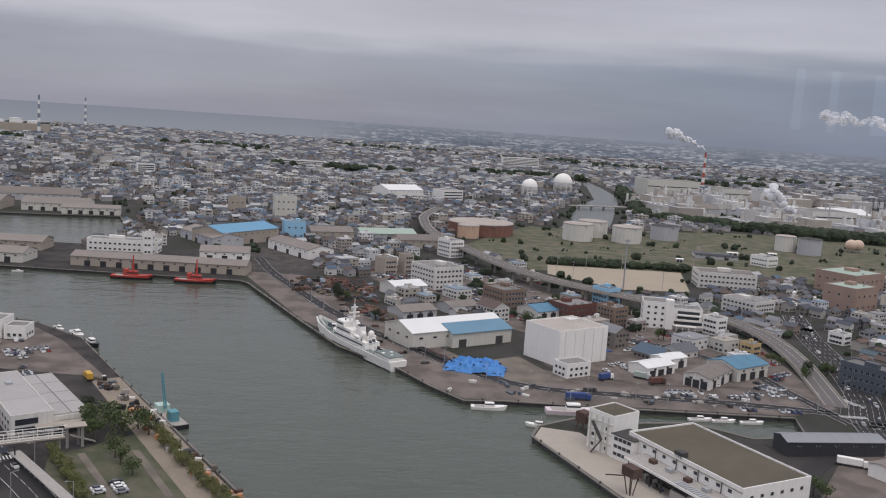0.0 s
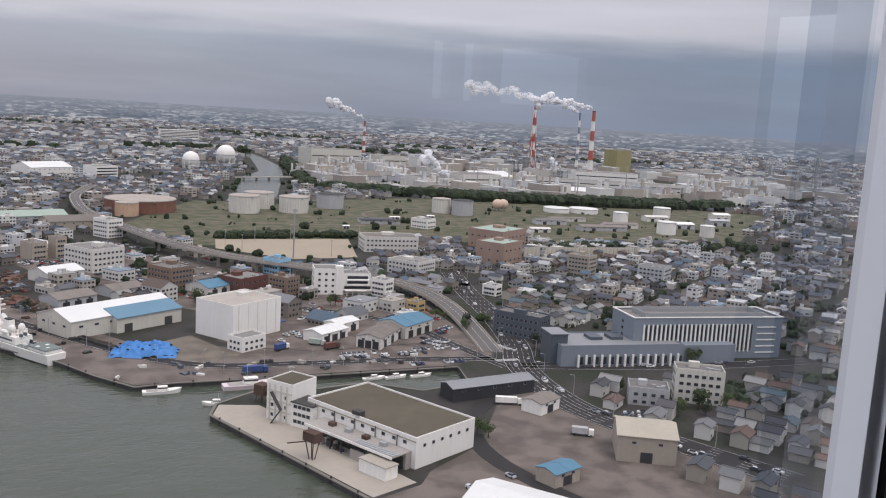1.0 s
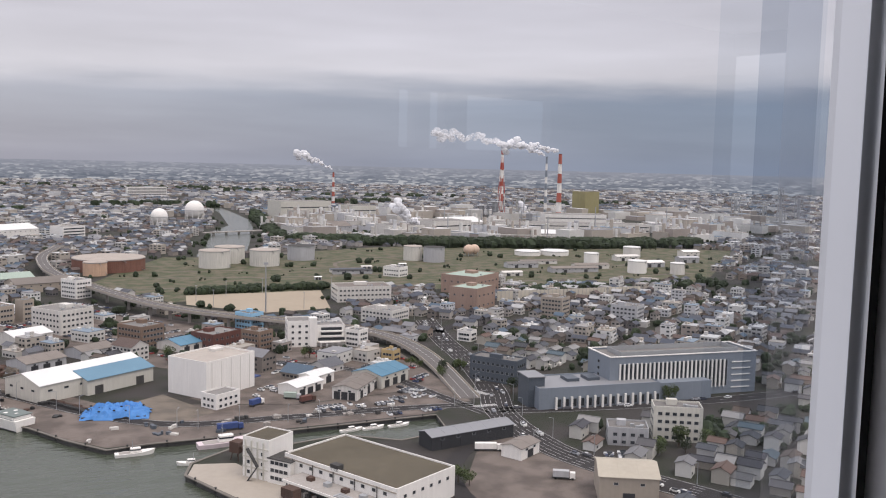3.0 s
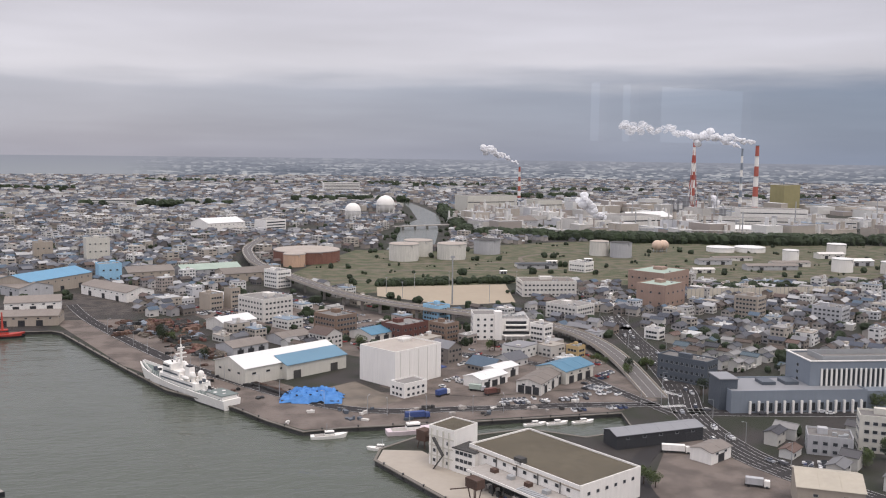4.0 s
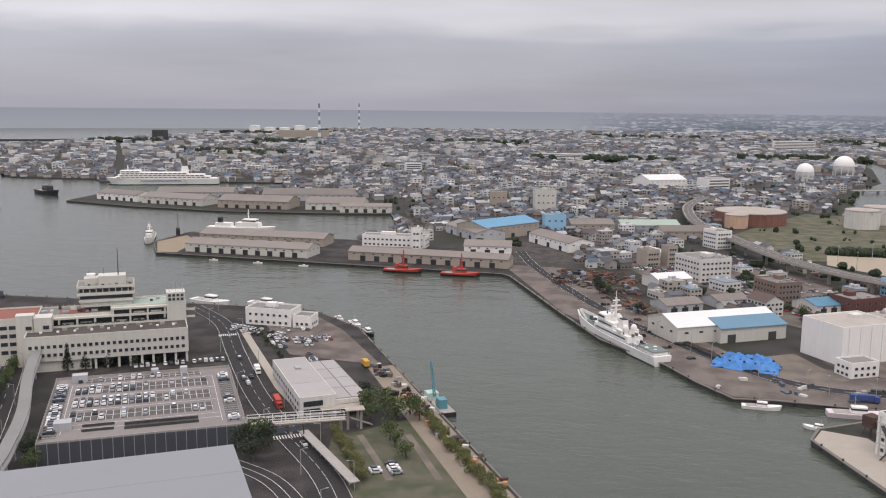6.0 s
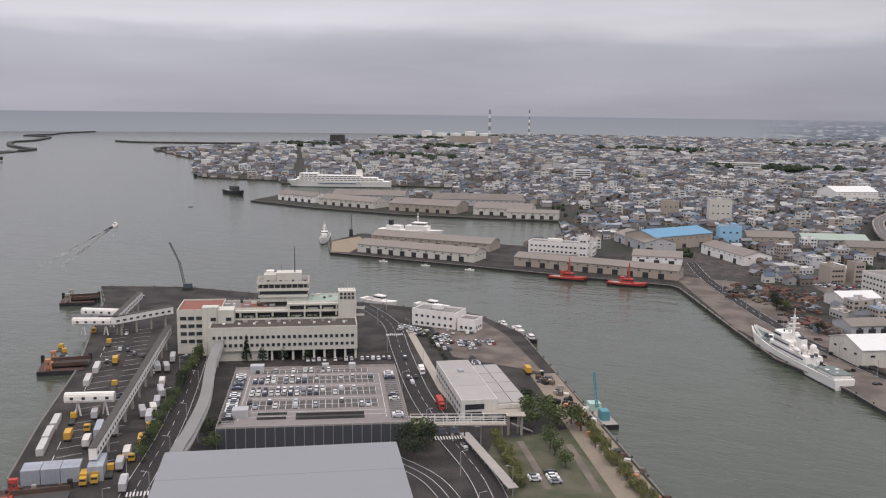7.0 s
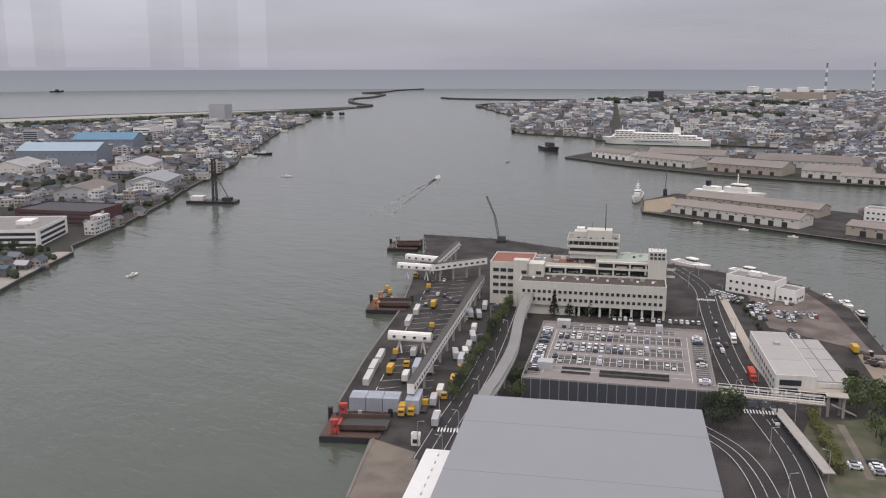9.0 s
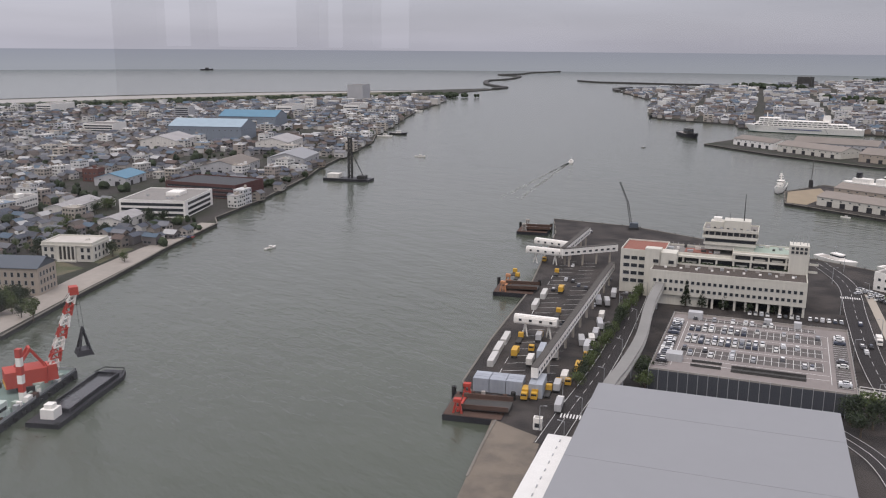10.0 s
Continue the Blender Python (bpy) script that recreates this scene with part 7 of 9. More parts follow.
for k in range(2):
    part("drum", Shape().ball(-4.5 + k * 9, 0, 9, 7.5, 6.8, 6.8, 20, 12), mat("peach_paint", (0.60, 0.45, 0.35), 0.6) if k == 0 else MATS["peach_paint"], gh, smooth=True)
    for a in range(6):
        part("leg", Shape().box(-4.5 + k * 9 + 5.5 * math.cos(a), 5.5 * math.sin(a), 0, 0.6, 0.6, 7), steel, gh)
keep_clear(515, 1092, 20)
for x, y, r in ((248, 1799, 18.5), (168, 1661, 14.8)):
    b = thing("gas_sphere", "white spherical gas tank on legs", "tank", x, y, 0, 0, "gas spheres")
    part("sphere", Shape().ball(0, 0, r + 3, r, r, r, 32, 20), white, b, smooth=True)
    for a in range(10):
        ca, sa = math.cos(a * 0.628), math.sin(a * 0.628)
        part("leg", Shape().cyl(r * 0.96 * ca, r * 0.96 * sa, 0, 0.7, r + 3, 8), white, b)
    part("stair_ring", Shape().cyl(0, 0, r + 2.4, r + 0.8, 0.5, 32), steel, b)
    keep_clear(x, y, r + 5)


def chimney(x, y, h, r, first, second, bands, label, legs=False, top=None):
    b = thing("chimney", label, "chimney", x, y, 0)
    for k in range(bands):
        r0, r1 = r * (1 - 0.45 * k / bands), r * (1 - 0.45 * (k + 1) / bands)
        m = first if k % 2 == (bands - 1) % 2 else second
        part("band", Shape().cyl(0, 0, h * k / bands, r0, h / bands, 16, r1), m, b)
    part("rim", Shape().cyl(0, 0, h, r * 0.6, 1.2, 16), top or dark_steel, b)
    for k in range(2, bands, 2):
        part("gallery", Shape().cyl(0, 0, h * k / bands, r * (1 - 0.45 * k / bands) + 0.9, 0.4, 16), steel, b)
    if legs:
        for a in range(4):
            ca, sa = math.cos(0.8 + a * 1.571), math.sin(0.8 + a * 1.571)
            for k in range(5):
                q0, q1 = 11 - k * 1.7, 11 - (k + 1) * 1.7
                part("leg", Shape().beam((q0 * ca, q0 * sa, k * h * 0.17), (q1 * ca, q1 * sa, (k + 1) * h * 0.17), 1.1), signal_red if k % 2 == 0 else white, b)
            part("brace", Shape().beam((11 * ca, 11 * sa, 0), (-7 * sa * 0.9, 7 * ca * 0.9, h * 0.3), 0.7).beam((8 * ca, 8 * sa, h * 0.3), (-5 * sa, 5 * ca, h * 0.6), 0.7), hazed_red, b)
    keep_clear(x, y, 12)


chimney(698, 2378, 91, 4.6, hazed_red, white, 7, "red and white striped factory chimney")
chimney(957, 1874, 165, 5.0, hazed_red, white, 9, "tall red and white chimney in a lattice frame", True)
chimney(1106, 1927, 144, 4.0, slate_wall, white, 9, "white chimney with dark bands")
chimney(1029, 1733, 149, 6.6, hazed_red, white, 7, "tall red and white striped mill chimney")
chimney(-1276, 2864, 125, 5.2, slate_wall, white, 9, "grey and white power station chimney")
chimney(-1527, 3872, 127, 5.4, slate_wall, white, 9, "grey and white far chimney")

def steam(name, cover):
    """Thin droplets: light scatters through from behind as well as from the front."""
    m = bpy.data.materials.new(name)
    m.use_nodes = True
    q = m.node_tree
    for n_ in list(q.nodes):
        q.nodes.remove(n_)
    di, tl, cl, m1, m2, ou = (q.nodes.new(k) for k in ("ShaderNodeBsdfDiffuse", "ShaderNodeBsdfTranslucent", "ShaderNodeBsdfTransparent", "ShaderNodeMixShader", "ShaderNodeMixShader", "ShaderNodeOutputMaterial"))
    di.inputs[0].default_value = tl.inputs[0].default_value = (0.97, 0.97, 0.98, 1)
    m1.inputs[0].default_value, m2.inputs[0].default_value = 0.65, cover
    q.links.new(di.outputs[0], m1.inputs[1])
    q.links.new(tl.outputs[0], m1.inputs[2])
    q.links.new(cl.outputs[0], m2.inputs[1])
    q.links.new(m1.outputs[0], m2.inputs[2])
    q.links.new(m2.outputs[0], ou.inputs[0])
    return m


smoke_mat = steam("steam", 1.0)
thin_mat = steam("thin_steam", 0.3)


def plume(x, y, z, dx, dy, dz, r0, r1, n, label, seed, alpha=1.0):
    """Many small uneven puffs, thicker and looser downwind."""
    q = random.Random(seed)
    s = Shape()
    for i in range(n):
        t_ = q.random()
        j = r0 + (r1 - r0) * t_
        r = j * q.uniform(0.26, 0.5)
        wave = math.sin(t_ * 17 + seed) * j * 0.35
        g1, g2 = q.gauss(0, 0.42), q.gauss(0, 0.36)
        s.ball(x + dx * t_ + q.uniform(-1, 1) * j * 0.4, y + dy * t_ + g1 * j, z + dz * t_ ** 0.7 + wave + g2 * j, r * 1.25, r, r * 0.9, 10, 7, 0.07, i)
    tagged(new("steam_plume", s.mesh("steam_plume", smoke_mat if alpha == 1.0 else thin_mat, True)), label, "steam", kind="stuff")


plume(695, 2378, 96, -100, 10, 46, 3, 15, 90, "white steam drifting from a chimney", 1)
plume(1022, 1733, 156, -135, 20, 14, 5, 15, 120, "long white steam trail from the mill chimney", 2)
plume(880, 1755, 174, -140, 20, 12, 11, 16, 60, "thin white steam trail over the mill", 3, 0.2)
plume(1100, 1927, 148, -36, 0, 12, 2.5, 8, 50, "short steam trail from a thin chimney", 4)
plume(560, 1390, 12, -40, 10, 36, 4, 13, 80, "white steam over the mill roofs", 5)
plume(985, 1800, 5, -10, 10, 30, 5, 10, 40, "low steam between the mills", 6)

lm = thing("light_mast", "tall thin floodlight mast at the sports ground", "mast", 156, 722, 0)
part("pole", Shape().cyl(0, 0, 0, 0.7, 40, 10, 0.35), steel, lm)
part("head", Shape().box(0, 0, 39, 3.6, 0.8, 1.8), steel, lm)
for k in range(7):
    x, y = ((120, 760), (190, 730), (225, 770), (240, 820), (140, 815), (175, 825), (110, 790))[k]
    lp = thing("lamp_post", "thin grey lamp post by the sports ground", "mast", x, y, 0, 0, "sports ground posts")
    part("pole", Shape().cyl(0, 0, 0, 0.25, 14, 6, 0.15), steel, lp)
    part("head", Shape().box(0, 0, 13.8, 1.6, 0.5, 0.4), steel, lp)
# pale fence wall on the far side of the houses
fw = thing("site_fence", "long pale panel fence behind the houses", "fence", 447, 724, 0, -1)
for k in range(38):
    part("panel", Shape().box(-76 + k * 4.1, 0, 0, 3.9, 0.2, 9), mat("fence_panel", (0.60, 0.55, 0.46), 0.8) if k == 0 else MATS["fence_panel"], fw)
    part("post", Shape().box(-78 + k * 4.1, -0.2, 0, 0.25, 0.35, 9.3), steel, fw)
# mill pipework and towers
for k, (x, y, w, h) in enumerate(((930, 1850, 26, 40), (985, 1840, 20, 52), (905, 1870, 22, 30), (1060, 1800, 30, 26), (860, 1560, 22, 34), (760, 1600, 18, 28), (1500, 1700, 14, 60), (1540, 1650, 10, 48), (1600, 1600, 12, 70), (1450, 1500, 12, 44), (1640, 1700, 9, 82), (1380, 1560, 16, 36))):
    b = thing("process_tower", "steel frame process tower with platforms", "tower", x, y, 0, 20)
    for a, c in ((-1, -1), (1, -1), (1, 1), (-1, 1)):
        part("column", Shape().box(a * w / 2, c * w / 2, 0, 1.2, 1.2, h), steel, b)
    for z in range(8, int(h), 10):
        part("platform", Shape().box(0, 0, z, w + 2, w + 2, 0.7), steel, b)
    part("vessel", Shape().cyl(0, 0, 2, w * 0.28, h * 0.85, 14), offwhite if k % 2 else grey_wall, b)
    keep_clear(x, y, w)

mq2 = random.Random(14)
for k, (x, y, n, deg) in enumerate(((560, 1330, 12, -12), (700, 1260, 14, -18), (640, 1500, 10, 14), (880, 1400, 14, -20), (1060, 1420, 12, -20), (960, 1780, 10, 20))):
    b = thing("pipe_rack", "pale steel pipe rack with vessels at the mill", "pipe rack", x, y, 0, deg)
    for i in range(n):
        part("frame", Shape().box(-5 * n + i * 10, -3, 0, 0.7, 0.7, 11).box(-5 * n + i * 10, 3, 0, 0.7, 0.7, 11).box(-5 * n + i * 10, 0, 11, 0.7, 7, 0.7), steel, b)
    part("pipes", Shape().box(-5, -2, 11.7, 10 * n - 8, 0.8, 0.8).box(-5, 0, 11.7, 10 * n - 8, 1.1, 1.1).box(-5, 2, 8, 10 * n - 8, 0.8, 0.8), offwhite, b)
    for i in range(5):
        part("vessel", Shape().cyl(mq2.uniform(-5, 4.5) * n, mq2.uniform(7, 14), 0, mq2.uniform(2.5, 5), mq2.uniform(9, 26), 14), (offwhite, grey_wall, tank_white, steel)[i % 4], b)
    part("stack", Shape().cyl(2 * n, 10, 0, 1.2, 38 + k * 4, 10, 0.8), steel, b)

# ---- quay clutter ----
tp = random.Random(12)
tb = thing("tarpaulin_heap", "heap of goods under bright blue tarpaulins", "heap", 25, 450, 0, -12)
part("goods", Shape().box(0, 0, 0, 29, 16, 1.4).box(-6, 2, 1.4, 14, 10, 1.2), dark_concrete, tb, "dark goods under the sheets")
for k in range(12):
    cx, cy = -11 + k % 4 * 7.4 + tp.uniform(-1, 1), -5.6 + k // 4 * 5.6 + tp.uniform(-0.6, 0.6)
    turn = radians(tp.uniform(-14, 14))
    sheet = Shape()
    N = 9
    grid_v = []
    for j in range(N):
        for i in range(N):
            u, v_ = (i / (N - 1) - 0.5) * 9.0, (j / (N - 1) - 0.5) * 7.0
            gx, gy = cx + u * math.cos(turn) - v_ * math.sin(turn), cy + u * math.sin(turn) + v_ * math.cos(turn)
            fall = max(0.0, 1 - (abs(gx) / 16.5) ** 4) * max(0.0, 1 - (abs(gy) / 9.5) ** 4)
            fold = noise.noise(Vector((gx * 0.32, gy * 0.36, 1.0))) * 2.8 + noise.noise(Vector((gx * 0.95, gy * 0.9, k * 3.0))) * 1.5
            rim = 0.3 if i in (0, N - 1) or j in (0, N - 1) else 0.0
            grid_v.append((gx, gy, max(0.25, fall * (4.2 + fold) - rim + 0.03 * k)))
    sheet.add(grid_v, [(j * N + i, j * N + i + 1, (j + 1) * N + i + 1, (j + 1) * N + i) for j in range(N - 1) for i in range(N - 1)])
    sheet.add([(x, y, z - 0.06) for x, y, z in grid_v], [(j * N + i, (j + 1) * N + i, (j + 1) * N + i + 1, j * N + i + 1) for j in range(N - 1) for i in range(N - 1)])
    part("tarpaulin", sheet, tarp, tb)
for k in range(34):
    part("sandbag", Shape().ball(tp.uniform(-13, 13), tp.uniform(-7, 7), 4.4 - abs(tp.gauss(0, 0.7)), 0.7, 0.5, 0.4, 6, 4), rubber, tb)
keep_clear(25, 450, 18)
for k in range(9):
    b = thing("pipe_pile", "pile of long dark steel pipes on the quay", "pipes", -14 + k * 3.6, 496 - k * 5.2 + k % 2 * 3, 0, -52 + k % 3 * 3, "pipe piles")
    for i in range(6):
        part("pipe", Shape().beam((-8, i % 3 * 0.8 - 0.8, 0.4 + i // 3 * 0.7), (8, i % 3 * 0.8 - 0.8, 0.4 + i // 3 * 0.7), 0.6), rust if k % 2 else dark_steel, b)
scrap_brown = mat("scrap_brown", (0.145, 0.090, 0.068), 0.9, spread=0.4, size=1.0)
HEAPS = [rust, scrap_brown, dark_steel, rust, dark_concrete, yard, dark_steel, scrap_brown, red_wall, slate_wall]
for k in range(120):
    u, v_ = tp.random(), tp.random()
    x, y = (-100 + 62 * v_, 690 - 62 * u - 30 * v_) if k < 90 else (-62 + 40 * u, 600 - 70 * u + 20 * v_)
    m = HEAPS[k % len(HEAPS)]
    lab = "heap of scrap and gear on the quay yard"
    if k % 3 == 0:
        ob = new("scrap_heap", Shape().ball(0, 0, 0, tp.uniform(3, 7), tp.uniform(2, 5), tp.uniform(1.4, 3.4), 14, 8, 0.3, k).mesh("scrap_heap", m))
    else:
        s = Shape()
        for i in range(tp.randint(2, 5)):
            s.box(tp.uniform(-2, 2), tp.uniform(-2, 2), 0, tp.uniform(1.5, 5), tp.uniform(1, 2.5), tp.uniform(0.7, 2.6), tp.uniform(0, 180))
        ob = new("scrap_heap", s.mesh("scrap_heap", m))
    ob.matrix_basis = pose(x, y, 0.05, 0, 0, tp.uniform(0, 360))
    tagged(ob, lab, "scrap")
for k in range(70):
    u = tp.random()
    x, y = -144 + 88 * u + tp.uniform(-4, 2), 396 - 122 * u - tp.uniform(-1, 8)
    m = (rubber, concrete, dull_orange, slate_dark, offwhite, yard, dark_steel, rust)[k % 8]
    s = Shape()
    for i in range(tp.randint(1, 4)):
        s.box(tp.uniform(-1, 1), tp.uniform(-1, 1), 0, tp.uniform(0.8, 3), tp.uniform(0.8, 2), tp.uniform(0.5, 2), tp.uniform(0, 180))
    ob = new("quay_gear", s.mesh("quay_gear", m))
    ob.matrix_basis = pose(x, y, 0.1, 0, 0, tp.uniform(0, 360))
    tagged(ob, "fishing gear and boxes piled on the quay", "gear")
for k in range(60):
    u = tp.random()
    x, y = ((10 + 150 * u, 404 + tp.uniform(2, 26)) if k % 2 else (-8 - 110 * u + tp.uniform(4, 22), 446 + 230 * u))
    m = (rubber, concrete, rust, offwhite, dark_steel, slate_dark, yard, dark_concrete)[k % 8]
    s = Shape()
    for i in range(tp.randint(1, 4)):
        s.box(tp.uniform(-1.5, 1.5), tp.uniform(-1.5, 1.5), 0, tp.uniform(0.8, 4), tp.uniform(0.8, 2), tp.uniform(0.4, 1.6), tp.uniform(0, 180))
    ob = new("quay_gear", s.mesh("quay_gear", m))
    ob.matrix_basis = pose(x, y, 0.08, 0, 0, tp.uniform(0, 360))
    tagged(ob, "boxes and gear stacked on the quay apron", "gear")
# rubber tyres and bollards along quay edges
BOLLARD = Shape().cyl(0, 0, 0, 0.3, 0.6, 8).cyl(0, 0, 0.6, 0.45, 0.2, 8).mesh("bollard", dark_steel)
FENDER = Shape().box(0, 0, -1.6, 0.9, 0.5, 1.5).mesh("fender", rubber)
for line in (EAST[1:4], EAST[9:22], PENINSULA[3:13]):
    for a, b_ in zip(line, line[1:]):
        L = math.dist(a, b_)
        dg = math.degrees(math.atan2(b_[1] - a[1], b_[0] - a[0]))
        for i in range(int(L / 14)):
            t_ = (i + 0.5) / int(L / 14)
            x, y = a[0] + (b_[0] - a[0]) * t_, a[1] + (b_[1] - a[1]) * t_
            for nm, me, lab in (("bollard", BOLLARD, "dark iron mooring bollard on the quay"), ("fender", FENDER, "black rubber fender on the quay wall")):
                ob = new(nm, me)
                ob.matrix_basis = pose(x, y, 0.25 if nm == "bollard" else 0, 0, 0, dg)
                tagged(ob, lab, nm, "quay " + nm + "s")

# ---- trees ----
def crown_mesh(seed, r, h, n, m, cone=False):
    """A crown of many small leaf sprays set on uneven lobes, with gaps."""
    q = random.Random(seed)
    lobes = [(q.uniform(-0.5, 0.5) * r, q.uniform(-0.5, 0.5) * r, q.uniform(0.25, 0.8) * h, q.uniform(0.35, 0.6) * r) for _ in range(8)]
    s = Shape()
    for i in range(n):
        if cone:
            t_ = q.random() ** 0.8
            a, rr = q.uniform(0, 6.283), r * (1 - t_) * q.uniform(0.6, 1.05) + 0.15
            c = Vector((rr * math.cos(a), rr * math.sin(a), h * t_))
        else:
            lx, ly, lz, lr = lobes[i % 8]
            d = Vector((q.gauss(0, 1), q.gauss(0, 1), q.gauss(0, 0.9))).normalized()
            c = Vector((lx, ly, lz)) + d * lr * q.uniform(0.75, 1.08)
        k = q.uniform(0.05, 0.11) * (4.6 if cone else max(r, 2.2))
        u = Vector((q.gauss(0, 1), q.gauss(0, 1), q.gauss(0, 0.6))).normalized()
        v = u.cross(Vector((q.gauss(0, 1), q.gauss(0, 1), q.gauss(0, 1)))).normalized()
        s.add([c - u * k, c + v * k * 0.8, c + u * k, c - v * k * 0.8 + u * k * 0.3], [(0, 1, 2, 3)])
    return s.mesh("crown", m)


CROWNS = [crown_mesh(k, 3.2, 5.0, 700, leaf if k % 3 else dark_leaf) for k in range(6)]
HEDGES = [crown_mesh(40 + k, 3.4, 3.6, 620, mat("hedge_leaves", (0.125, 0.13, 0.045), 0.8, spread=0.3, size=1.0, island=0.8) if k == 0 else MATS["hedge_leaves"]) for k in range(4)]
CONES = [crown_mesh(20 + k, 1.5, 7.5, 520, dark_leaf, True) for k in range(2)]
TRUNK = Shape().cyl(0, 0, 0, 0.28, 2.6, 8, 0.16)
for a in range(4):
    TRUNK.beam((0, 0, 2.0), (1.3 * math.cos(a * 1.6), 1.3 * math.sin(a * 1.6), 3.8), 0.14)
TRUNK = TRUNK.mesh("trunk", bark)
tr = random.Random(21)
trees = 0


def tree(x, y, k=1.0, cone=False, z=0.0, lab=None, crowns=None):
    global trees
    trees += 1
    b = new("tree", TRUNK)
    b.matrix_basis = pose(x, y, z, 0, 0, tr.uniform(0, 360))
    tagged(b, lab or ("slim dark conical tree" if cone else "broad green leafy tree with uneven crown"), "tree", "trees")
    b.scale = (k, k, k * tr.uniform(0.85, 1.15))
    piece("crown", tr.choice(crowns or (CONES if cone else CROWNS)), b, pose(0, 0, 0.7 if cone else 1.5))
    return b


for x, y in ((-282, 342), (-276, 347), (-268, 353), (-259, 360), (-250, 368), (-296, 346), (-293, 349), (-290, 344)):
    tree(x, y, 1.6, True, lab="slim dark conical tree in front of the terminal")
for x, y, k in ((-126, 328, 1.6), (-118, 330, 1.8), (-110, 334, 1.5), (-122, 321, 1.3), (-113, 325, 1.7), (-104, 328, 1.4), (-130, 335, 1.2), (-108, 304, 1.2), (-97, 290, 1.1), (-104, 298, 1.0), (-152, 283, 1.9), (-148, 279, 1.7), (-155, 277, 1.6), (-147, 270, 1.4),
               (-220, 246, 1.5), (-226, 252, 1.4), (-214, 240, 1.3), (-133, 345, 1.1), (143, 310, 1.3), (146, 306, 1.0), (205, 470, 1.2), (210, 482, 1.1), (300, 384, 1.3), (304, 386, 1.2)):
    tree(x, y, k)
for k in range(44):
    t_ = k / 43
    tree(-101 + 62 * t_ + tr.uniform(-1.2, 1.2), 328 - 88 * t_ + tr.uniform(-1.2, 1.2), tr.uniform(0.62, 0.85), lab="dense yellow-green hedge along the quay path", crowns=HEDGES)
    if k < 23:
        tree(-130 + 26 * t_ * 1.9 + tr.uniform(-1, 1), 304 - 37 * t_ * 1.9 + tr.uniform(-1, 1), tr.uniform(0.6, 0.85), lab="dense yellow-green hedge by the car park", crowns=HEDGES)
for k in range(26):
    t_ = k / 25
    tree(-232 - 80 * t_ + tr.uniform(-1, 1), 222 + 122 * t_ + tr.uniform(-1, 1), tr.uniform(0.75, 1.1), lab="dark street tree beside the truck yard")
for k in range(24):
    t_ = k / 23
    tree(-152 - 90 * t_ + 9 + tr.uniform(-1, 1), 312 + 116 * t_ + 9 + tr.uniform(-1, 1), tr.uniform(0.35, 0.5), lab="low clipped street shrub")
for k in range(26):
    x, y = tr.choice(((-60, 622), (2, 607), (-28, 545), (60, 560), (150, 540), (205, 500), (-66, 595), (112, 610), (230, 480), (245, 470), (262, 318), (246, 318), (300, 345), (225, 420)))
    tree(x + tr.uniform(-9, 9), y + tr.uniform(-9, 9), tr.uniform(0.7, 1.4), lab="town tree between the buildings")
for k in range(34):
    x, y = tr.choice(((-604, 112), (-535, 130), (-441, 60), (-460, 56), (-580, 90), (-609, 196), (-700, 172), (-620, 120), (-650, 140)))
    tree(x + tr.uniform(-14, 14), y + tr.uniform(-14, 14), tr.uniform(0.9, 1.6), lab="riverside park tree across the water")

for k in range(30):
    x, y = tr.choice(((-470, 66), (-458, 60), (-446, 50), (-590, 118), (-600, 140), (-615, 165), (-570, 96), (-630, 186)))
    tree(x + tr.uniform(-10, 10), y + tr.uniform(-8, 8), tr.uniform(0.9, 1.5), lab="dark leafy tree of the riverside park", crowns=[CROWNS[0], CROWNS[3]])

# far woods and bushes
wood = Shape()


def clump(x, y, r, h, n):
    for _ in range(n):
        a, d = tr.uniform(0, 6.283), r * math.sqrt(tr.random())
        k = tr.uniform(0.35, 0.7) * h
        wood.ball(x + d * math.cos(a), y + d * math.sin(a), k * 0.8, k * tr.uniform(0.7, 1.2), k * tr.uniform(0.7, 1.2), k, 6, 4, 0.25, tr.randrange(9999))


for k in range(330):
    t_ = tr.random()
    clump(330 + 620 * t_, 1318 - 165 * t_ + tr.uniform(-16, 16) - 40 * math.sin(t_ * 3.1), 10, 13, 3)
for k in range(120):
    t_ = tr.random()
    clump(300 + 100 * t_ + tr.uniform(0, 16), 1320 + 700 * t_ + tr.uniform(-20, 20), 8, 11, 2)
for k in range(70):
    u, v_ = tr.random(), tr.random()
    x, y = 40 + 880 * u, 800 + 420 * v_
    if inside(x, y, GRASS_FIELD) and all(math.hypot(x - a, y - b_) > r for a, b_, r in TAKEN):
        clump(x, y, 7, tr.uniform(1.2, 3.4), 3)
for k in range(90):
    t_ = tr.random()
    clump(110 + 130 * t_ + tr.uniform(-4, 4), 835 + tr.uniform(-6, 6) + 8 * t_, 4, 6, 2)
    clump(400 + 260 * t_, 760 + tr.uniform(-8, 12), 4, 7, 2)
for k in range(420):
    y = tr.uniform(-50, 1350)
    clump(-1910 + tr.uniform(-40, 60) + (y > 1000) * (y - 1000) * 0.12, y, 16, 9, 3)
for x, y, r in ((-1113, 1987, 60), (-209, 2079, 70), (-1300, 2600, 60), (431, 3500, 120), (-157, 3700, 130), (700, 3300, 140), (-700, 2900, 90), (1100, 2900, 120), (-1750, 2450, 60), (250, 2300, 60), (800, 2500, 80), (1500, 2400, 90), (-1800, 3300, 80), (-1780, 3700, 90)):
    for k in range(34):
        clump(x + tr.gauss(0, r), y + tr.gauss(0, r * 0.35), 12, 15, 2)
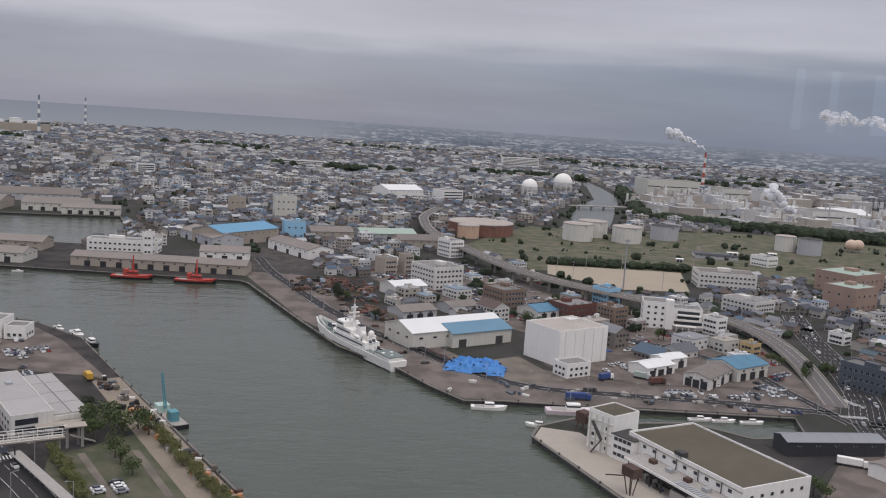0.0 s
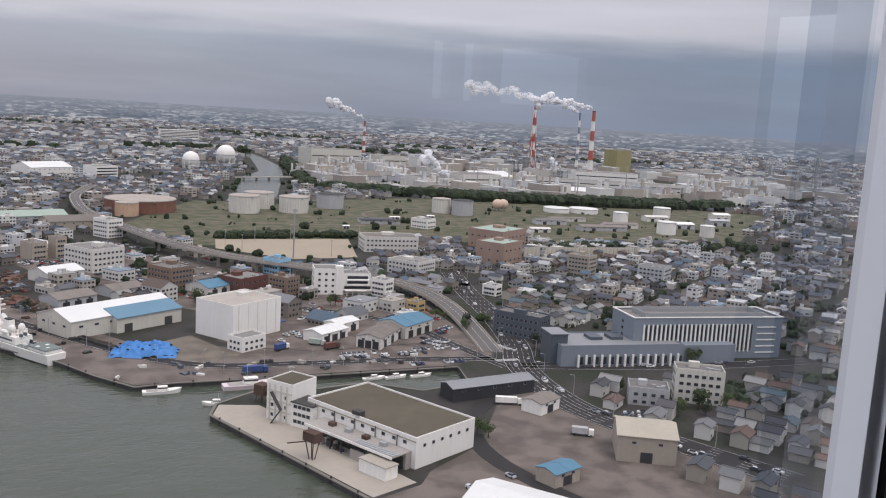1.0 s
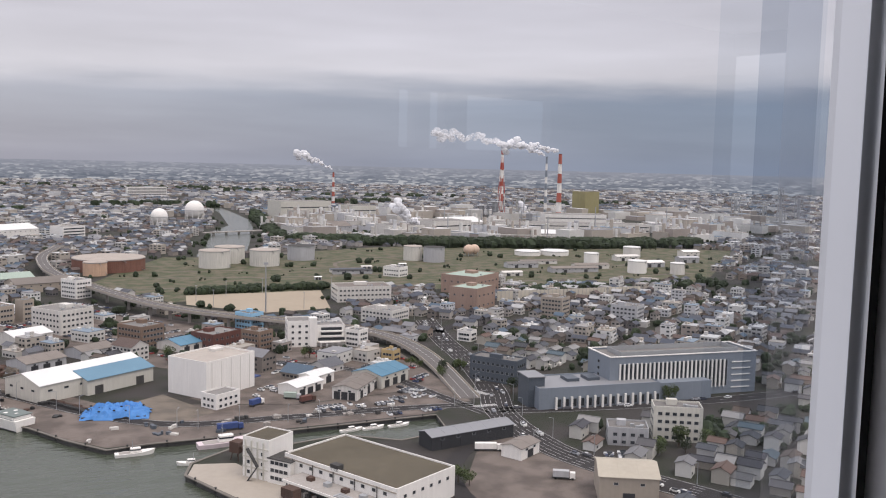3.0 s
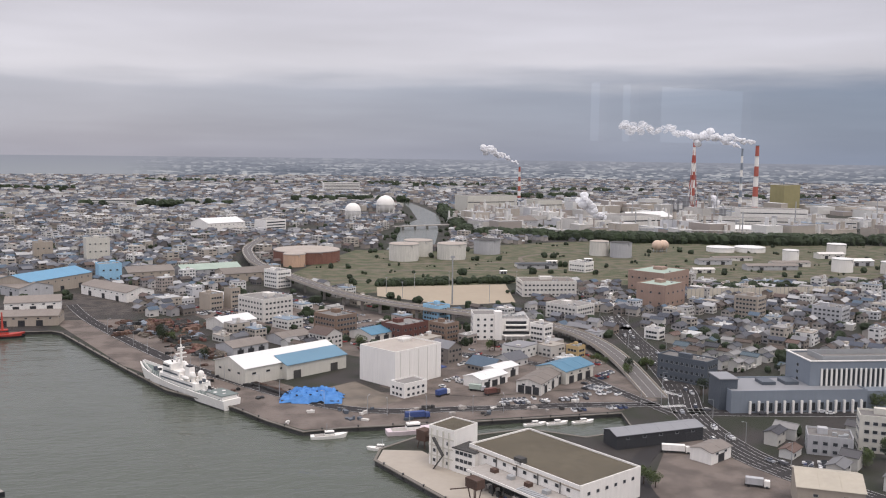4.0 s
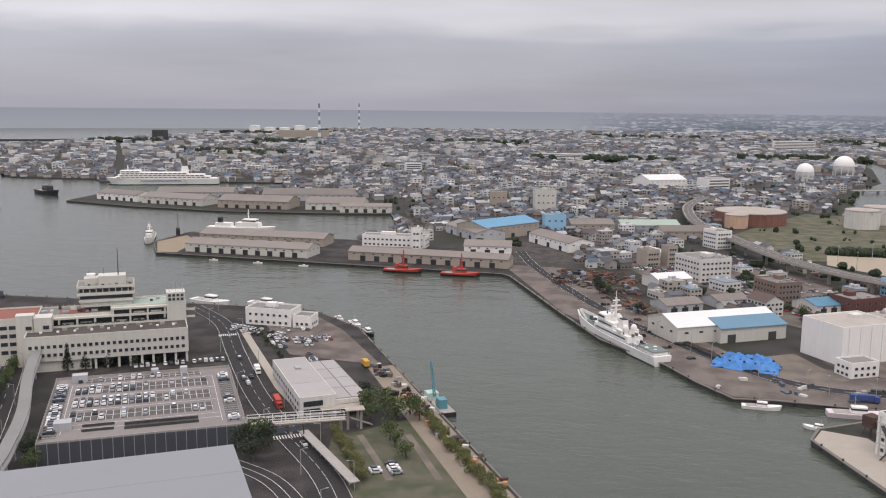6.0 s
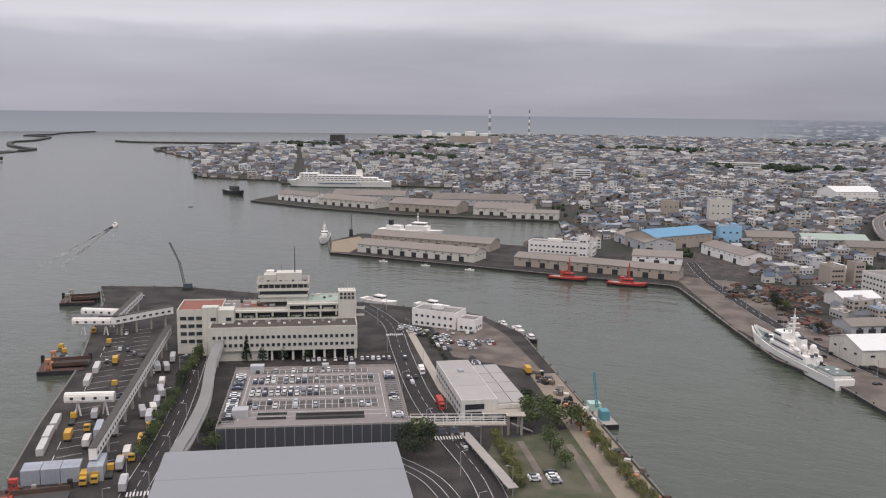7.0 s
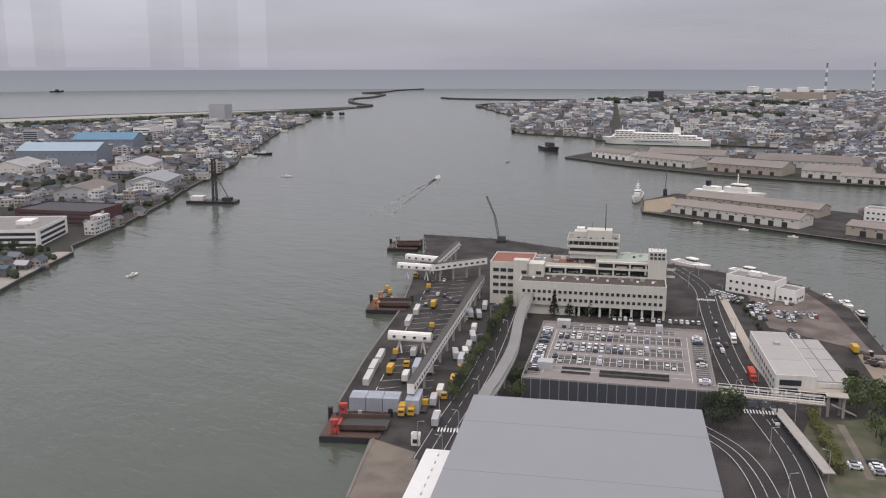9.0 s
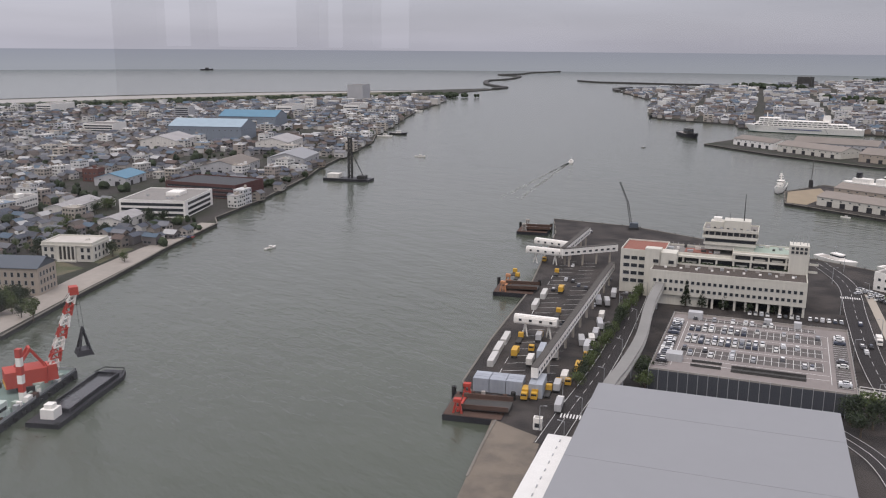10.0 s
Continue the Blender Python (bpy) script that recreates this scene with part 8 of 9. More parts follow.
tagged(new("far_woods", wood.mesh("far_woods", dark_leaf)), "dark green woods and bushes in the distance", "trees", kind="stuff")

# street lamps and poles
LAMP = Shape().cyl(0, 0, 0, 0.16, 9, 6, 0.1).beam((0, 0, 8.9), (1.8, 0, 9.3), 0.12).box(2.0, 0, 9.2, 0.9, 0.35, 0.18).mesh("street_lamp", steel)
for line, off, n in ((PEN_ROAD, 7.2, 16), (CITY_ROAD, 9.2, 18), ([(198, 412), (100, 412), (40, 424), (-20, 494), (-60, 554), (-120, 674)], 0, 18), ([(-200, 180), (-248, 255), (-325, 358)], 5.5, 12)):
    pts = smooth_line([(x, y, 0.0) for x, y in line])
    for i in range(n):
        k = int(i / n * (len(pts) - 1))
        d = pts[k + 1] - pts[k]
        p = pts[k] + Vector((-d.y, d.x, 0)).normalized() * off * (1 if i % 2 else -1)
        ob = new("street_lamp", LAMP)
        ob.matrix_basis = pose(p.x, p.y, 0, 0, 0, math.degrees(math.atan2(d.y, d.x)) + (-90 if i % 2 else 90))
        tagged(ob, "thin grey street lamp beside the road", "street lamp", "street lamps")
# painted lanes of the truck yard and crossings
yl = Shape()
ym = pose(-258, 192, 0.03, 0, 0, YARD)
for u in range(0, 200, 9):
    for v_ in (-14, -26):
        p = ym @ Vector((u + 8, v_, 0))
        yl.box(p.x, p.y, 0.02, 0.18, 9, 0.02, YARD + 20)
for u in range(0, 190, 14):
    p = ym @ Vector((u, -9, 0))
    yl.box(p.x, p.y, 0.02, 8, 0.2, 0.02, YARD)
for x, y, dg, n in ((-244, 424, 36, 9), (-146, 296, 36, 10), (203, 408, 0, 12), (196, 372, 10, 12), (212, 432, -70, 10), (-212, 202, 40, 7), (-311, 342, 40, 7)):
    for i in range(n):
        q = pose(x, y, 0, 0, 0, dg) @ Vector(((i - n / 2) * 1.1, 0, 0))
        yl.box(q.x, q.y, 0.21, 0.5, 3.6, 0.02, dg)
setting("yard_markings", yl, line_paint, "white painted lines and crossings")
# tracks over the green by the tanks
for line in ([(30, 885, 0.1), (200, 860, 0.1), (420, 845, 0.1), (700, 860, 0.1)], [(70, 960, 0.1), (200, 935, 0.1), (400, 930, 0.1), (620, 940, 0.1), (800, 1000, 0.1)], [(300, 930, 0.1), (320, 1060, 0.1), (480, 1130, 0.1)], [(110, 1000, 0.1), (250, 1000, 0.1), (460, 1000, 0.1)]):
    setting("track", strip(smooth_line(line), 5, 0.1, 0.05), yard, "pale dirt track across the green")
# low sheds, racks and plant on the green
for k, (x, y, w, d, h, m) in enumerate(((300, 945, 44, 9, 4, dark_steel), (300, 962, 40, 8, 3, slate_dark), (560, 905, 60, 14, 5, shed_roof), (600, 930, 46, 12, 5, shed_roof), (520, 960, 40, 14, 5, flat_roof), (560, 990, 50, 10, 4, shed_roof), (690, 930, 30, 16, 6, white), (470, 890, 24, 10, 4, offwhite), (250, 905, 7, 5, 3, white), (330, 985, 12, 5, 3, white), (380, 1000, 9, 6, 3, white), (700, 1000, 34, 14, 6, offwhite), (770, 960, 30, 12, 7, grey_wall), (820, 1020, 26, 16, 8, white))):
    shed("depot_shed", "low service shed on the oil depot green", x, y, -4, w, d, h, offwhite if k % 2 else grey_wall, m, doors=2)
# bushes and trees in the town's gaps
town = Shape()
wood = town
for k in range(2600):
    a, r_ = radians(tr.uniform(-57, 20)), 420 + 1500 * tr.random() ** 1.3
    x, y = -r_ * math.sin(a), r_ * math.cos(a)
    if inside(x, y, EAST) and not inside(x, y, CANAL) and (k % 5 == 0 or not inside(x, y, GRASS_FIELD)) and not inside(x, y, SPORTS) and (x > 205 or (x > 0 and y > 560) or y > 780) and all(math.hypot(x - p, y - q) > s_ for p, q, s_ in TAKEN):
        clump(x, y, 3.5, tr.uniform(3, 6.5), 2)
for k in range(700):
    a, r_ = radians(tr.uniform(55, 86)), 560 + 1300 * tr.random()
    x, y = -r_ * math.sin(a), r_ * math.cos(a)
    if inside(x, y, WEST) and all(math.hypot(x - p, y - q) > s_ for p, q, s_ in TAKEN):
        clump(x, y, 3.5, tr.uniform(3, 7), 2)
tagged(new("town_greenery", town.mesh("town_greenery", dark_leaf)), "small dark trees and bushes between the houses", "trees", kind="stuff")

# ---- the lookout room the camera stands in, at the top of the tower ----
FACE = 17.0
ROOM = pose(0, 0, 0, 0, 0, FACE)
PANE, BACK, HALF, LOW, TOP = 1.1, -8.0, 16.0, 123.4, 127.6
frame_paint = mat("grey_white_window_frame", (0.78, 0.80, 0.84), 0.4, spread=0.05)
inner_frame = mat("warm_grey_mullion", (0.80, 0.785, 0.79), 0.5, spread=0.05)
grey_frame = mat("grey_window_frame", (0.66, 0.67, 0.69), 0.45, spread=0.06)
brown_seal = mat("brown_seal", (0.24, 0.21, 0.20), 0.7)
room_dark = mat("grey_room_wall", (0.24, 0.24, 0.25), 0.9)
room_white = mat("white_room_ceiling", (0.82, 0.82, 0.82), 0.9)
carpet = mat("grey_carpet", (0.30, 0.30, 0.30), 0.95)


def in_room(name, shape, material, label):
    ob = setting(name, shape, material, label)
    ob.matrix_basis = ROOM
    return ob


in_room("tower", Shape().box(0, -12, 0, 36, 24, LOW - 0.5), offwhite, "pale shaft of the observation tower")
in_room("floor", Shape().box(0, (PANE + BACK) / 2 - 0.1, LOW - 0.3, 2 * HALF, PANE - BACK - 0.2, 0.3), carpet, "grey carpet of the lookout room")
in_room("ceiling", Shape().box(0, (PANE + BACK) / 2 - 0.1, TOP, 2 * HALF, PANE - BACK - 0.2, 0.3), room_white, "white ceiling of the lookout room")
# back wall with window openings, left to right as one looks at the city
gaps = [(-14.6, -13.6, 124.95), (-13.1, -10.9, 124.95), (-10.4, -9.9, 124.95), (-9.3, -8.6, 124.95), (7.75, 8.05, 125.2), (8.3, 8.6, 125.2), (9.0, 10.8, 125.2)]
x0 = -HALF
for k, (a, b_, z) in enumerate(gaps):
    top = 127.3 if a < 0 else 126.0
    in_room("wall_back", Shape().box((x0 + a) / 2, BACK, LOW, a - x0, 0.2, TOP - LOW), room_dark, "grey back wall of the lookout room")
    in_room("wall_back", Shape().box((a + b_) / 2, BACK, LOW, b_ - a, 0.2, z - LOW).box((a + b_) / 2, BACK, top, b_ - a, 0.2, TOP - top), room_dark, "grey wall round a rear window")
    x0 = b_
in_room("wall_back", Shape().box((x0 + HALF) / 2, BACK, LOW, HALF - x0, 0.2, TOP - LOW), room_dark, "grey back wall of the lookout room")
for sx in (-HALF, HALF):
    in_room("wall_side", Shape().box(sx, (PANE + BACK) / 2, LOW, 0.2, PANE - BACK, 0.5).box(sx, (PANE + BACK) / 2, TOP - 0.4, 0.2, PANE - BACK, 0.4), room_dark, "side wall with a wide window opening")

pane_mat = bpy.data.materials.new("window_pane")
pane_mat.use_nodes = True
pt = pane_mat.node_tree
for n_ in list(pt.nodes):
    pt.nodes.remove(n_)
clear, gloss, fres, mixer, outn = (pt.nodes.new(k) for k in ("ShaderNodeBsdfTransparent", "ShaderNodeBsdfGlossy", "ShaderNodeFresnel", "ShaderNodeMixShader", "ShaderNodeOutputMaterial"))
clear.inputs[0].default_value = (1.0, 1.0, 1.0, 1)
gloss.inputs["Roughness"].default_value = 0.0
fres.inputs["IOR"].default_value = 2.05
pt.links.new(fres.outputs[0], mixer.inputs[0])
pt.links.new(clear.outputs[0], mixer.inputs[1])
pt.links.new(gloss.outputs[0], mixer.inputs[2])
pt.links.new(mixer.outputs[0], outn.inputs[0])
# Bluish see-through tints for added sheets that dim the view.
tint_mat = bpy.data.materials.new("tinted_glass")
tint_mat.use_nodes = True
tt = tint_mat.node_tree
for n_ in list(tt.nodes):
    tt.nodes.remove(n_)
tc, to = tt.nodes.new("ShaderNodeBsdfTransparent"), tt.nodes.new("ShaderNodeOutputMaterial")
tc.inputs[0].default_value = (0.74, 0.77, 0.81, 1)
tt.links.new(tc.outputs[0], to.inputs[0])
faint_mat = tint_mat.copy()
faint_mat.name = "faint_dimming_tint"
faint_mat.node_tree.nodes["Transparent BSDF"].inputs[0].default_value = (0.90, 0.92, 0.94, 1)
MULL = PANE * math.tan(radians(60.0))
win = in_room("window_1", Shape().add([(-HALF + 0.2, PANE, LOW), (MULL + 0.05, PANE, LOW), (MULL + 0.05, PANE, TOP), (-HALF + 0.2, PANE, TOP)], [(0, 1, 2, 3)]), pane_mat, "large clean window pane of the lookout room")
win.visible_shadow = False
win2 = in_room("window_2", Shape().add([(MULL + 0.6, PANE, LOW), (HALF - 0.2, PANE, LOW), (HALF - 0.2, PANE, TOP), (MULL + 0.6, PANE, TOP)], [(0, 1, 2, 3)]), pane_mat, "next window pane of the lookout room")
win2.visible_shadow = False
# Added sheets darken the view beside the mullion and through the next pane.
for k, (xa, xb, y_) in enumerate(((1.58, MULL + 0.05, PANE + 0.03), (1.73, MULL + 0.05, PANE + 0.04), (MULL + 0.6, HALF - 0.2, PANE + 0.04), (MULL + 0.6, HALF - 0.2, PANE + 0.06))):
    layer_ob = in_room("dimming_layer", Shape().add([(xa, y_, LOW), (xb, y_, LOW), (xb, y_, TOP), (xa, y_, TOP)], [(0, 1, 2, 3)]), faint_mat if k == 0 else tint_mat, "added bluish sheet that dims the view through the window")
    layer_ob.visible_shadow = False


def upright(a0, a1, d, material, label, z0=LOW, z1=TOP, slant=0.0):
    """A mullion profile between two bearings from a place close behind the pane, d metres off."""
    p = [(0.138 - e * math.sin(radians(a)), 0.267 + e * math.cos(radians(a))) for a, e in ((a0, d + slant), (a1, d))]
    q = [(x + (x - 0.138) * 0.04, y + (y - 0.267) * 0.04) for x, y in p]
    setting("mullion", Shape().prism([p[0], q[0], q[1], p[1]], z0, z1, 1.0, True), material, label)


upright(-45.84, -47.66, 2.06, frame_paint, "pale inner edge of the window frame", slant=0.25)
upright(-47.68, -48.58, 2.03, grey_frame, "grey outer edge of the window frame", slant=0.2)
upright(-48.60, -49.05, 2.09, rubber, "black rubber gasket of the window")
upright(-49.07, -51.83, 1.98, inner_frame, "warm grey window mullion", slant=0.14)
upright(-51.85, -52.28, 2.03, brown_seal, "brown seal of the next window")
# pale raking struts outside the next pane
for k in range(2):
    a0, a1 = radians(-51.70), radians(-54.70)
    e0, e1 = (-15.15 - 3.3 * k, -8.86 - 3.3 * k)
    d = 3.4
    P, Q = (Vector((0.138 - d * math.sin(a), 0.267 + d * math.cos(a), EYE + d * math.tan(radians(e)))) for a, e in ((a0, e0), (a1, e1)))
    setting("strut", Shape().beam(P, Q, 0.10, 0.13), frame_paint if k == 0 else rubber, "raking strut of the tower frame")

# ---- the town: houses ----
rnd = random.Random(5)
CELL = {}
for x, y, r in TAKEN:
    for i in range(int((x - r) // 60), int((x + r) // 60) + 1):
        for j in range(int((y - r) // 60), int((y + r) // 60) + 1):
            CELL.setdefault((i, j), []).append((x, y, r))


def free(x, y, pad=4):
    return all((x - a) ** 2 + (y - b) ** 2 > (r + pad) ** 2 for a, b, r in CELL.get((int(x // 60), int(y // 60)), ()))


MILLS = [(360, 1330), (950, 1190), (1400, 1350), (1700, 1700), (1300, 2050), (700, 2100), (430, 2000), (340, 1600)]
OPEN = [GRASS_FIELD, SPORTS, [(92, 706), (150, 680), (222, 690), (245, 842), (55, 856)], [(140, 1140), (240, 1140), (278, 1295), (345, 1600), (380, 1810), (392, 2040), (396, 2300), (330, 2300), (318, 2050), (270, 1675), (214, 1525), (170, 1296)], [(90, 800), (110, 850), (240, 850), (235, 825), (108, 822)]]


def building_ground(x, y):
    if inside(x, y, EAST):
        if y < 470 and x < 205 or (y < 560 and x < 105) or (y < 700 and x < -30) or (x < -100 and y < 770) or (x < -330 and y < 1110):
            return False
        return not any(inside(x, y, p) for p in OPEN)
    if inside(x, y, WEST):
        return -1860 < x < -640 or (y < 200 and x < -560)
    return False


HOUSE_KINDS = []
for k in range(10):
    w, d, h = rnd.uniform(7, 10.5), rnd.uniform(5.6, 7.6), rnd.choice((5.0, 5.4, 5.8, 3.2))
    rise = d * rnd.uniform(0.2, 0.3)
    wall = Shape().box(0, 0, -0.3, w, d, h + 0.3, bottom=False).ends(0, 0, h, w, d, rise)
    if k % 3 == 0:
        wall.box(w * 0.3, -d * 0.55, -0.3, w * 0.4, d * 0.4, h * 0.55, bottom=False)
    wm = wall.mesh("wall", house_wall)
    hw = palette("house_paint", [(0.52, 0.50, 0.46), (0.40, 0.37, 0.32), (0.60, 0.59, 0.56), (0.30, 0.27, 0.23), (0.46, 0.45, 0.44), (0.64, 0.62, 0.58)], 0.85, by="object") if k == 0 else MATS["house_paint"]
    hr = palette("house_tiles", [(0.06, 0.06, 0.068), (0.085, 0.083, 0.087), (0.05, 0.053, 0.06), (0.12, 0.118, 0.118), (0.09, 0.07, 0.058), (0.16, 0.16, 0.165), (0.07, 0.075, 0.085), (0.08, 0.11, 0.13), (0.12, 0.08, 0.065), (0.24, 0.235, 0.23)], 0.7, by="object") if k == 0 else MATS["house_tiles"]
    wm.materials[0] = hw
    rm = Shape().gable(0, 0, h, w, d, rise, 0.6, 0.25).box(0, 0, h + rise + 0.15, w + 1.0, 0.5, 0.3).mesh("roof", hr)
    HOUSE_KINDS.append((w, d, h, wm, rm))


def house(x, y, deg):
    w, d, h, wm, rm = rnd.choice(HOUSE_KINDS)
    b = new("house", wm)
    b.matrix_basis = pose(x, y, 0, 0, 0, deg)
    tagged(b, "small two-storey house with pitched tile roof", "house", "houses of the town")
    piece("roof", rm, b, Matrix())
    me = window_mesh(1.7, 1.1)
    piece("window", me, b, pose(-0.25 * w, -d / 2, 1.0))
    if h > 5:
        piece("window", me, b, pose(0.2 * w, -d / 2, 3.7))



single = 0
walls, roofs, bwalls, broofs, panes = Shape(), Shape(), Shape(), Shape(), Shape()
dq = random.Random(17)
SERVICE = [(200, 421), (150, 440), (95, 520), (40, 570), (-20, 650), (-60, 720), (-90, 780), (0, 860), (60, 735), (120, 655), (190, 600), (206, 540)]
LOTS = []


def town_windows(x, y, w, d, h, c, s_):
    """Dark panes on the two sides of a house that look over the harbour."""
    r = math.hypot(x, y)
    for side, (nx, ny, half, run) in enumerate(((0, -1, d / 2, w), (1, 0, w / 2, d), (0, 1, d / 2, w), (-1, 0, w / 2, d))):
        ox, oy = c * nx - s_ * ny, s_ * nx + c * ny
        if ox * x + oy * y > -0.2 * r:
            continue
        ux, uy = -oy, ox
        n = max(1, int(run / (2.8 if r < 1000 else 5.5)))
        for lev in range(max(1, int(h / 3))):
            for i in range(n):
                if dq.random() < 0.2:
                    continue
                u, ww = ((i + 0.5) / n - 0.5) * run * 0.92, run / n * dq.uniform(0.22, 0.34)
                px, py = x + ox * (half + 0.06), y + oy * (half + 0.06)
                z = lev * 3 + 0.9
                panes.add([(px + ux * a, py + uy * a, z + b) for a, b in ((u - ww, 0), (u + ww, 0), (u + ww, 1.3), (u - ww, 1.3))], [(0, 1, 2, 3)])



def far_house(x, y, w, d, h, deg, flat):
    c, s_ = math.cos(radians(deg)), math.sin(radians(deg))
    tr = lambda p: (x + c * p[0] - s_ * p[1], y + s_ * p[0] + c * p[1], p[2])
    a, b = w / 2, d / 2
    base = [(-a, -b), (a, -b), (a, b), (-a, b)]
    if flat:
        bwalls.add([tr((*p, z)) for z in (-0.2, h) for p in base], [(0, 1, 5, 4), (1, 2, 6, 5), (2, 3, 7, 6), (3, 0, 4, 7)])
        broofs.add([tr((p[0], p[1], z)) for z in (h - 0.1, h + 0.4) for p in base], [(0, 1, 5, 4), (1, 2, 6, 5), (2, 3, 7, 6), (3, 0, 4, 7), (4, 5, 6, 7)])
        if math.hypot(x, y) < 1900:
            for _ in range(dq.randint(1, 4)):
                q = tr((dq.uniform(-0.7, 0.7) * a, dq.uniform(-0.7, 0.7) * b, h + 0.38))
                bwalls.box(*q, dq.uniform(1, 0.4 * a + 1), dq.uniform(1, 2.6), dq.uniform(0.7, 2.6), deg, bottom=False)
            if not inside(x, y, MILLS):
                town_windows(x, y, w, d, h, c, s_)
            else:
                for _ in range(3):
                    q = tr((dq.uniform(-0.8, 0.8) * a, dq.uniform(-0.8, 0.8) * b, h + 0.3))
                    bwalls.cyl(*q, dq.uniform(1, 3.5), dq.uniform(3, 15), 8)
    else:
        rise = d * 0.25
        walls.add([tr((*p, z)) for z in (-0.2, h) for p in base] + [tr((-a, 0, h + rise)), tr((a, 0, h + rise))],
                  [(0, 1, 5, 4), (1, 2, 6, 9, 5), (2, 3, 7, 6), (3, 0, 4, 8, 7)])
        o = 0.6
        roofs.add([tr((-a - o, -b - o, h - 0.2)), tr((a + o, -b - o, h - 0.2)), tr((a + o, 0, h + rise + 0.25)), tr((-a - o, 0, h + rise + 0.25)), tr((a + o, b + o, h - 0.2)), tr((-a - o, b + o, h - 0.2))],
                  [(0, 1, 2, 3), (3, 2, 4, 5)])
        if math.hypot(x, y) < 1150:
            town_windows(x, y, w, d, h, c, s_)


def sector(x, y):
    a = math.degrees(math.atan2(-x, y))
    return -58 < a < 88


c36, s36 = math.cos(radians(36)), math.sin(radians(36))
for lo, hi, step, big in ((0, 900, 11.6, 0.12), (900, 1700, 14, 0.14), (1700, 2700, 18, 0.18), (2700, 4600, 28, 0.24)):
    n = int(hi / step) + 2
    for i in range(-n, n):
        for j in range(-n, n):
            u, v = (i + rnd.uniform(-0.22, 0.22)) * step, (j + rnd.uniform(-0.22, 0.22)) * step
            if i % 7 == 0 or j % 9 == 0:
                continue
            x, y = c36 * u - s36 * v, s36 * u + c36 * v
            r = math.hypot(x, y)
            if not lo <= r < hi or not sector(x, y) or not building_ground(x, y) or not free(x, y):
                continue
            # parks, car parks and yards leave gaps
            if noise.noise(Vector((x / 140, y / 140, 3))) > 0.33 or rnd.random() < 0.06:
                continue
            deg = 36 + rnd.choice((0, 90)) + rnd.uniform(-4, 4)
            if inside(x, y, MILLS):
                if rnd.random() < 0.16:
                    far_house(x, y, rnd.uniform(24, 60), rnd.uniform(16, 36), rnd.choice((7, 9, 12, 16, 22)), 14 + rnd.choice((0, 90)), True)
                continue
            if inside(x, y, SERVICE):
                if dq.random() < 0.2:
                    k = dq.uniform(0.9, 1.7)
                    far_house(x, y, 11 * k, 9 * k, dq.choice((3.6, 4.2, 6.5, 7, 9.5)), deg, dq.random() < 0.75)
                    LOTS.append((x, y, 9 * k))
                continue
            if r < 620 and x > 0 and single < 300:
                house(x, y, deg)
                single += 1
            elif rnd.random() < big:
                k = step / 14
                far_house(x, y, rnd.uniform(10, 18) * k, rnd.uniform(9, 14) * k, rnd.choice((4, 6, 6, 9, 12)), deg, True)
            else:
                k = step / 13.5
                far_house(x, y, rnd.uniform(8, 12) * k, rnd.uniform(6.5, 9) * k, rnd.choice((3.5, 5.5, 6)), deg, False)
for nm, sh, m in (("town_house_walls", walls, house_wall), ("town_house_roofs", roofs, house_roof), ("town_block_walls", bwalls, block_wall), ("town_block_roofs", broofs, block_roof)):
    tagged(new(nm, sh.mesh(nm, m)), "thousands of far town houses with haze-blued grey tile roofs", "houses", kind="stuff")
tagged(new("town_windows", panes.mesh("town_windows", glass)), "dark windows of the town houses", "windows", kind="stuff")

# cars standing in the yards and lots of the town, too many to count
bodies, glasses = Shape(), Shape()


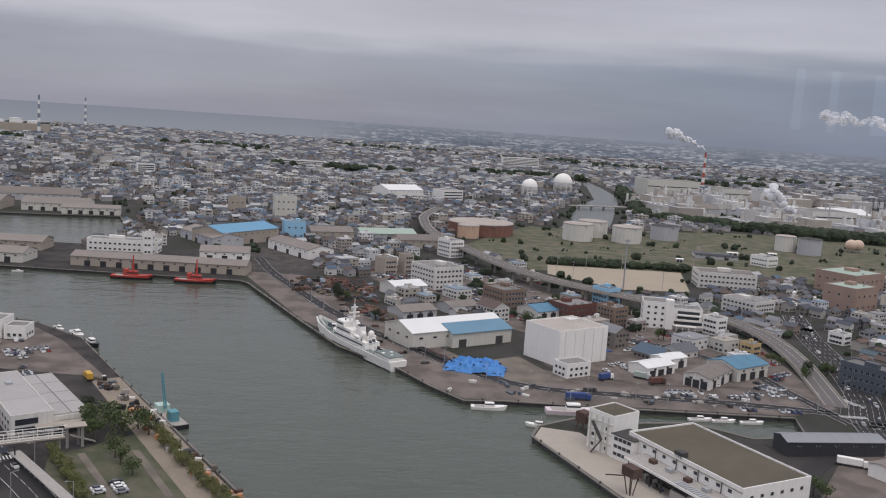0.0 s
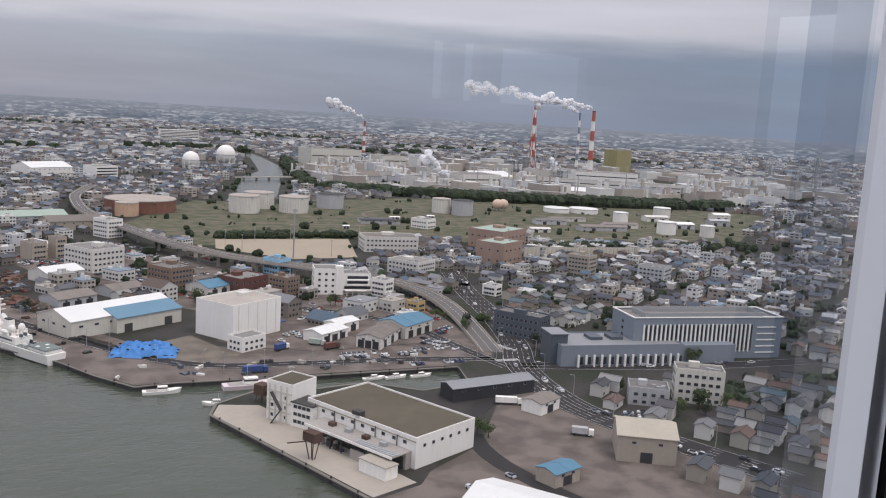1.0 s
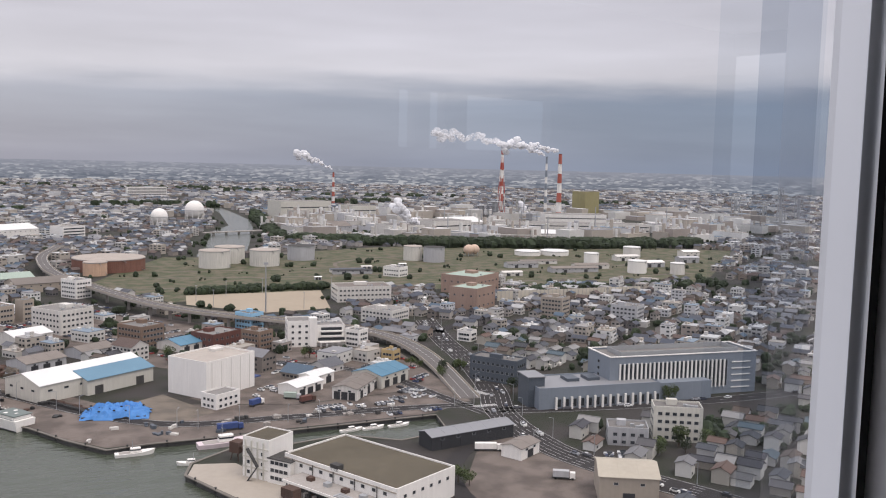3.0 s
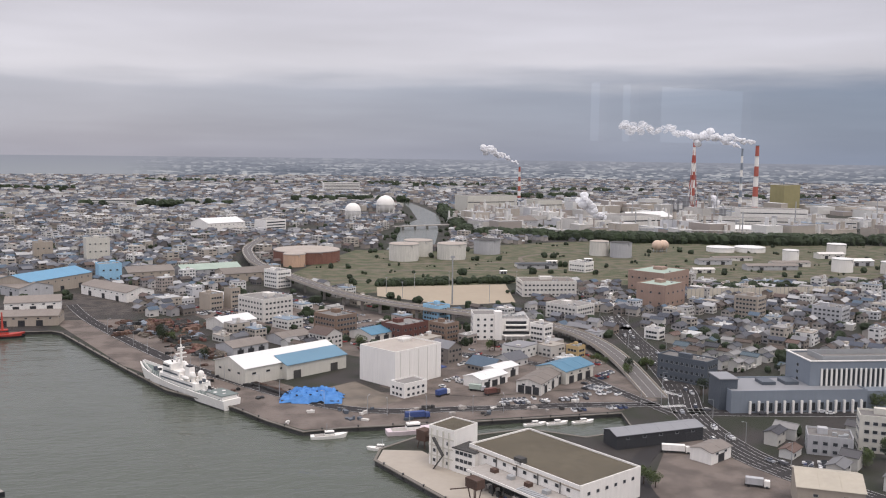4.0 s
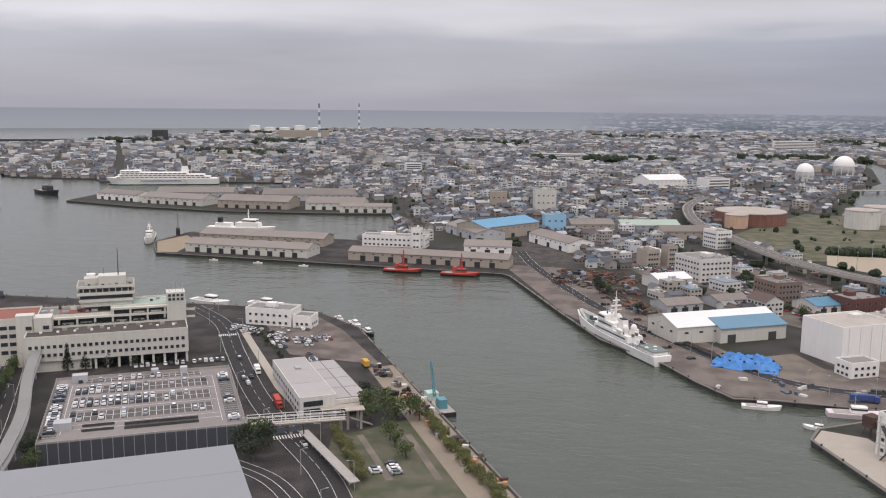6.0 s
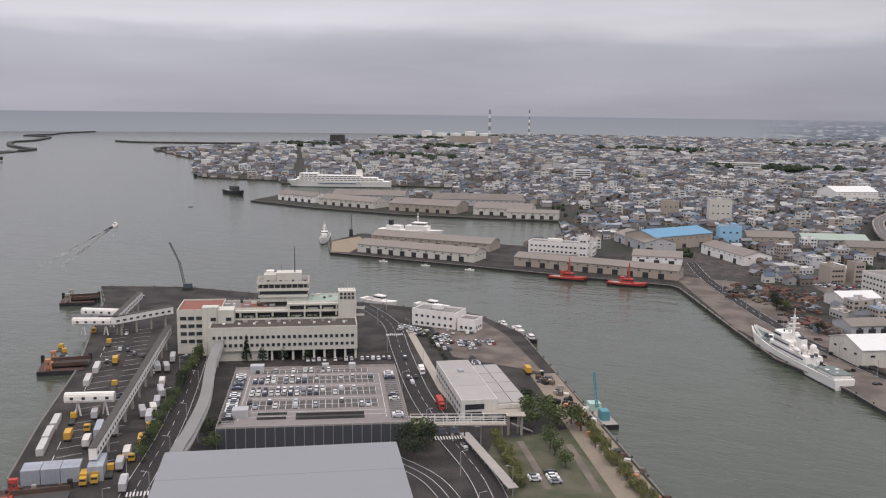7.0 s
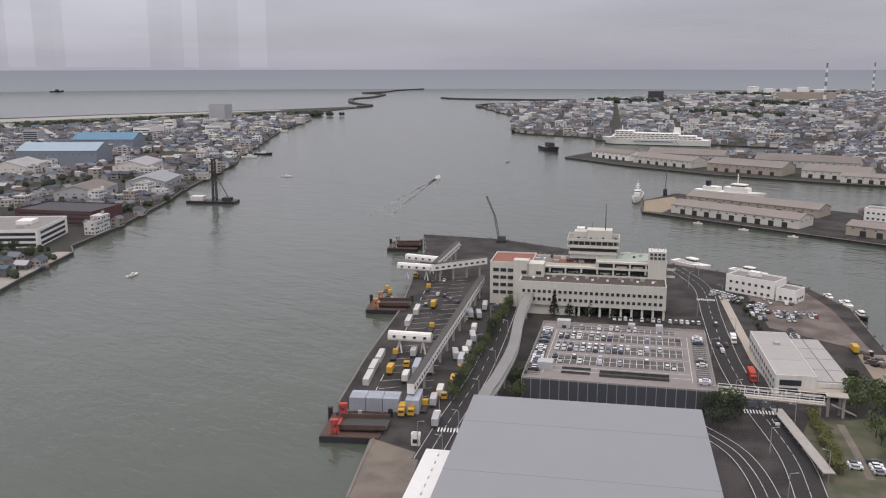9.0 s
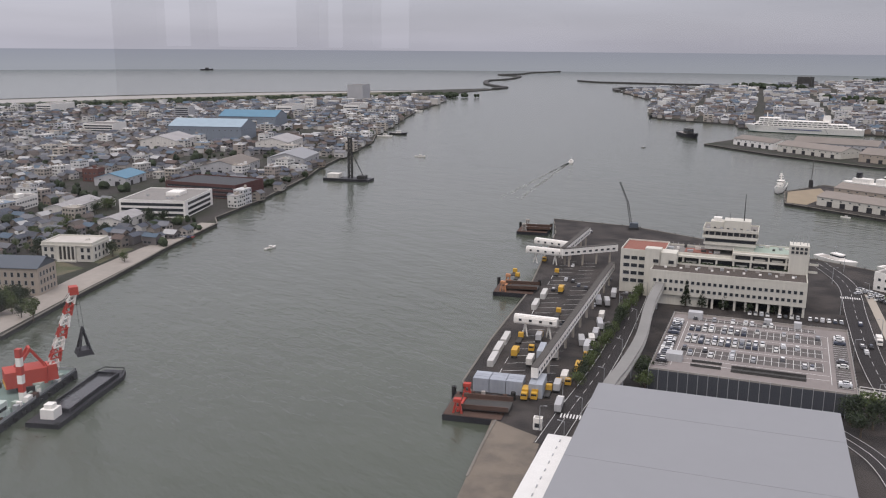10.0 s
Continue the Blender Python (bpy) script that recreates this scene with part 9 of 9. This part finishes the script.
def far_car(x, y, deg, z=0.12):
    c, s_ = math.cos(radians(deg)), math.sin(radians(deg))
    L = dq.choice(((4.3, 1.7), (3.4, 1.5), (4.6, 1.8)))
    a, b = L[0] / 2, L[1] / 2
    o = lambda pts: [(x + c * u - s_ * v, y + s_ * u + c * v) for u, v in pts]
    bodies.prism(o(((-a, -b), (a, -b), (a, b), (-a, b))), z + 0.2, z + 1.0, 0.95)
    glasses.prism(o(((-a * 0.7, -b * 0.9), (a * 0.45, -b * 0.9), (a * 0.45, b * 0.9), (-a * 0.7, b * 0.9))), z + 1.0, z + 1.45, 0.8)


def far_lot(x, y, deg, n, gap=2.7):
    c, s_ = math.cos(radians(deg)), math.sin(radians(deg))
    for i in range(n):
        if dq.random() < 0.78:
            px, py = x + c * i * gap, y + s_ * i * gap
            if free(px, py, -1) and all(math.hypot(px - a, py - b) > r for a, b, r in LOTS):
                far_car(px, py, deg + 90 + dq.uniform(-4, 4))


for k in range(420):
    x, y = dq.uniform(-60, 205), dq.uniform(424, 800)
    if inside(x, y, SERVICE):
        far_lot(x, y, 36 + dq.choice((0, 0, 90)), dq.randint(3, 9))
for x, y, deg, n, rows in ((150, 408, 3, 14, 1), (118, 430, 5, 9, 1), (160, 434, 5, 7, 1), (-205, 420, 35, 9, 2), (-186, 402, -55, 8, 1), (300, 700, 75, 20, 4), (285, 745, 75, 16, 3), (330, 560, 36, 10, 3), (215, 300, 60, 9, 2), (-620, 160, 48, 12, 2), (-585, 176, 48, 10, 1)):
    for r in range(rows):
        far_lot(x - r * 6 * math.sin(radians(deg)), y + r * 6 * math.cos(radians(deg)), deg, n)
far_paint = palette("far_car_paint", [(0.75, 0.75, 0.75), (0.05, 0.05, 0.055), (0.70, 0.70, 0.69), (0.42, 0.43, 0.45), (0.78, 0.78, 0.77), (0.12, 0.12, 0.13), (0.30, 0.05, 0.05), (0.55, 0.55, 0.56), (0.06, 0.08, 0.16)], 0.35, spread=0.02)
tagged(new("town_cars", bodies.mesh("town_cars", far_paint)), "many cars parked in the lots of the town", "cars", kind="stuff")
tagged(new("town_car_windows", glasses.mesh("town_car_windows", glass)), "dark windows of the cars parked in the town", "cars", kind="stuff")
